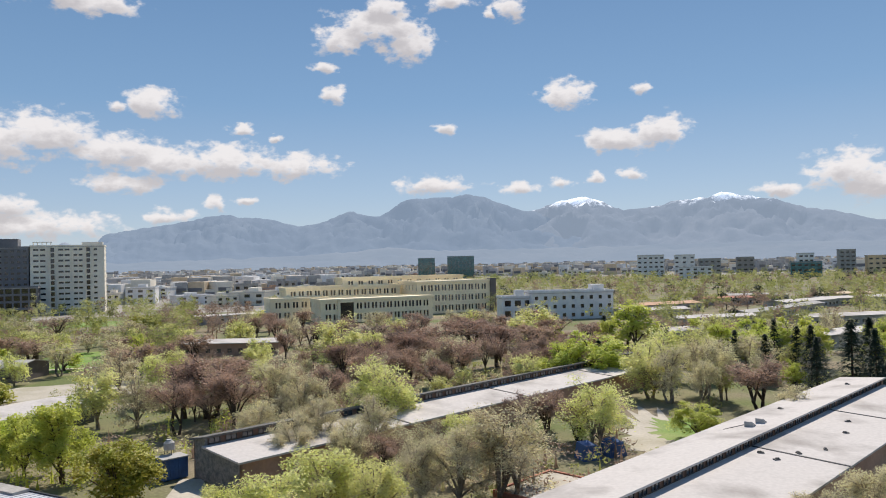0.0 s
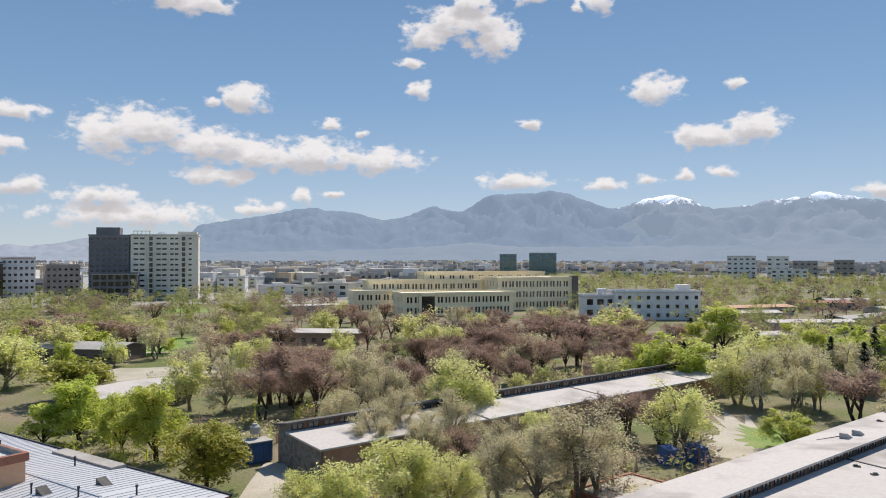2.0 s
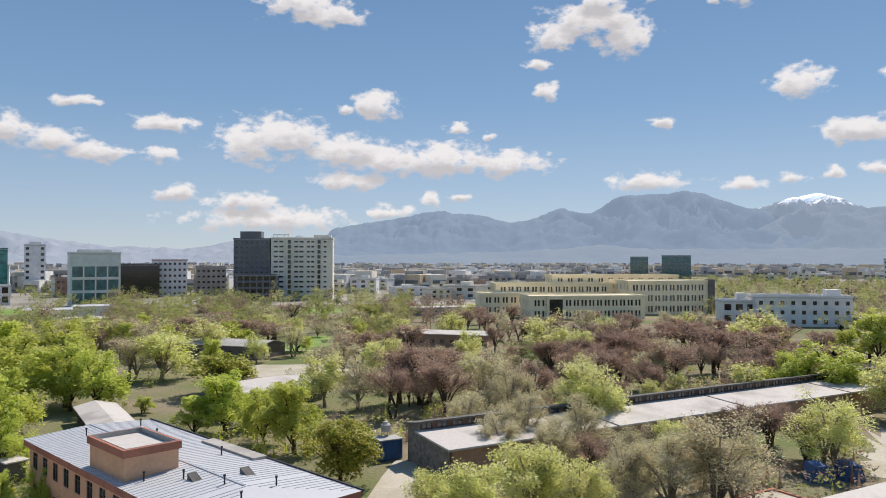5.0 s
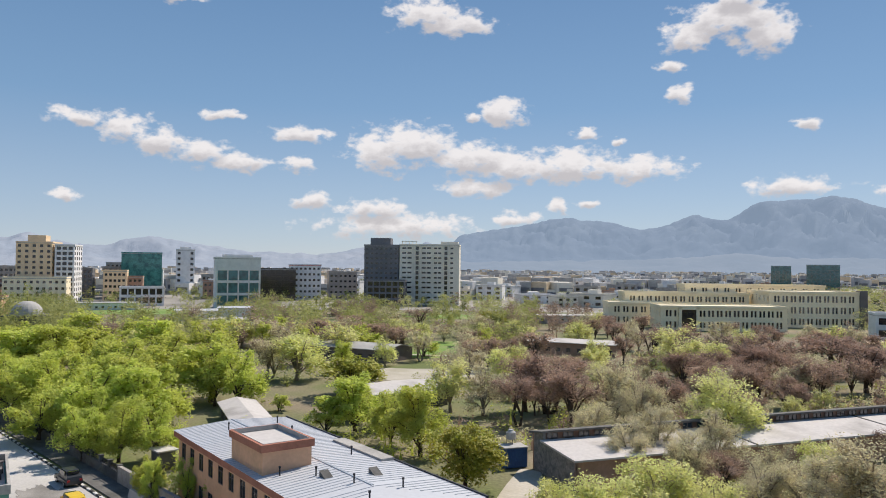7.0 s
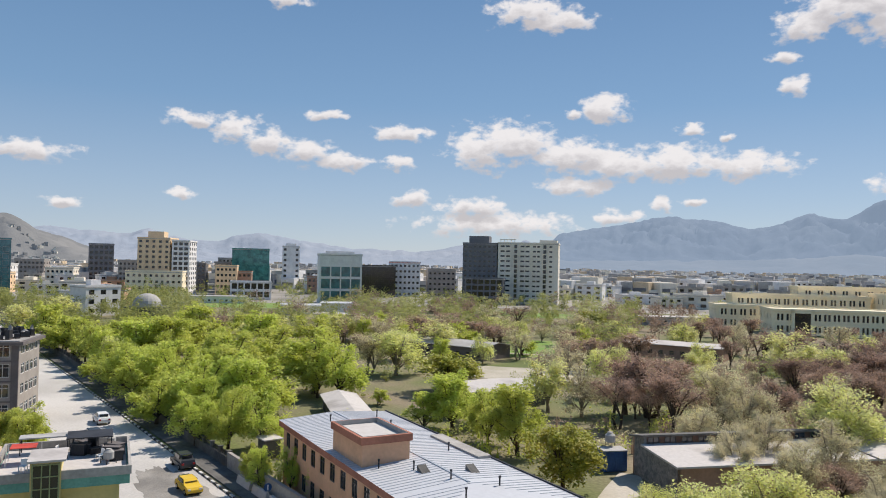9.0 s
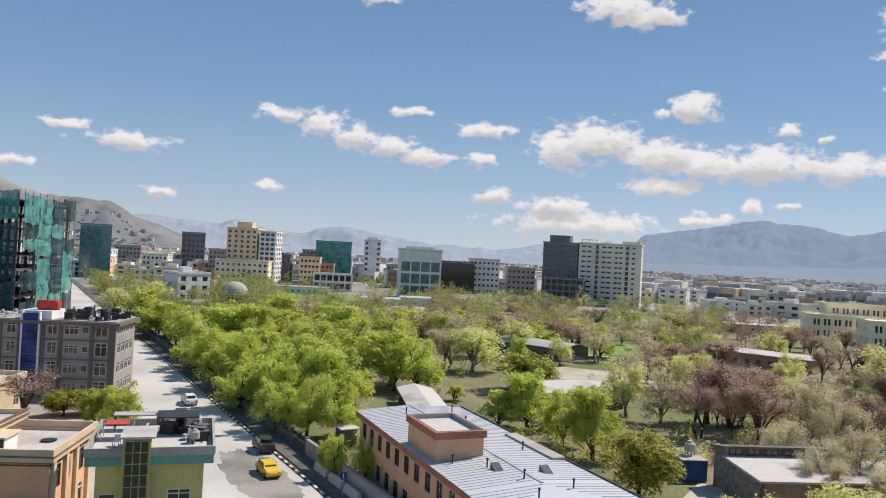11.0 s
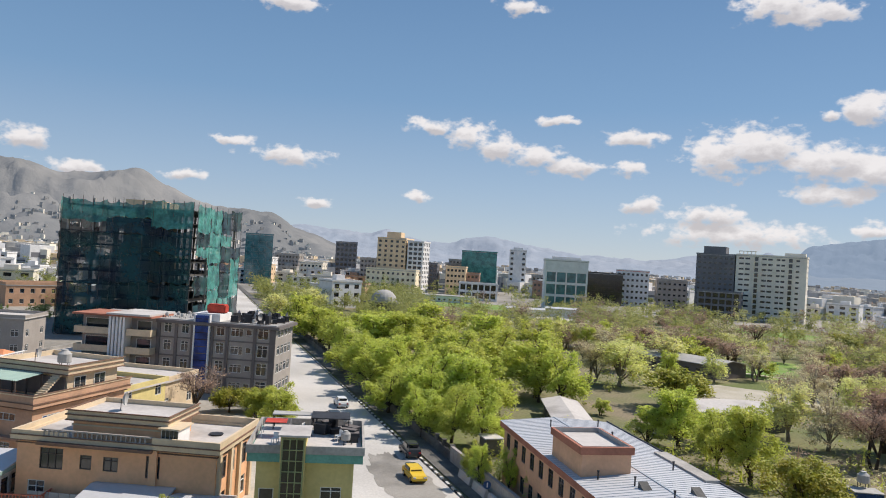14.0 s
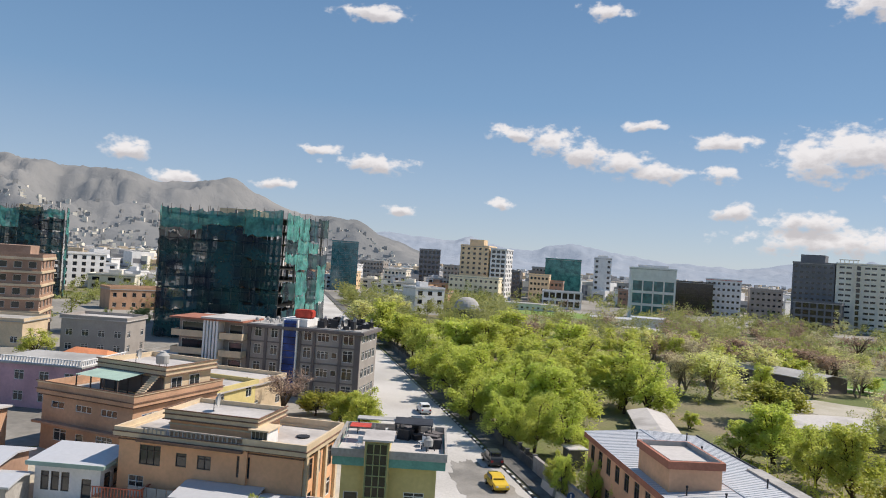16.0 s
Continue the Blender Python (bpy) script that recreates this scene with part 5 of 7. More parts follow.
        part("roof_hatch", bm, M["concrete_d"], th, "", pose(x, y, Z + 0.52))


peach()

# ---- houses across the street ----


def balustrade(th, x0, y0, x1, y1, z, h, material, name="balustrade"):
    """A row of stout balusters under a rail."""
    m = pose(x0, y0, z, 0, 0, yaw_of(x1 - x0, y1 - y0))
    L = math.hypot(x1 - x0, y1 - y0)
    bm = boxes((0, -0.1, 0, L, 0.1, 0.12), (0, -0.12, h - 0.12, L, 0.12, h))
    for k in range(max(1, int(L / 0.45))):
        box(bm, 0.15 + k * 0.45, -0.06, 0.12, 0.3 + k * 0.45, 0.06, h - 0.12)
    return part(name, bm, material, th, "", m)


def cornice(th, w, d, z, over, h, material, base=(0, 0)):
    x, y = base
    o = over
    part("cornice", boxes((x - o, y - o, z, x + w + o, y, z + h), (x - o, y + d, z, x + w + o, y + d + o, z + h), (x - o, y, z, x, y + d, z + h), (x + w, y, z, x + w + o, y + d, z + h)), material, th)


def green_house():
    th = thing("corner_house", "yellow corner house with mint green eaves and stair glazing", "house", -55.4, 28.2, yaw_of(0.55, 0.835))
    W_, D_, Z = 7.8, 8.5, 8.0
    f = [(0.3, 4.6, 1.2, 1.1, "white"), (0.3, 1.2, 1.2, 1.1, "white"), (5.2, 4.6, 1.7, 1.3, "white"), (5.2, 1.2, 1.7, 1.3, "white")]
    # the street front looks towards the viewer; local front is the -y side
    walls(th, W_, D_, 0, Z, M["yellow"], {"front": f, "right": grid(D_, 2, 0, 3.4, 1.6, 1.3, 3, "white"), "left": grid(D_, 2, 0, 3.4, 1.6, 1.3, 3, "white")})
    part("eave_band", boxes((-0.7, -0.7, Z, W_ + 0.7, D_ + 0.7, Z + 0.7)), M["mint"], th, "mint green painted eaves band")
    part("roof", boxes((-0.5, -0.5, Z + 0.7, W_ + 0.5, D_ + 0.5, Z + 0.78)), M["roof_w"], th)
    part("parapet", boxes((-0.8, -0.8, Z + 0.7, W_ + 0.8, -0.6, Z + 1.35), (-0.8, D_ + 0.6, Z + 0.7, W_ + 0.8, D_ + 0.8, Z + 1.35), (-0.8, -0.6, Z + 0.7, -0.6, D_ + 0.6, Z + 1.35), (W_ + 0.6, -0.6, Z + 0.7, W_ + 0.8, D_ + 0.6, Z + 1.35)), M["concrete"], th, "weathered pale concrete parapet")
    part("stair_bay", boxes((1.9, -0.9, 0, 3.9, 0.0, Z + 1.2)), M["yellow"], th)
    bm = boxes((2.0, -1.0, 0.4, 2.1, -0.9, Z + 2.0), (3.7, -1.0, 0.4, 3.8, -0.9, Z + 2.0), (2.6, -1.0, 0.4, 2.68, -0.9, Z + 2.0), (3.13, -1.0, 0.4, 3.21, -0.9, Z + 2.0))
    for k in range(12):
        box(bm, 2.1, -0.99, 0.4 + k * 0.86, 3.7, -0.91, 0.48 + k * 0.86)
    sw = part("stair_window", bm, M["olive_p"], th, "tall stair window in olive frames")
    part("pane", boxes((2.1, -0.93, 0.5, 3.7, -0.905, Z + 1.95)), M["glass_k"], sw)
    part("stair_head", boxes((1.9, -0.9, Z + 1.2, 3.9, 2.2, Z + 2.1)), M["yellow"], th)
    part("stair_head_roof", boxes((1.7, -1.15, Z + 2.1, 4.2, 2.6, Z + 2.25)), M["roof_w"], th, "pale stair head slab")
    zr = Z + 0.79

    def on(x, y):
        v = Vector((-55.4, 28.2, 0)) + Vector((0.55, 0.835, 0)) * x + Vector((-0.835, 0.55, 0)) * y
        return v.x, v.y
    t2 = thing("canopy", "dark rooftop canopy on thin posts", "canopy", *on(5.6, 6.3), yaw_of(0.55, 0.835), "", zr)
    part("sheet", boxes((-1.7, -1.4, 1.5, 1.7, 1.4, 1.6)), M["dark"], t2)
    for i in (-1.6, 1.6):
        for j in (-1.3, 1.3):
            part("post", boxes((i - 0.04, j - 0.04, 0, i + 0.04, j + 0.04, 1.5)), M["dark"], t2)
    t2 = thing("canopy", "flat grey rooftop shade sheet on posts", "canopy", *on(2.4, 7.6), yaw_of(0.55, 0.835), "", zr)
    part("sheet", boxes((-2.0, -0.7, 1.3, 2.0, 0.7, 1.4)), M["roof_g"], t2)
    for i in (-1.9, 1.9):
        for j in (-0.6, 0.6):
            part("post", boxes((i - 0.04, j - 0.04, 0, i + 0.04, j + 0.04, 1.3)), M["dark"], t2)
    t2 = thing("red_awning", "small faded red fabric awning on a rooftop frame", "awning", *on(1.0, 4.6), yaw_of(0.55, 0.835), "", zr)
    bm = bmesh.new()
    box(bm, -0.9, -0.8, 1.3, 0.9, 0.8, 1.34)
    part("fabric", bm, M["red"], t2)
    for i in (-1.15, 1.15):
        for j in (-0.95, 0.95):
            part("post", boxes((i - 0.03, j - 0.03, 0, i + 0.03, j + 0.03, 1.3)), M["frame"], t2)
    for x, y, s in ((7.0, 2.6, 0.7), (7.2, 8.0, 0.6)):
        clutter_tank(*on(x, y), zr, 0, s)
    rnd = random.Random(8)
    for k in range(9):
        t2 = thing("roof_crate", "dark storage crate standing on the roof", "crate", *on(rnd.uniform(4.6, 7.6), rnd.uniform(2.2, 8.2)), rnd.uniform(0, 90), "rooftop crates", zr)
        w, d, h = rnd.uniform(0.3, 0.7), rnd.uniform(0.25, 0.5), rnd.uniform(0.4, 1.1)
        part("body", boxes((-w, -d, 0, w, d, h)), M["dark"], t2)
        part("lid", boxes((-w - 0.04, -d - 0.04, h, w + 0.04, d + 0.04, h + 0.06)), M["taupe"], t2)
    for k, (x, y) in enumerate(((6.4, 3.6), (1.2, 2.0), (1.9, 2.6), (3.4, 5.8))):
        t2 = thing("rooftop_chair", "white plastic chair on the roof", "chair", *on(x, y), 40 * k, "rooftop chairs", zr)
        part("seat", boxes((-0.24, -0.24, 0.42, 0.24, 0.24, 0.46)), M["white"], t2)
        part("backrest", boxes((-0.24, 0.2, 0.46, 0.24, 0.25, 0.9)), M["white"], t2)
        for i in (-0.22, 0.22):
            for j in (-0.22, 0.22):
                part("leg", boxes((i - 0.025, j - 0.025, 0, i + 0.025, j + 0.025, 0.42)), M["white"], t2)


green_house()


def orange_house():
    """Local x along the front, y away from the viewer."""
    ax, ay = 0.70, 0.714
    th = thing("orange_house", "two-storey orange house with cream bands and flat roofs", "house", -77, 15.3, yaw_of(ax, ay))
    Z = 6.4
    walls(th, 18.7, 10, 0, Z, M["orange"], {"front": [(1.2, 0.6, 1.6, 2.0, "white"), (6.0, 3.9, 1.1, 1.3, "dark"), (8.2, 3.9, 1.4, 1.3, "dark"), (2.2, 3.7, 2.2, 1.9, "dark"), (12.2, 3.6, 1.3, 2.0, "dark"), (14.2, 0.7, 1.4, 1.6, "dark"), (9, 0.8, 1.4, 1.4, "dark")],
                                           "right": [(1.0, 3.6, 1.5, 2.0, "dark"), (3.6, 3.6, 1.2, 2.0, "white"), (6.2, 3.6, 1.8, 2.0, "dark"), (1.2, 0.6, 1.4, 1.8, "dark"), (6.2, 0.6, 1.8, 1.8, "white")],
                                           "left": grid(10, 2, 0, 3.2, 1.3, 1.4, 3, "dark")})
    cornice(th, 18.7, 10, Z - 0.1, 0.45, 0.4, M["buff"])
    part("roof", boxes((0, 0, Z - 0.05, 18.7, 10, Z + 0.05)), M["roof_w"], th, "pale flat roof")
    part("parapet", boxes((12.8, -0.4, Z + 0.3, 19.1, -0.15, Z + 0.95), (18.85, -0.15, Z + 0.3, 19.1, 10.4, Z + 0.95), (5, 10.15, Z + 0.3, 18.85, 10.4, Z + 0.95), (-0.4, -0.4, Z + 0.3, 4.9, -0.15, Z + 0.75), (-0.4, -0.15, Z + 0.3, -0.15, 10.4, Z + 0.75)), M["buff"], th, "buff plastered parapet")
    for z, o in ((Z - 0.22, 0.3), (Z + 0.3, 0.52), (Z - 0.5, 0.12)):
        part("band", boxes((-o, -o, z, 18.7 + o, -o + 0.12, z + 0.09), (18.7 + o - 0.12, -o + 0.12, z, 18.7 + o, 10 + o, z + 0.09)), M["band_d"], th, "brown painted moulding")
    for z in (Z + 1.7, Z + 2.62, Z + 2.2):
        part("band", boxes((4.05, 0.45, z, 13.95, 0.6, z + 0.1), (13.8, 0.6, z, 13.95, 7.5, z + 0.1), (4.05, 0.6, z, 4.2, 7.5, z + 0.1)), M["band_d"], th, "brown painted moulding")
    part("side_pier", boxes((12.6, -0.3, 0, 13.3, 0.0, Z - 0.1)), M["orange"], th)
    for y in (0.2, 3.0, 5.4, 8.6):
        part("side_pier", boxes((18.7, y, 0, 19.0, y + 0.55, Z - 0.1)), M["buff"], th, "pale projecting pier")
    part("balcony_slab", boxes((2.3, -0.95, Z - 0.35, 13.0, -0.45, Z - 0.11)), M["band_d"], th)
    balustrade(th, 2.5, -0.35, 12.8, -0.35, Z + 0.3, 0.7, M["grey_p"], "balcony_rail")
    part("upper_wall", boxes((4.6, 1.0, Z, 13.4, 6.8, Z + 1.95)), M["orange"], th)
    part("band", boxes((4.5, 0.9, Z + 1.2, 13.5, 1.0, Z + 1.35)), M["buff"], th)
    part("upper_roof", boxes((4.3, 0.8, Z + 1.95, 13.7, 7.2, Z + 2.15)), M["roof_w"], th)
    part("upper_parapet", boxes((4.2, 0.6, Z + 1.8, 13.8, 0.8, Z + 2.6), (4.2, 7.2, Z + 1.8, 13.8, 7.4, Z + 2.6), (4.2, 0.8, Z + 1.8, 4.3, 7.2, Z + 2.6), (13.7, 0.8, Z + 1.8, 13.8, 7.2, Z + 2.6)), M["buff"], th)
    part("glazed_bay", boxes((13.4, 0.1, Z + 0.05, 15.0, 2.6, Z + 1.7)), M["white"], th, "white glazed balcony bay")
    for k in range(4):
        p = part("bay_pane", boxes((13.48 + k * 0.38, 0.05, Z + 0.7, 13.8 + k * 0.38, 0.09, Z + 1.6)), M["glass"], th)
    part("bay_roof", boxes((13.2, -0.2, Z + 1.7, 15.2, 2.9, Z + 1.82)), M["buff"], th)

    def on(x, y):
        return -77 + ax * x - ay * y, 15.3 + ay * x + ax * y
    dish(*on(7.5, 4), Z + 2.15, 150)
    t2 = thing("roof_tray", "dark round tray lying on the roof", "tray", *on(16.3, 6), 0, "", Z + 0.05)
    bm = bmesh.new()
    tube(bm, (0, 0, 0), (0, 0, 0.15), 0.6, 0.7, 14)
    part("pan", bm, M["dark"], t2)
    # boundary wall and metal gate in front
    th = thing("yard_wall", "low buff yard wall before the orange house", "wall", *on(11, -3.2), yaw_of(ax, ay))
    part("base", boxes((0, 0, 0, 10, 0.2, 1.7)), M["buff"], th)
    part("coping", boxes((0, -0.06, 1.7, 10, 0.26, 1.82)), M["white"], th)
    th = thing("metal_gate", "grey sheet-metal gate panels", "gate", *on(2.0, -1.2), yaw_of(ax, ay))
    for k in range(5):
        part("panel", boxes((k * 1.0, 0, 0.1, k * 1.0 + 0.94, 0.06, 2.0)), M["roof_g"], th)
    part("rail", boxes((0, 0.06, 1.0, 4.95, 0.1, 1.1)), M["dark"], th)


orange_house()


def salmon_house():
    ax, ay = 0.82, 0.572
    th = thing("salmon_house", "large salmon plastered house with roof terrace", "house", -99.2, 10.9, yaw_of(ax, ay))
    Z = 6.6
    walls(th, 13.6, 14.5, 0, Z, M["salmon"], {"front": [(1.4, 4.9, 2.0, 0.8, "white"), (5.2, 4.9, 2.4, 0.8, "white"), (9.0, 4.9, 2.4, 0.8, "white"), (2.0, 1.2, 2.0, 1.4, "white"), (8.5, 1.0, 2.4, 1.6, "white"), (5.4, 1.4, 1.2, 1.0, "white")],
                                              "right": [(1.4, 3.9, 2.6, 1.6, "blue"), (6.0, 3.9, 2.4, 1.6, "blue"), (10, 3.9, 2.0, 1.6, "dark"), (2, 0.8, 2, 1.6, "dark"), (8, 0.8, 2, 1.6, "dark")], "left": grid(14.5, 2, 0, 3.2, 1.6, 1.4, 4, "white")})
    part("mid_band", boxes((-0.6, -0.9, 3.1, 13.9, 0.0, 3.35)), M["brick"], th, "brown tiled canopy band")
    cornice(th, 13.6, 14.5, Z - 0.1, 0.5, 0.45, M["salmon"])
    for z, o in ((Z - 0.3, 0.25), (Z + 0.36, 0.62), (Z + 1.31, 0.6)):
        part("band", boxes((-o, -o, z, 13.6 + o, -o + 0.1, z + 0.1), (13.5 + o, -o + 0.1, z, 13.6 + o, 14.5 + o, z + 0.1)), M["band_d"], th, "brown painted moulding")
    for z in (Z + 2.75, Z + 3.3, Z + 3.82):
        part("band", boxes((3.05, 4.55, z, 13.85, 4.7, z + 0.1), (13.7, 4.7, z, 13.85, 14.0, z + 0.1)), M["band_d"], th, "brown painted moulding")
    # thin dark panel added before the buff wall as painted canopy shade
    part("terrace_wall", boxes((3.55, 5.0, Z + 0.3, 13.0, 5.2, Z + 2.4)), M["taupe"], th, "dark panel imitating the shade under the terrace canopy")
    part("roof", boxes((0, 0, Z - 0.02, 13.6, 14.5, Z + 0.1)), M["roof_g"], th)
    part("parapet", boxes((-0.45, -0.45, Z + 0.35, 14.05, -0.2, Z + 1.15), (13.8, -0.2, Z + 0.35, 14.05, 14.9, Z + 1.15), (-0.45, 14.65, Z + 0.35, 13.8, 14.9, Z + 1.15), (-0.45, -0.2, Z + 0.35, -0.2, 14.65, Z + 1.15)), M["salmon"], th)
    part("coping", boxes((-0.55, -0.55, Z + 1.15, 14.15, -0.1, Z + 1.3), (13.7, -0.1, Z + 1.15, 14.15, 15.0, Z + 1.3)), M["buff"], th)
    part("upper_wall", boxes((3.6, 5.2, Z + 0.1, 13.2, 13.4, Z + 3.0)), M["buff"], th)
    part("upper_roof", boxes((3.3, 4.8, Z + 3.0, 13.6, 13.8, Z + 3.2)), M["roof_w"], th, "pale upper roof")
    part("upper_parapet", boxes((3.2, 4.7, Z + 2.85, 13.7, 4.95, Z + 3.8), (13.45, 4.95, Z + 2.85, 13.7, 13.9, Z + 3.8), (3.2, 13.65, Z + 2.85, 13.45, 13.9, Z + 3.8), (3.2, 4.95, Z + 2.85, 3.45, 13.65, Z + 3.8)), M["buff"], th)
    for k, y in enumerate((6.2, 9.4)):
        w = part("upper_window", boxes((13.2, y, Z + 0.8, 13.26, y + 1.9, Z + 2.4)), M["frame"], th)
        part("pane", boxes((13.26, y + 0.12, Z + 0.92, 13.28, y + 0.9, Z + 2.28), (13.26, y + 1.0, Z + 0.92, 13.28, y + 1.78, Z + 2.28)), M["glass"], w)

    def on(x, y):
        return -99.2 + ax * x - ay * y, 10.9 + ay * x + ax * y
    t2 = thing("terrace_canopy", "sea-green corrugated canopy over the roof terrace", "canopy", *on(7.4, 2.6), yaw_of(ax, ay), "", Z + 0.1)
    bm = bmesh.new()
    for k in range(22):
        x0 = -3.4 + k * 0.3
        poly(bm, (x0, -2, 2.3), (x0 + 0.15, -2, 2.36), (x0 + 0.15, 2.0, 2.72), (x0, 2.0, 2.66)), poly(bm, (x0 + 0.15, -2, 2.36), (x0 + 0.3, -2, 2.3), (x0 + 0.3, 2.0, 2.66), (x0 + 0.15, 2.0, 2.72))
    part("sheet", bm, M["teal"], t2)
    for i in (-3.2, -1.0, 1.0, 3.0):
        part("post", boxes((i - 0.06, -1.9, 0, i + 0.06, -1.78, 2.3)), M["frame_d"], t2)
        part("post", boxes((i - 0.06, 1.78, 0, i + 0.06, 1.9, 2.62)), M["frame_d"], t2)
    clutter_tank(*on(11.5, 6.5), Z + 3.2, 0, 1.3)
    dish(*on(6, 8), Z + 3.2, 150)
    t2 = thing("stairway", "outside stair with pale parapet up to the roof", "stair", *on(12.3, 1.2), yaw_of(ax, ay), "", Z + 0.1)
    for k in range(14):
        part("step", boxes((-0.5, k * 0.27, k * 0.2, 0.5, k * 0.27 + 0.27, k * 0.2 + 0.2)), M["buff"], t2)


salmon_house()


def small_houses():
    th = thing("small_house", "small white house with sea-green edged metal roof", "house", -80.2, 8.6, yaw_of(0.6, 0.8))
    walls(th, 6.4, 4.8, 0, 3.6, M["white"], {"front": [(0.6, 0.9, 0.8, 1.8, "dark"), (1.6, 0.9, 0.8, 1.8, "dark"), (2.6, 0.9, 0.8, 1.8, "dark"), (4.6, 0.1, 0.95, 2.1, "dark")], "right": [(0.8, 0.9, 1.2, 1.7, "dark"), (2.6, 0.9, 1.2, 1.7, "dark")]})
    bm = bmesh.new()
    a = [bm.verts.new(c) for c in ((-0.5, -0.7, 3.6), (7.0, -0.7, 3.6), (7.0, 5.3, 4.1), (-0.5, 5.3, 4.1))]
    b = [bm.verts.new((v.co.x, v.co.y, v.co.z + 0.12)) for v in a]
    bm.faces.new(b), bm.faces.new(a[::-1])
    for i in range(4):
        bm.faces.new((a[i], a[(i + 1) % 4], b[(i + 1) % 4], b[i]))
    part("roof", bm, M["metal"], th, "pale sheet metal roof")
    part("fascia", boxes((-0.55, -0.78, 3.35, 7.05, -0.7, 3.74), (7.0, -0.7, 3.4, 7.08, 5.3, 3.74)), M["teal"], th, "sea-green fascia boards")
    th = thing("terrace_rail", "rust-red railing round a small raised terrace", "railing", -76.6, 13.6, yaw_of(0.6, 0.8))
    part("deck", boxes((0, -1.2, 0, 4.6, 2.4, 1.0)), M["salmon"], th)
    for k in range(16):
        part("baluster", boxes((0.05 + k * 0.3, -1.2, 1.0, 0.13 + k * 0.3, -1.12, 1.9)), M["rail"], th)
    part("top_rail", boxes((0, -1.24, 1.9, 4.7, -1.08, 1.98), (4.55, -1.08, 1.9, 4.7, 2.4, 1.98)), M["rail"], th)
    for k in range(11):
        part("baluster", boxes((4.58, -0.9 + k * 0.3, 1.0, 4.66, -0.82 + k * 0.3, 1.9)), M["rail"], th)
    for x, y, yaw, w, d, z, rf, wl in ((-68.3, 18.6, 50, 6.5, 6.0, 2.4, "metal", "white"), (-63.2, 24.2, 50, 4.2, 4.0, 2.2, "metal", "buff"), (-83.6, 2.0, 57, 4.0, 6, 3.0, "metal", "brick"), (-79.5, 2.2, 57, 4.6, 4, 2.2, "metal", "concrete"), (-96, -4, 60, 8, 9, 4.8, "roof_w", "salmon")):
        shed_roofed("outbuilding", "low outbuilding with pale metal roof", x, y, yaw, w, d, z, 0.5, M[wl], M[rf], "shed", "low outbuildings")
    # houses behind
    for name, label, x, y, yaw, w, d, z, wl, rf, fl in (
            ("pink_house", "pink plastered house with white balustrade", -127, 6, 50, 15, 12, 6.2, "pink", "roof_g", 2),
            ("yellow_house", "yellow plastered house with stepped roof", -107, 24, 38, 11, 10, 5.4, "yellow", "roof_w", 2),
            ("flat_house", "low house with dusty flat roof", -118, 30, 40, 14, 10, 4.6, "buff", "roof_w", 1),
            ("flat_house", "low house with worn pale roof", -140, 30, 40, 14, 12, 4.8, "concrete", "roof_w", 1),
            ("green_wall_house", "grey-green rendered block with flat roof", -178, 22, 55, 14, 10, 7.5, "grey_p", "roof_w", 2),
            ("flat_house", "low flat-roofed house with buff walls", -196, 0, 60, 18, 12, 5.5, "buff", "roof_g", 1)):
        th = thing(name, label, "house", x, y, yaw)
        walls(th, w, d, 0, z, M[wl], {"front": grid(w, fl, 0, 3.0, 1.5, 1.4, max(2, int(w / 3.5)), "white"), "right": grid(d, fl, 0, 3.0, 1.4, 1.4, max(2, int(d / 3.5)), "white")})
        roof_slab(th, w, d, z, M[rf], 0.35, 0.22, 0.0)
        if name == "pink_house":
            for a in ((0, 0, w, 0), (w, 0, w, d)):
                balustrade(th, *a, z + 0.22, 0.9, M["white"])
        else:
            cornice(th, w, d, z + 0.22, 0.3, 0.6, M[wl])
    th = thing("tarp_roof", "bright orange tarpaulin roof over a yard", "canopy", -138, 22, 45)
    bm = bmesh.new()
    a = [bm.verts.new(c) for c in ((-5, -3, 5.0), (5, -3, 5.0), (5, 3, 5.2), (-5, 3, 5.2), (-3, 0, 6.4), (3, 0, 6.3))]
    for f in ((0, 1, 5, 4), (1, 2, 5), (2, 3, 4, 5), (3, 0, 4)):
        bm.faces.new([a[i] for i in f])
    part("sheet", bm, M["tarp"], th)
    for i in (-4.8, 4.8):
        for j in (-2.8, 2.8):
            part("post", boxes((i - 0.08, j - 0.08, 0, i + 0.08, j + 0.08, 5.1)), M["dark"], th)


small_houses()


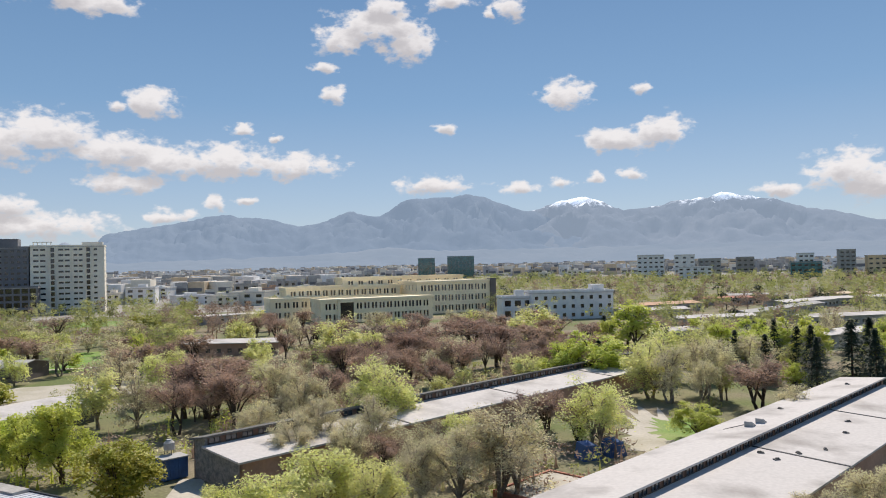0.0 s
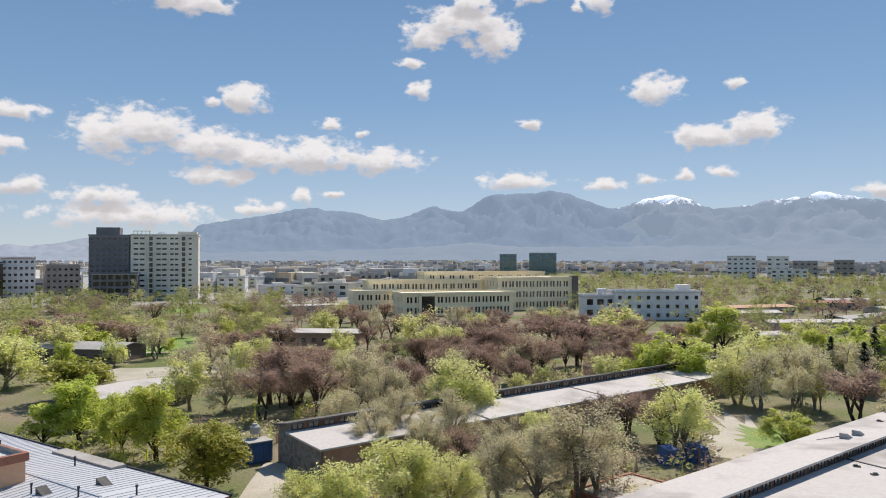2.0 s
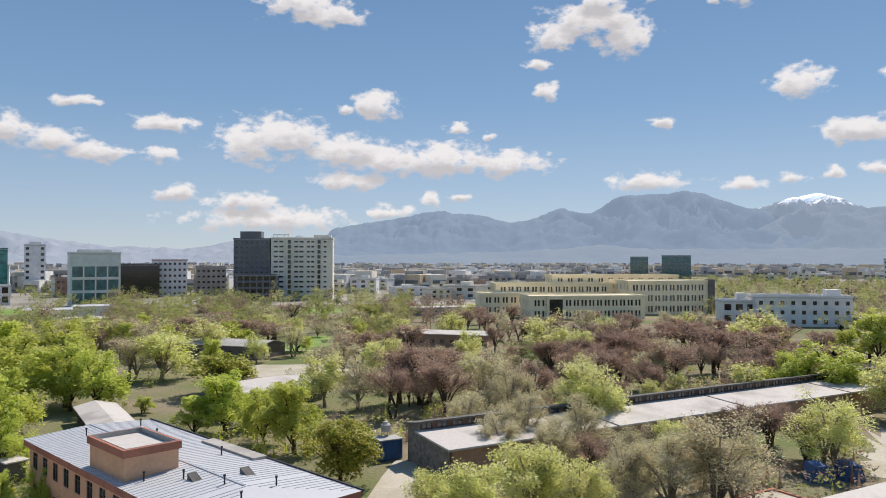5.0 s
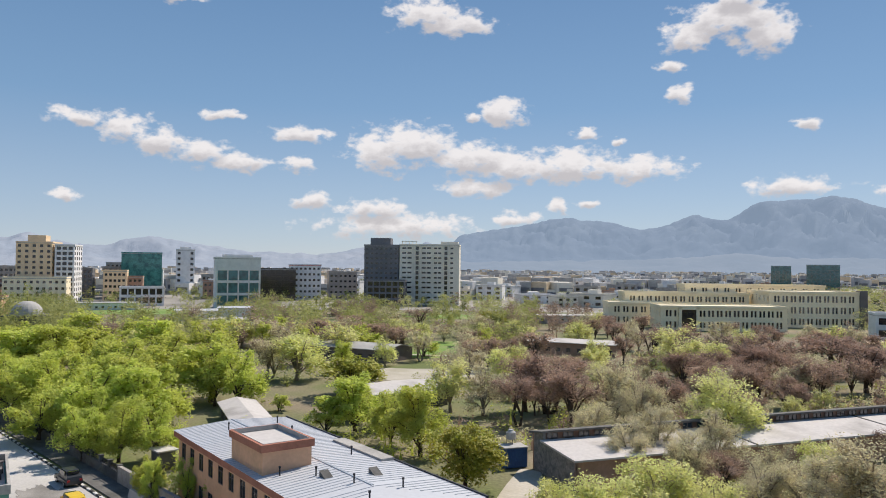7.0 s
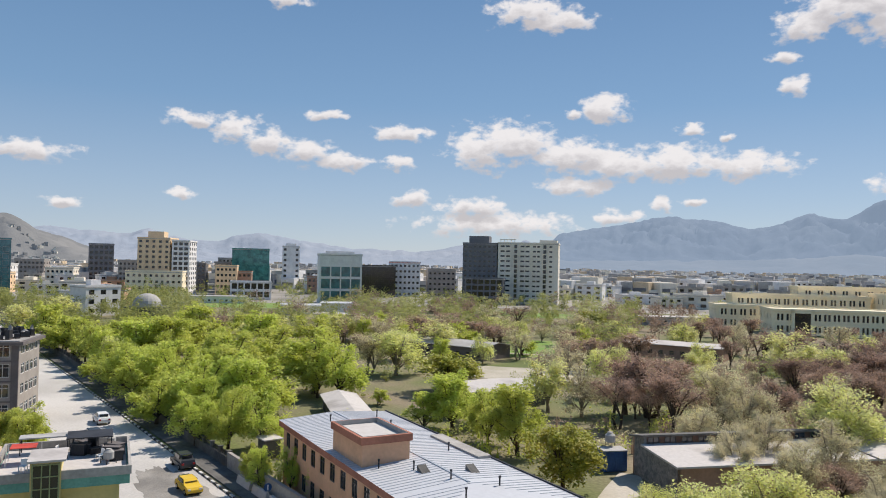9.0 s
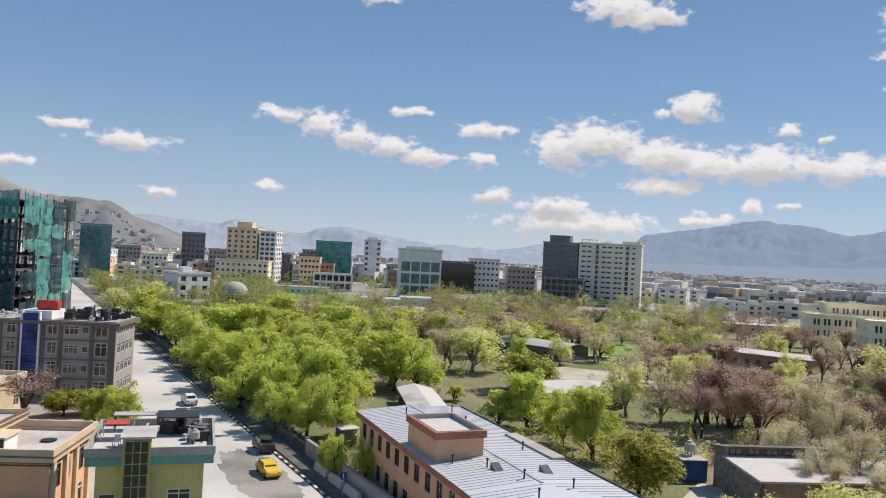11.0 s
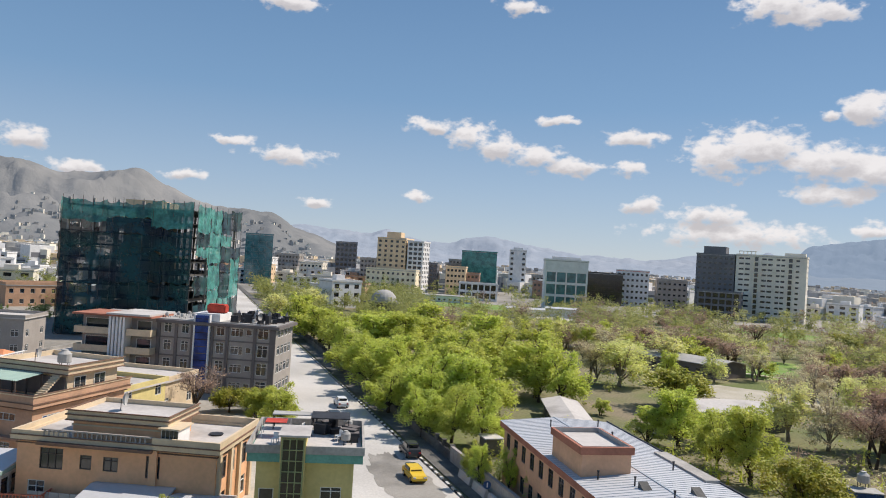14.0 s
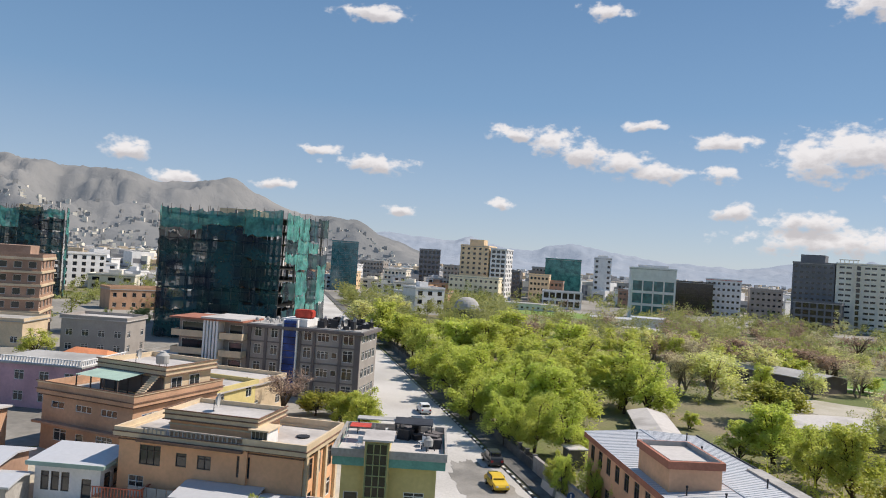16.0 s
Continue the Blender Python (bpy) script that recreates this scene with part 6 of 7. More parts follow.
def apartment():
    """Local x from the street corner's far end: front looks to -y."""
    ax, ay = 0.70, 0.72
    L, D_, Z, S = 33.4, 10, 11.8, 3.0
    ox, oy = -136.5, 35.8
    th = thing("apartment_block", "four-storey grey apartment block with blue glazed stair", "apartment block", ox, oy, yaw_of(ax, ay))
    f = []
    for k in range(4):
        z = k * S + 0.8
        for u in (14.2, 17.2):
            f.append((u, z, 1.3, 1.7, "white"))
        for u in (23.2,):
            f.append((u, z, 1.4, 1.8, "white"))
        f += [(25.7, z, 2.1, 1.4, "white"), (28.3, z + 0.3, 1.0, 1.0, "white"), (30.3, z - 0.2, 1.8, 2.0, "white")]
    walls(th, L, D_, 0, Z, M["grey_p"], {"front": f, "right": grid(D_, 4, 0, S, 1.6, 1.6, 4, "white"), "left": grid(D_, 4, 0, S, 1.6, 1.5, 3, "white")})
    for u, w in ((13.0, 0.6), (16.1, 0.5), (18.9, 0.6), (22.3, 0.5), (24.9, 0.5), (29.6, 0.5), (32.4, 1.0)):
        part("pilaster", boxes((u, -0.22, 0, u + w, 0.0, Z - 0.5)), M["taupe"], th, "dark taupe pilaster")
    for k in range(1, 4):
        part("string_course", boxes((13.0, -0.1, k * S - 0.1, L, -0.01, k * S + 0.12)), M["taupe"], th)
    part("roof_edge", boxes((13.0, -0.7, Z - 0.4, L + 0.7, 0.0, Z + 0.1), (L, 0, Z - 0.4, L + 0.7, D_ + 0.6, Z + 0.1)), M["taupe"], th, "dark projecting roof edge")
    part("roof", boxes((-0.4, 0.0, Z, L, D_ + 0.6, Z + 0.25)), M["roof_g"], th)
    part("stair_glazing", boxes((19.7, -0.5, 0.6, 22.0, -0.02, Z + 1.2)), M["blue_panel"], th, "blue glazed stair strip")
    for s in (19.45, 22.0):
        part("stair_edge", boxes((s, -0.62, 0.4, s + 0.25, 0.0, Z + 1.4)), M["white"], th)
    for k in range(11):
        part("stair_bar", boxes((19.7, -0.56, 0.9 + k * 1.15, 22.0, -0.5, 1.0 + k * 1.15)), M["glass_k"], th)
    # balcony wing, forward of the front
    for k in range(4):
        z = k * S
        for u0, u1 in ((-0.3, 5.6), (8.7, 12.9)):
            part("balcony", boxes((u0, -2.2, z + 0.0, u1, 0.0, z + 0.18), (u0, -2.2, z + 0.18, u1, -2.05, z + 1.1), (u0, -2.05, z + 0.18, u0 + 0.15, 0.0, z + 1.1), (u1 - 0.15, -2.05, z + 0.18, u1, 0.0, z + 1.1)), M["buff"], th, "pale buff balcony")
            w = part("balcony_door", boxes((u0 + 0.8, -0.08, z + 0.2, u1 - 0.8, -0.02, z + 2.4)), M["frame"], th)
            part("pane", boxes((u0 + 0.95, -0.1, z + 0.3, u1 - 0.95, -0.08, z + 2.3)), M["glass"], w)
    for u in (5.75, 6.35, 6.95, 7.55, 8.15):
        part("fin", boxes((u, -2.4, 0, u + 0.34, 0.0, Z + 0.5)), M["white"], th, "tall striped fin")
    part("wing_roof", boxes((-0.6, -2.6, Z + 0.25, 13.1, 6, Z + 0.55)), M["terra"], th, "faded red roof edge")
    part("wing_slab", boxes((5.5, -2.9, Z + 0.56, 12.9, 7, Z + 0.85)), M["roof_w"], th)
    part("stair_head", boxes((19.0, 0.5, Z + 0.25, 23.5, 6.0, Z + 1.5)), M["white"], th)

    def on(x, y):
        return ox + ax * x - ay * y, oy + ay * x + ax * y
    t2 = thing("red_tank", "red metal rooftop water tank", "water tank", *on(22, 3), yaw_of(ax, ay), "", Z + 1.5)
    bm = boxes((-1.6, -1.0, 0.05, 1.6, 1.0, 1.5))
    bmesh.ops.bevel(bm, geom=bm.edges[:], offset=0.2, segments=2, affect="EDGES")
    part("body", bm, M["red"], t2)
    part("stand", boxes((-1.4, -0.9, 0, 1.4, 0.9, 0.06)), M["dark"], t2)
    rnd = random.Random(5)
    for k in range(12):
        u, v = rnd.uniform(24.5, 32.4), rnd.uniform(1, 9)
        if k % 2:
            clutter_tank(*on(u, v), Z + 0.25, 0, rnd.uniform(0.45, 0.7))
        else:
            dish(*on(u, v), Z + 0.25, 150 + rnd.uniform(-25, 25))
    for k in range(26):
        u, v = rnd.uniform(24.5, 32.6), rnd.uniform(0.6, 9)
        t2 = thing("solar_heater", "dark rooftop water heater on a frame", "water heater", *on(u, v), rnd.uniform(0, 180), "rooftop water heaters", Z + 0.25)
        h = rnd.uniform(0.6, 1.5)
        part("panel", boxes((-0.6, -0.3, 0.2, 0.6, 0.3, h)), M["dark"], t2)
        part("frame", boxes((-0.65, -0.35, 0, 0.65, 0.35, 0.2)), M["frame_d"], t2)
    for k in range(6):
        clutter_tank(*on(13.6 + k * 0.9, 2 + (k % 3) * 2.5), Z + 0.25, 0, 0.55)


apartment()


# ---- cars ----
def car(label, paint, x, y, yaw, tall=0.0, group=""):
    th = thing("car", label, "car", x, y, yaw, group, 0.05)
    bm = bmesh.new()
    prof = [(-2.15, 0.35), (-2.2, 0.75), (-2.05, 0.95 + tall * 0.6), (-1.75, 1.0 + tall), (-1.2, 1.42 + tall), (0.35, 1.44 + tall), (1.0, 1.0), (2.0, 0.88), (2.2, 0.65), (2.15, 0.35)]
    rows = []
    for yy, sq in ((-0.85, 0.0), (-0.8, 1.0), (0.8, 1.0), (0.85, 0.0)):
        rows.append([bm.verts.new((px, yy * (0.84 if pz > 1.2 else 1.0), pz if sq else min(pz, 0.8))) for px, pz in prof])
    for a, b in zip(rows, rows[1:]):
        for i in range(len(prof) - 1):
            bm.faces.new((a[i], a[i + 1], b[i + 1], b[i]))
    for r in (rows[0][::-1], rows[-1]):
        bm.faces.new(r)
    bmesh.ops.recalc_face_normals(bm, faces=bm.faces)
    body = part("body", bm, M[paint], th)
    t = tall
    part("windscreen", boxes((0.42, -0.6, 1.04, 0.9, 0.6, 1.1)), M["glass_k"], th, "", pose(-0.03, 0, 0.12, 0, 0, 0))
    part("rear_window", boxes((-1.78, -0.58, 1.08 + t, -1.3, 0.58, 1.36 + t)), M["glass_k"], th)
    for s in (-1, 1):
        part("side_window", boxes((-1.25, min(s * 0.7, s * 0.79), 1.02 + t * 0.6, 0.4, max(s * 0.7, s * 0.79), 1.36 + t)), M["glass_k"], th)
        part("headlight", boxes((2.1, min(s * 0.45, s * 0.75), 0.62, 2.21, max(s * 0.45, s * 0.75), 0.8)), M["lamp_w"], th)
        part("tail_light", boxes((-2.22, min(s * 0.5, s * 0.78), 0.68, -2.12, max(s * 0.5, s * 0.78), 0.9)), M["lamp_r"], th)
        for px in (-1.35, 1.35):
            w = bmesh.new()
            tube(w, (px, s * 0.68, 0.33), (px, s * 0.88, 0.33), 0.33, 0.33, 14)
            tyre = part("wheel", w, M["rubber"], th)
            w = bmesh.new()
            tube(w, (px, s * 0.87, 0.33), (px, s * 0.895, 0.33), 0.2, 0.2, 10)
            part("rim", w, M["chrome"], tyre)
    return th


RY = yaw_of(RD.x, RD.y)
car("yellow taxi with white panels on the street", "car_y", -66.2, 53.2, RY + 180)
car("white estate car on the street", "car_w", -103.5, 67.0, RY, 0.15)
car("dark car on the street", "car_d", -95.4, 60.6, RY)
car("dark off-road car parked in tree shade", "car_d", -74.5, 58.9, RY, 0.35)
car("dark silver car parked in the side yard", "car_d", -71.8, 34.6, 142, 0.1)


def street_bits():
    th = thing("guard_booth", "small dark guard booth with white roof", "booth", -70, 68.5, RY)
    part("body", boxes((-1.2, -1.0, 0, 1.2, 1.0, 2.3)), M["concrete_d"], th)
    part("roof", boxes((-1.5, -1.3, 2.3, 1.5, 1.3, 2.45)), M["roof_w"], th)
    w = part("window", boxes((-0.6, -1.03, 1.0, 0.6, -1.0, 1.9)), M["frame"], th)
    part("pane", boxes((-0.5, -1.05, 1.1, 0.5, -1.03, 1.8)), M["glass"], w)
    th = thing("traffic_sign", "round blue road sign on a grey post", "sign", *street(-6.5, -1.2)[:2], RY + 180)
    bm = bmesh.new()
    tube(bm, (0, 0, 0), (0, 0, 2.3), 0.04, 0.04)
    part("post", bm, M["roof_g"], th)
    bm = bmesh.new()
    tube(bm, (-0.02, 0, 2.3), (0.03, 0, 2.3), 0.42, 0.42, 20)
    part("disc", bm, M["blue"], th)
    part("arrow_bar", boxes((0.03, -0.06, 2.05, 0.04, 0.06, 2.55)), M["white"], th)
    for k in range(3):
        th = thing("concrete_barrier", "pale concrete barrier along the wall", "barrier", *street(2 - k * 4.4, -2.2)[:2], RY, "concrete barriers")
        bm = bmesh.new()
        a = [bm.verts.new((x, yy, z)) for x in (-1.8, 1.8) for yy, z in ((-0.35, 0.1), (0.35, 0.1), (0.15, 1.0), (-0.15, 1.0))]
        for f in ((0, 1, 2, 3), (7, 6, 5, 4), (0, 4, 5, 1), (1, 5, 6, 2), (2, 6, 7, 3), (3, 7, 4, 0)):
            bm.faces.new([a[i] for i in f])
        part("block", bm, M["roof_w"], th)


street_bits()

# ---- large city buildings ----


def tower(name, label, corner, direction, w, d, h, wl, style, cols, storeys, win=(1.6, 1.3), side_cols=None, rf="roof_g", head=None, cat="tower block", group=""):
    """A flat-roofed block: corner is its front left foot as seen from the street, direction runs along the front."""
    th = thing(name, label, cat, corner[0], corner[1], yaw_of(*direction), group)
    step = h / storeys
    sc = side_cols or max(2, int(cols * d / w))
    hh = min(win[1], step * 0.8)
    f = {"front": grid(w, storeys, 0, step, win[0], hh, cols, style, step * 0.28), "right": grid(d, storeys, 0, step, min(win[0], d / sc * 0.8), hh, sc, style, step * 0.28)}
    walls(th, w, d, 0, h, M[wl], f, split=False, deep=0.3)
    roof_slab(th, w, d, h, M[rf], 0.2, 0.3, 0.8, M[wl])
    if head:
        hx, hy, hw, hd, hh2 = head
        part("roof_house", boxes((hx, hy, h + 0.3, hx + hw, hy + hd, h + hh2)), M[wl], th)
    return th


# grey and cream tower block
tower("tower_block", "tall dark grey half of a concrete tower block", (-252, 412), (0.93, 0.37), 22, 24, 37, "tower_d", "plain", 7, 12, (1.6, 1.1), None, "roof_g", (3, 6, 13, 12, 5.5))
def cream_tower():
    th = thing("tower_block", "tall cream half of a twelve-storey concrete tower block", "tower block", -231, 420.5, yaw_of(0.93, 0.37))
    W_, D_, H, n = 38, 22, 37.5, 12
    st = H / n
    f = []
    for k in range(n):
        z = k * st + 0.9
        f += [(u, z + 0.2, w, 1.05, "plain") for u, w in ((1.6, 2.7), (5.0, 2.7), (14.2, 2.6), (17.4, 2.6), (22.0, 2.0), (24.6, 2.0), (32.4, 1.8))]
        f += [(u, z - 0.5, 1.9, 2.3, "plain") for u in (10.3, 28.6)]
    walls(th, W_, D_, 0, H, M["tower_p"], {"front": f, "right": grid(D_, n, 0, st, 1.6, 1.1, 4, "plain", st * 0.3)}, split=False, deep=0.5)
    for u in (9.2, 13.0, 21.0, 27.4, 31.2):
        part("pilaster", boxes((u, -0.5, 0, u + 0.5, 0.0, H)), M["tower_p"], th)
    roof_slab(th, W_, D_, H, M["roof_g"], 0.2, 0.3, 0.8, M["tower_p"])
    part("roof_house", boxes((26, 4, H + 0.3, 37, 14, H + 2.8)), M["tower_p"], th)
    for k in range(5):
        part("roof_frame", boxes((1.5 + k * 2.2, 0.4, H + 1.1, 1.9 + k * 2.2, 0.8, H + 2.6)), M["tower_p"], th)
    part("roof_beam", boxes((1.2, 0.3, H + 2.6, 11.2, 0.9, H + 3.0)), M["tower_p"], th)


cream_tower()
tower("dark_annex", "low dark glass annex before the tower block", (-240, 395), (0.93, 0.37), 24, 10, 15, "tower_d", "black", 6, 4, (3.0, 2.6))
# orange tower
tower("orange_tower", "tall orange and cream residential tower", (-424, 296), (0.78, 0.62), 20, 22, 36, "tan", "plain", 5, 11, (1.8, 1.6), 5, "roof_g", (5, 5, 10, 10, 5))
tower("orange_tower_wing", "cream balcony wing of the residential tower", (-407.5, 309.5), (0.78, 0.62), 11, 20, 34.5, "white", "plain", 3, 11, (2.4, 1.9), 4)
tower("podium_block", "cream five-storey block before the tower", (-414, 281), (0.78, 0.62), 34, 10, 15, "cream", "plain", 10, 4, (1.6, 1.5))
# blue-glass tower in grey fins
tower("glass_office", "blue glass office block framed in pale grey", (-289, 318), (0.70, 0.72), 24, 20, 27.5, "white", "teal", 4, 4, (5.0, 5.5), 4, "roof_g", (4, 4, 16, 8, 2.5), "office block")
tower("green_net_block", "block wrapped in green building net", (-420, 370), (0.70, 0.72), 26, 18, 31, "net_l", "black", 2, 1, (0.6, 0.6), 1)
tower("white_tower", "slim white tower with black tank on top", (-452, 452), (0.70, 0.72), 14, 14, 35, "white", "plain", 2, 8, (2.2, 2.0), 2, "roof_g", (3, 3, 8, 8, 3))
tower("teal_tower", "teal glass office block", (-472, 222), (0.46, 0.89), 18, 18, 33, "glass_t", "teal", 4, 8, (3.4, 3.0))
tower("dark_block", "dark square office block", (-545, 338), (0.55, 0.83), 18, 18, 33, "tower_d", "black", 5, 8, (2.2, 2.2))
tower("black_glass_block", "low black glass building", (-330, 402), (0.74, 0.68), 26, 18, 21, "glass_k", "black", 6, 5, (3.2, 2.8))
tower("pink_topped_block", "white block with faded red roof storey", (-324, 430), (0.78, 0.63), 22, 16, 24, "white", "plain", 7, 6, (1.6, 1.5), 4, "red")
tower("grey_block", "grey block beside the white one", (-303, 448), (0.78, 0.63), 20, 16, 19, "grey_p", "plain", 6, 5)
tower("arcade_block", "low white building with dark ground floor", (-353, 310), (0.70, 0.72), 24, 12, 10, "white", "black", 6, 2, (3.0, 3.4), 2, "roof_w")
for x, y, w, h, wl in ((-402, 340, 14, 19, "tan"), (-398, 352, 12, 15, "brick"), (-440, 372, 22, 21, "grey_p"), (-430, 392, 18, 19, "white"), (-455, 350, 20, 20, "tower_d"), (-395, 420, 24, 16, "concrete"), (-380, 440, 20, 18, "tower_p"), (-375, 400, 18, 12, "brick"), (-268, 462, 16, 22, "grey_p"), (-480, 320, 20, 21, "concrete"), (-510, 285, 18, 15, "tower_p"), (-530, 255, 16, 17, "white"), (-500, 240, 14, 12, "tan"), (-560, 290, 20, 20, "grey_p"), (-350, 450, 16, 15, "white"), (-470, 400, 18, 24, "concrete")):
    tower("city_block", "mid-rise city block with rows of windows", (x, y), (0.72, 0.69), w, 14, h, wl, "plain", max(4, int(w / 2.8)), max(3, int(h / 3.3)), (1.6, 1.6), 3, "roof_g", None, "building", "mid-rise city blocks")
# far glass pair and white blocks
tower("glass_office", "teal glass office block on the plain", (-30, 900), (1, 0.02), 20, 16, 27.5, "glass_t", "teal", 5, 6, (3.2, 3.4), None, "roof_g", None, "office block")
tower("glass_office", "wide teal glass office block on the plain", (5, 900), (1, 0.0), 32, 18, 29, "glass_t", "teal", 7, 6, (3.6, 3.6), None, "roof_g", None, "office block")
for x, y, w, h, wl in ((225, 872, 30, 25.5, "white"), (265, 862, 22, 25, "white"), (292, 860, 24, 20, "concrete"), (332, 850, 18, 21, "grey_p"), (392, 830, 16, 24, "white"), (428, 812, 16, 27, "concrete"), (452, 800, 24, 20, "tan"), (480, 780, 16, 23, "grey_p"), (250, 800, 34, 12, "white"), (360, 780, 30, 15, "glass_t"), (500, 760, 22, 21, "concrete")):
    tower("plain_block", "flat-roofed block far across the plain", (x, y), (0.96, -0.28), w, 14, h, wl, "plain", max(3, int(w / 6)), max(3, int(h / 4.5)), (3.4, 1.7), 2, "roof_g", None, "building", "far city blocks")


def netted(label, p1, direction, w, d, h, storeys, seed):
    """A concrete frame under construction, hung with torn green netting."""
    rnd = random.Random(seed)
    th = thing("unfinished_building", label, "building", p1[0], p1[1], yaw_of(*direction))
    st = h / storeys
    for k in range(storeys + 1):
        part("floor_slab", boxes((0.4, 0.4, k * st - 0.25, w - 0.4, d - 0.4, k * st)), M["concrete_d"], th)
    col = mesh_of("column", boxes((-0.3, -0.3, 0, 0.3, 0.3, h + 1.6)), M["concrete"])
    for i in range(6):
        for j in range(4):
            part("column", col, None, th, "", pose(0.9 + i * (w - 1.8) / 5, 0.9 + j * (d - 1.8) / 3, 0))
    part("core", boxes((w * 0.3, d * 0.3, 0, w * 0.6, d * 0.6, h + 2.6)), M["tan"], th, "bare concrete stair core")
    k0 = 0.0
    for s, (m, L) in {"front": (pose(0, 0, 0), w), "right": (pose(w, 0, 0, 0, 0, 90), d), "left": (pose(0, d, 0, 0, 0, -90), d)}.items():
        spans = [(0, 0.34), (0.34, 0.68), (0.68, 1.0)] if s == "front" else [(0, 0.25), (0.25, 0.5), (0.5, 0.75), (0.75, 1.0)]
        for a, b in spans:
            top = h + rnd.uniform(0.6, 2.4)
            first = True
            while top > 1.5:
                drop = rnd.uniform(0.8, 2.3) * st
                low = max(0.3, top - drop)
                if first or rnd.random() > (0.05 if s == "front" else 0.16):
                    bm = bmesh.new()
                    nu, nv, seed = 12, max(3, int(drop / 0.9)), rnd.uniform(0, 90)
                    rows = []
                    for j in range(nv + 1):
                        v = j / nv
                        row = []
                        for i in range(nu + 1):
                            u, arc = i / nu, 4 * (i / nu) * (1 - i / nu)
                            w1 = noise.noise(Vector((u * 5 + seed, v * 3, k0))) * 0.55 + noise.noise(Vector((u * 14, seed, v * 8))) * 0.22
                            rag = noise.noise(Vector((u * 6, seed * 2, 5))) * (0.9 if j in (0, nv) else 0.2)
                            row.append(bm.verts.new((L * (a + (b - a) * u) + w1 * 0.3, -0.85 - w1 - 0.35 * arc * v, low + (top - low) * (1 - v) - rag - 0.35 * arc * (1 - v))))
                        rows.append(row)
                    for r0, r1 in zip(rows, rows[1:]):
                        for i in range(nu):
                            bm.faces.new((r0[i], r0[i + 1], r1[i + 1], r1[i])).smooth = True
                    pale = rnd.random() < (0.75 if first else 0.04 if s == "front" else 0.35)
                    part("netting", bm, M["net_l"] if pale else M["net"], th, "torn pale green net" if pale else "", m)
                top, first = low + rnd.uniform(-0.1, 0.5), False
                k0 += 1.7
    pole = bmesh.new()
    tube(pole, (0, 0, 0), (0, 0, h + 2.2), 0.06, 0.06, 5)
    pm = mesh_of("scaffold_pole", pole, M["frame_d"])
    for i in range(14):
        part("scaffold_pole", pm, None, th, "", pose(i * w / 13, -0.9, 0))
    for i in range(9):
        part("scaffold_pole", pm, None, th, "", pose(w + 0.9, i * d / 8, 0))
    for i in range(22):
        part("rebar", pm, None, th, "", pose(rnd.uniform(1, w - 1), rnd.uniform(1, d - 1), rnd.uniform(-0.5, 0.8)))
    return th


netted("large concrete shell wrapped in torn dark green netting", (-207.5, 48.1), (0.62, 0.785), 32.8, 46, 33.2, 10, 3)
netted("tall concrete shell in dark netting", (-338, 16), (0.15, 0.99), 24, 26, 34, 10, 8)
tower("brick_block", "brown brick office block with cream bands", (-210, -8), (0.28, 0.96), 29, 16, 19, "brick", "white", 9, 6, (1.8, 1.6), 4, "metal", (2, 2, 24, 10, 3), "building")
BANDED = bpy.data.objects["brick_block"]
for k in range(7):
    part("band", boxes((-0.35, -0.35, k * 19 / 6 - 0.3, 29.35, -0.01, k * 19 / 6 + 0.25), (29.01, -0.01, k * 19 / 6 - 0.3, 29.35, 16.3, k * 19 / 6 + 0.25)), M["buff"], BANDED, "cream stone band")
tower("white_flats", "white flats with balconies", (-414, 45), (-0.2, 0.98), 26, 16, 16, "white", "plain", 6, 5, (2.0, 1.9))
tower("rose_villa", "rose-coloured villa with white trim", (-285, 50), (-0.1, 0.99), 20, 12, 7, "salmon", "white", 6, 2, (1.4, 1.6))


# ---- cream ministry building ----
def ministry():
    A = yaw_of(0.81, 0.59)
    th = thing("ministry_building", "large cream stone public building in several wings", "building", -51, 311, yaw_of(0.92, 0.39))

    def pairs(length, st, h, n):
        step = (length - 3.0) / n
        return [(1.5 + step * (i + 0.5) + o, h / st * (k + 0.24), 0.85, h / st * 0.56, "plain") for k in range(st) for i in range(n) for o in (-1.15, 0.3)]

    def wing(x, y, w, d, h, st, cols, style="black"):
        walls(th, w, d, 0, h, M["cream"], {"front": pairs(w, st, h, cols), "right": grid(d, st, 0, h / st, 1.4, h / st * 0.62, max(2, int(d / 4)), style, h / st * 0.24), "left": grid(d, st, 0, h / st, 1.0, h / st * 0.5, max(2, int(d / 4)), style, h / st * 0.3)}, (x, y), split=False, deep=0.35)
        roof_slab(th, w, d, h, M["cream"], 0.3, 0.5, 0.5, M["cream"], (x, y))

    wing(0, 0, 50, 18, 9.0, 2, 14)
    wing(-16, 26, 26, 16, 9.0, 2, 6)
    wing(-6, 42, 56, 16, 13.0, 3, 14)
    wing(52, 24, 38, 26, 14.5, 3, 10)
    wing(26, 60, 66, 14, 16.5, 4, 12)
    part("portal", boxes((7, -0.8, 0, 8.2, 0, 9.6), (14, -0.8, 0, 15.2, 0, 9.6), (7, -0.8, 8.4, 15.2, 0, 9.6)), M["cream"], th)
    part("portal_glass", boxes((8.2, -0.3, 0, 14, -0.1, 8.4)), M["glass_k"], th, "tall dark portal glazing")
    part("end_pier", boxes((90, 23, 0, 93, 27, 16)), M["taupe"], th, "dark vertical end pier")


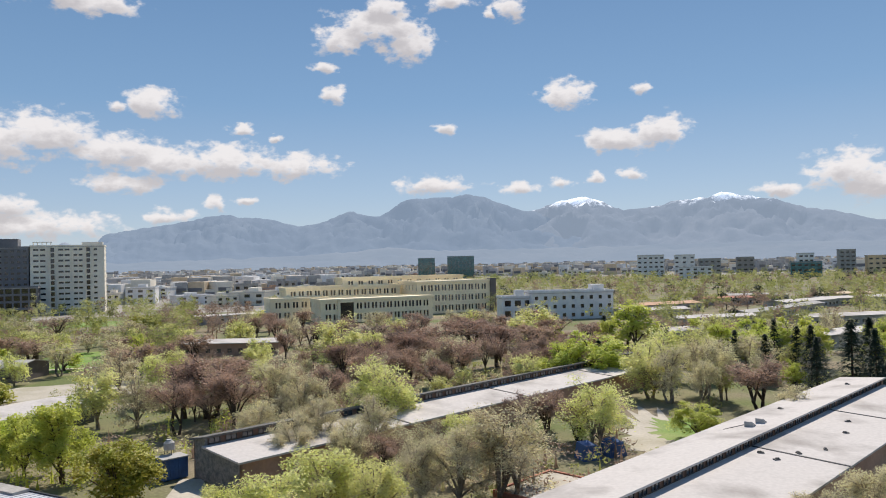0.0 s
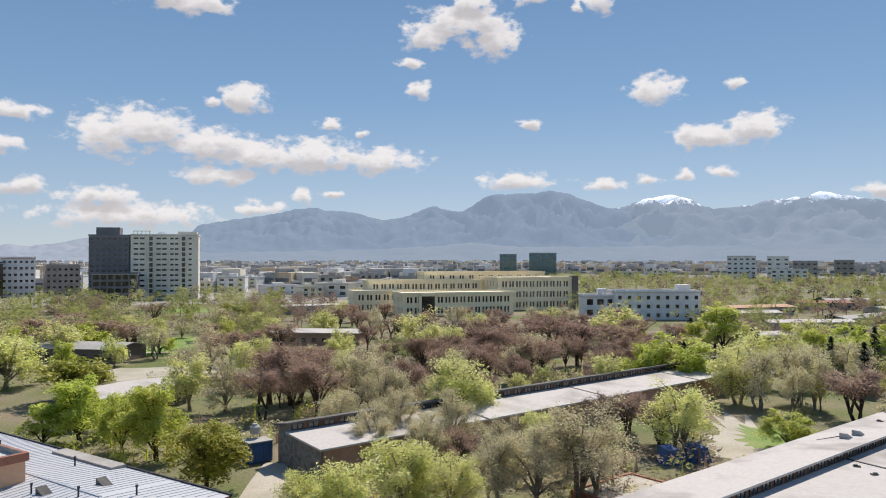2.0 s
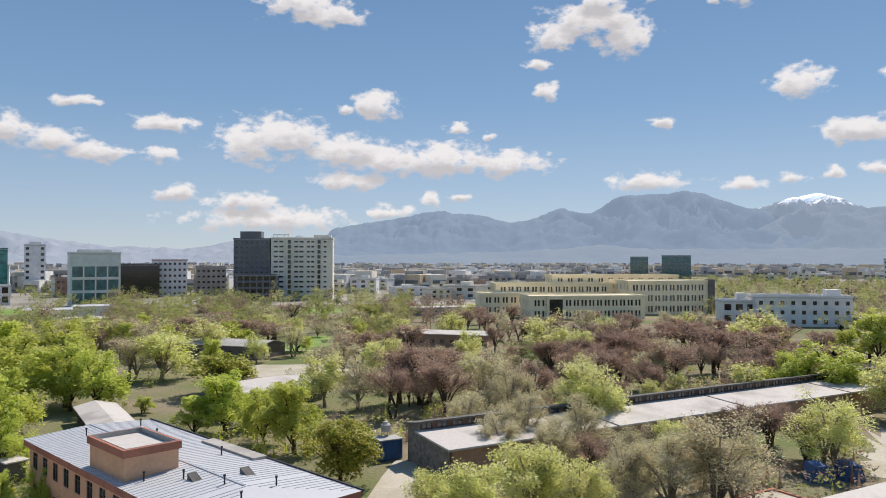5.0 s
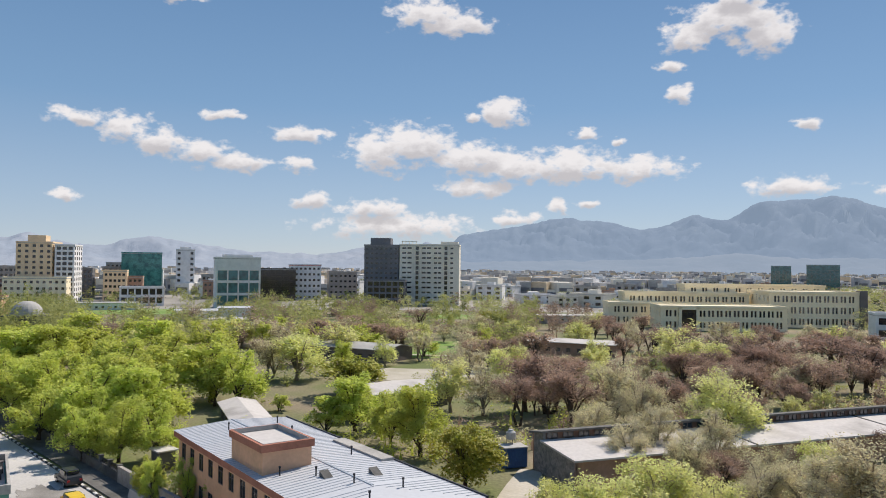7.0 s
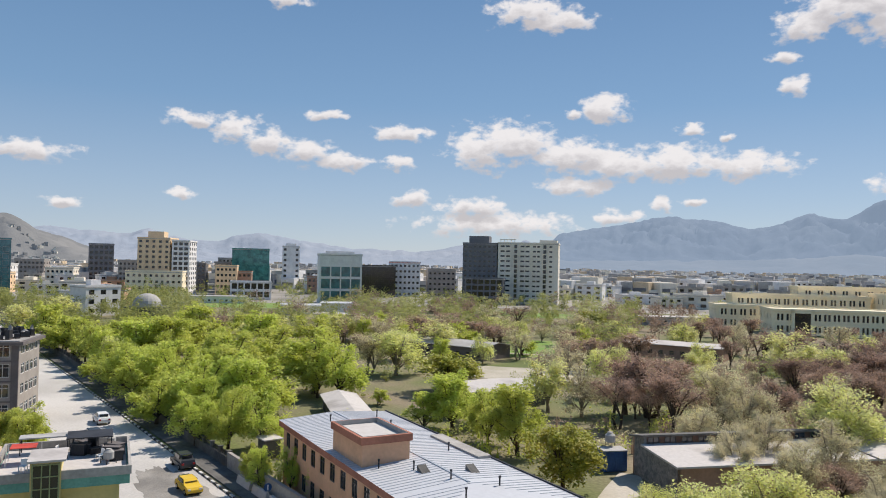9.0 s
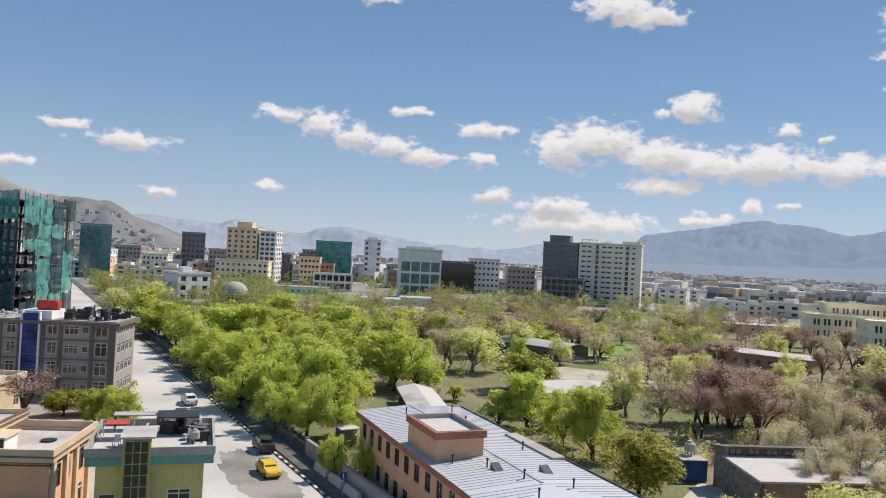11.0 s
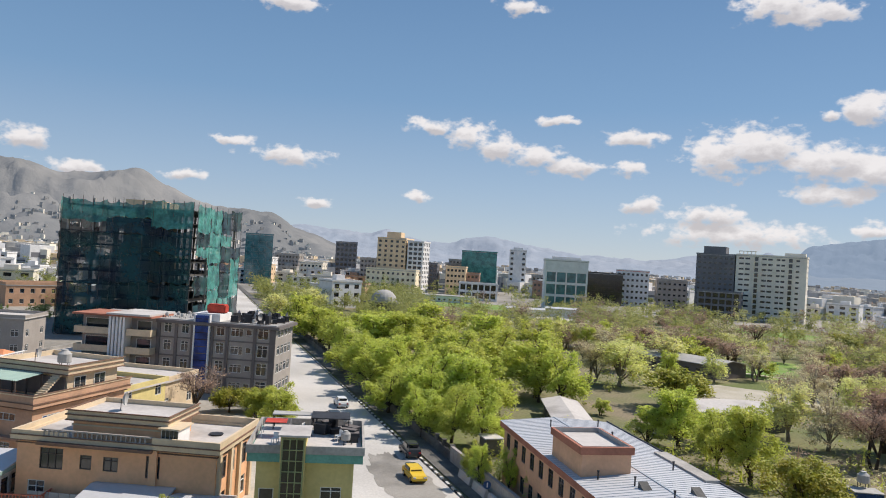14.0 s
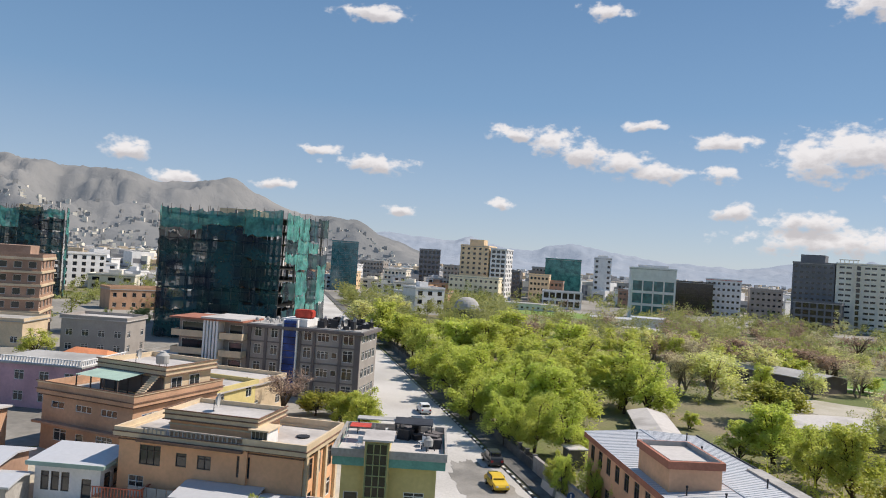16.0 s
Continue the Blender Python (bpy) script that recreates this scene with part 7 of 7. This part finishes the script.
ministry()
th_w = tower("white_hall", "long white three-storey building with square windows", (36, 306), (0.99, 0.12), 34, 14, 10.6, "white", "plain", 9, 3, (1.4, 1.5), 4, "roof_w", (26, 3, 5, 5, 3.2), "building")
tower("white_hall_wing", "low white wing with wide dark openings", (24, 310), (0.99, 0.12), 13, 12, 8.6, "white", "black", 3, 2, (2.6, 2.4), 3, "roof_w", (6, 2, 3.5, 3.5, 3.5), "building")


def shrine():
    th = thing("domed_shrine", "small shrine with a pale grey dome", "shrine", -262, 188, 40)
    part("base", boxes((-7, -7, 0, 7, 7, 5)), M["concrete_d"], th)
    bm = bmesh.new()
    rings = [[bm.verts.new((5.6 * math.cos(e) * math.cos(a * math.pi / 10), 5.6 * math.cos(e) * math.sin(a * math.pi / 10), 5 + 5.2 * math.sin(e))) for a in range(20)] for e in [k * math.pi / 2 / 7 for k in range(7)]]
    for a, b in zip(rings, rings[1:]):
        for k in range(20):
            bm.faces.new((a[k], a[(k + 1) % 20], b[(k + 1) % 20], b[k]))
    bm.faces.new(rings[-1])
    part("dome", bm, M["roof_g"], th)
    bm = bmesh.new()
    tube(bm, (0, 0, 10), (0, 0, 12), 0.12, 0.03)
    part("finial", bm, M["dark"], th)
    for x, y, yaw, w, d, z, rf in ((-245, 245, 45, 26, 14, 4.0, "metal"), (-205, 222, 40, 20, 9, 3.2, "roof_w"), (-222, 246, 42, 14, 9, 6.0, "metal"), (-345, 262, 44, 40, 6, 3.6, "roof_g"), (-375, 225, 50, 40, 7, 4, "roof_w")):
        shed_roofed("modern_hall", "low modern hall with pale metal roof by the field", x, y, yaw, w, d, z, 0.5, M["white"], M[rf], "hall", "low halls by the field")


shrine()


# ---- the plain full of houses ----
def city():
    rnd = random.Random(9)
    models = []
    for i, (wl, rf, st) in enumerate((("white", "roof_w", 2), ("tower_p", "roof_g", 2), ("concrete", "roof_g", 3), ("white", "roof_w", 3), ("tower_p", "roof_w", 2), ("salmon", "roof_g", 2), ("white", "roof_g", 3), ("white", "roof_g", 4))):
        models.append((wl, rf, st))
    made = {}

    def house(x, y, k, s, yaw):
        wl, rf, st = models[k]
        m = pose(x, y, 0, 0, 0, yaw) @ Matrix.Diagonal((s, s, rnd.uniform(0.85, 1.2), 1))
        if k in made:
            first = made[k].scale
            return copy_thing(made[k], m @ Matrix.Diagonal((1 / first.x, 1 / first.y, 1 / first.z, 1)))
        th = thing("city_house", "flat-roofed city house on the plain", "house", 0, 0, 0, "city houses")
        w, d, h = 14, 11, st * 3.2
        walls(th, w, d, 0, h, M[wl], {"front": grid(w, st, 0, 3.2, 2.2, 1.6, 3, "plain", 0.9, 1.2)}, (-w / 2, -d / 2), split=False, deep=0.25)
        roof_slab(th, w, d, h, M[rf], 0.2, 0.3, 0.6, M[wl], (-w / 2, -d / 2))
        part("roof_house", boxes((-2, 0, h + 0.3, 2, 3.5, h + 2.6)), M[wl], th)
        th.matrix_basis = m
        made[k] = th

    n = 0
    for az0, az1, r0, r1, cnt in ((-34, -5, 480, 900, 70), (-34, 38, 900, 1200, 20), (-66, -30, 560, 800, 30), (-92, -56, 340, 620, 30)):
        spots = []
        tries = 0
        while len(spots) < cnt and tries < 4000:
            tries += 1
            az, r = rnd.uniform(az0, az1), math.sqrt(rnd.uniform(r0 * r0, r1 * r1))
            d = way(az, 0) * r
            gap = 15 + r * 0.004
            if all((d.x - a) ** 2 + (d.y - b) ** 2 > gap * gap for a, b in spots) and not any(abs(az - q) < 4 and r < 620 for q in (-28,)):
                spots.append((d.x, d.y))
                house(d.x, d.y, rnd.randrange(8), rnd.uniform(0.9, 1.7), -az + rnd.choice((-25, -10, 15, 30)))
    # roofs too far and too many to count
    v, f, mi = [], [], []
    for k in range(9000):
        az = rnd.uniform(-95, 42)
        r = 640 + 1900 * rnd.random() ** 1.5
        hill = 0.0
        if az < -60:
            r = rnd.uniform(700, 1800)
            if r > 1300:
                hill = max(0.0, height_at(az, (r - 1300) / 1000, 1300, 2300, NEAR_HILL, 17.0, 0.6))
        if az > -8 and r < 1100:
            continue
        c = way(az, 0) * r
        w, d, h = rnd.uniform(4, 9), rnd.uniform(4, 8), rnd.choice((4, 5, 6, 7, 9, 12, 15))
        if hill > 2:
            w, d, h = w * 0.5, d * 0.5, h * 0.45
        a = radians(-az) + rnd.uniform(-0.5, 0.5)
        ux, uy = Vector((math.cos(a), math.sin(a), 0)), Vector((-math.sin(a), math.cos(a), 0))
        i = len(v)
        for z in (hill - 4, hill + h):
            for p, q in ((-w, -d), (w, -d), (w, d), (-w, d)):
                t = c + ux * p + uy * q
                v.append((t.x, t.y, z))
        f += [(i + 4, i + 5, i + 6, i + 7), (i, i + 1, i + 5, i + 4), (i + 1, i + 2, i + 6, i + 5), (i + 3, i, i + 4, i + 7), (i + 2, i + 3, i + 7, i + 6)]
        c2 = rnd.randrange(5) if hill < 2 else rnd.choice((1, 4, 4, 4))
        mi += [c2] * 5
        # dark window band on the near side
        if hill > 2:
            continue
        j = len(v)
        for z0 in (0.35, 0.62):
            for p in (-0.8, 0.8):
                t = c + ux * p * w - uy * (d + 0.12)
                v.append((t.x, t.y, hill + h * z0))
        f.append((j, j + 1, j + 3, j + 2))
        mi.append(5)
    me = bpy.data.meshes.new("far_city")
    me.from_pydata(v, [], f)
    for k in ("white", "tower_p", "roof_w", "buff", "roof_g", "tower_d"):
        me.materials.append(M[k])
    me.polygons.foreach_set("material_index", mi)
    tagged(new("far_city", me), "dense pale flat-roofed houses far over the plain and hillside", "houses", "", "stuff")


city()
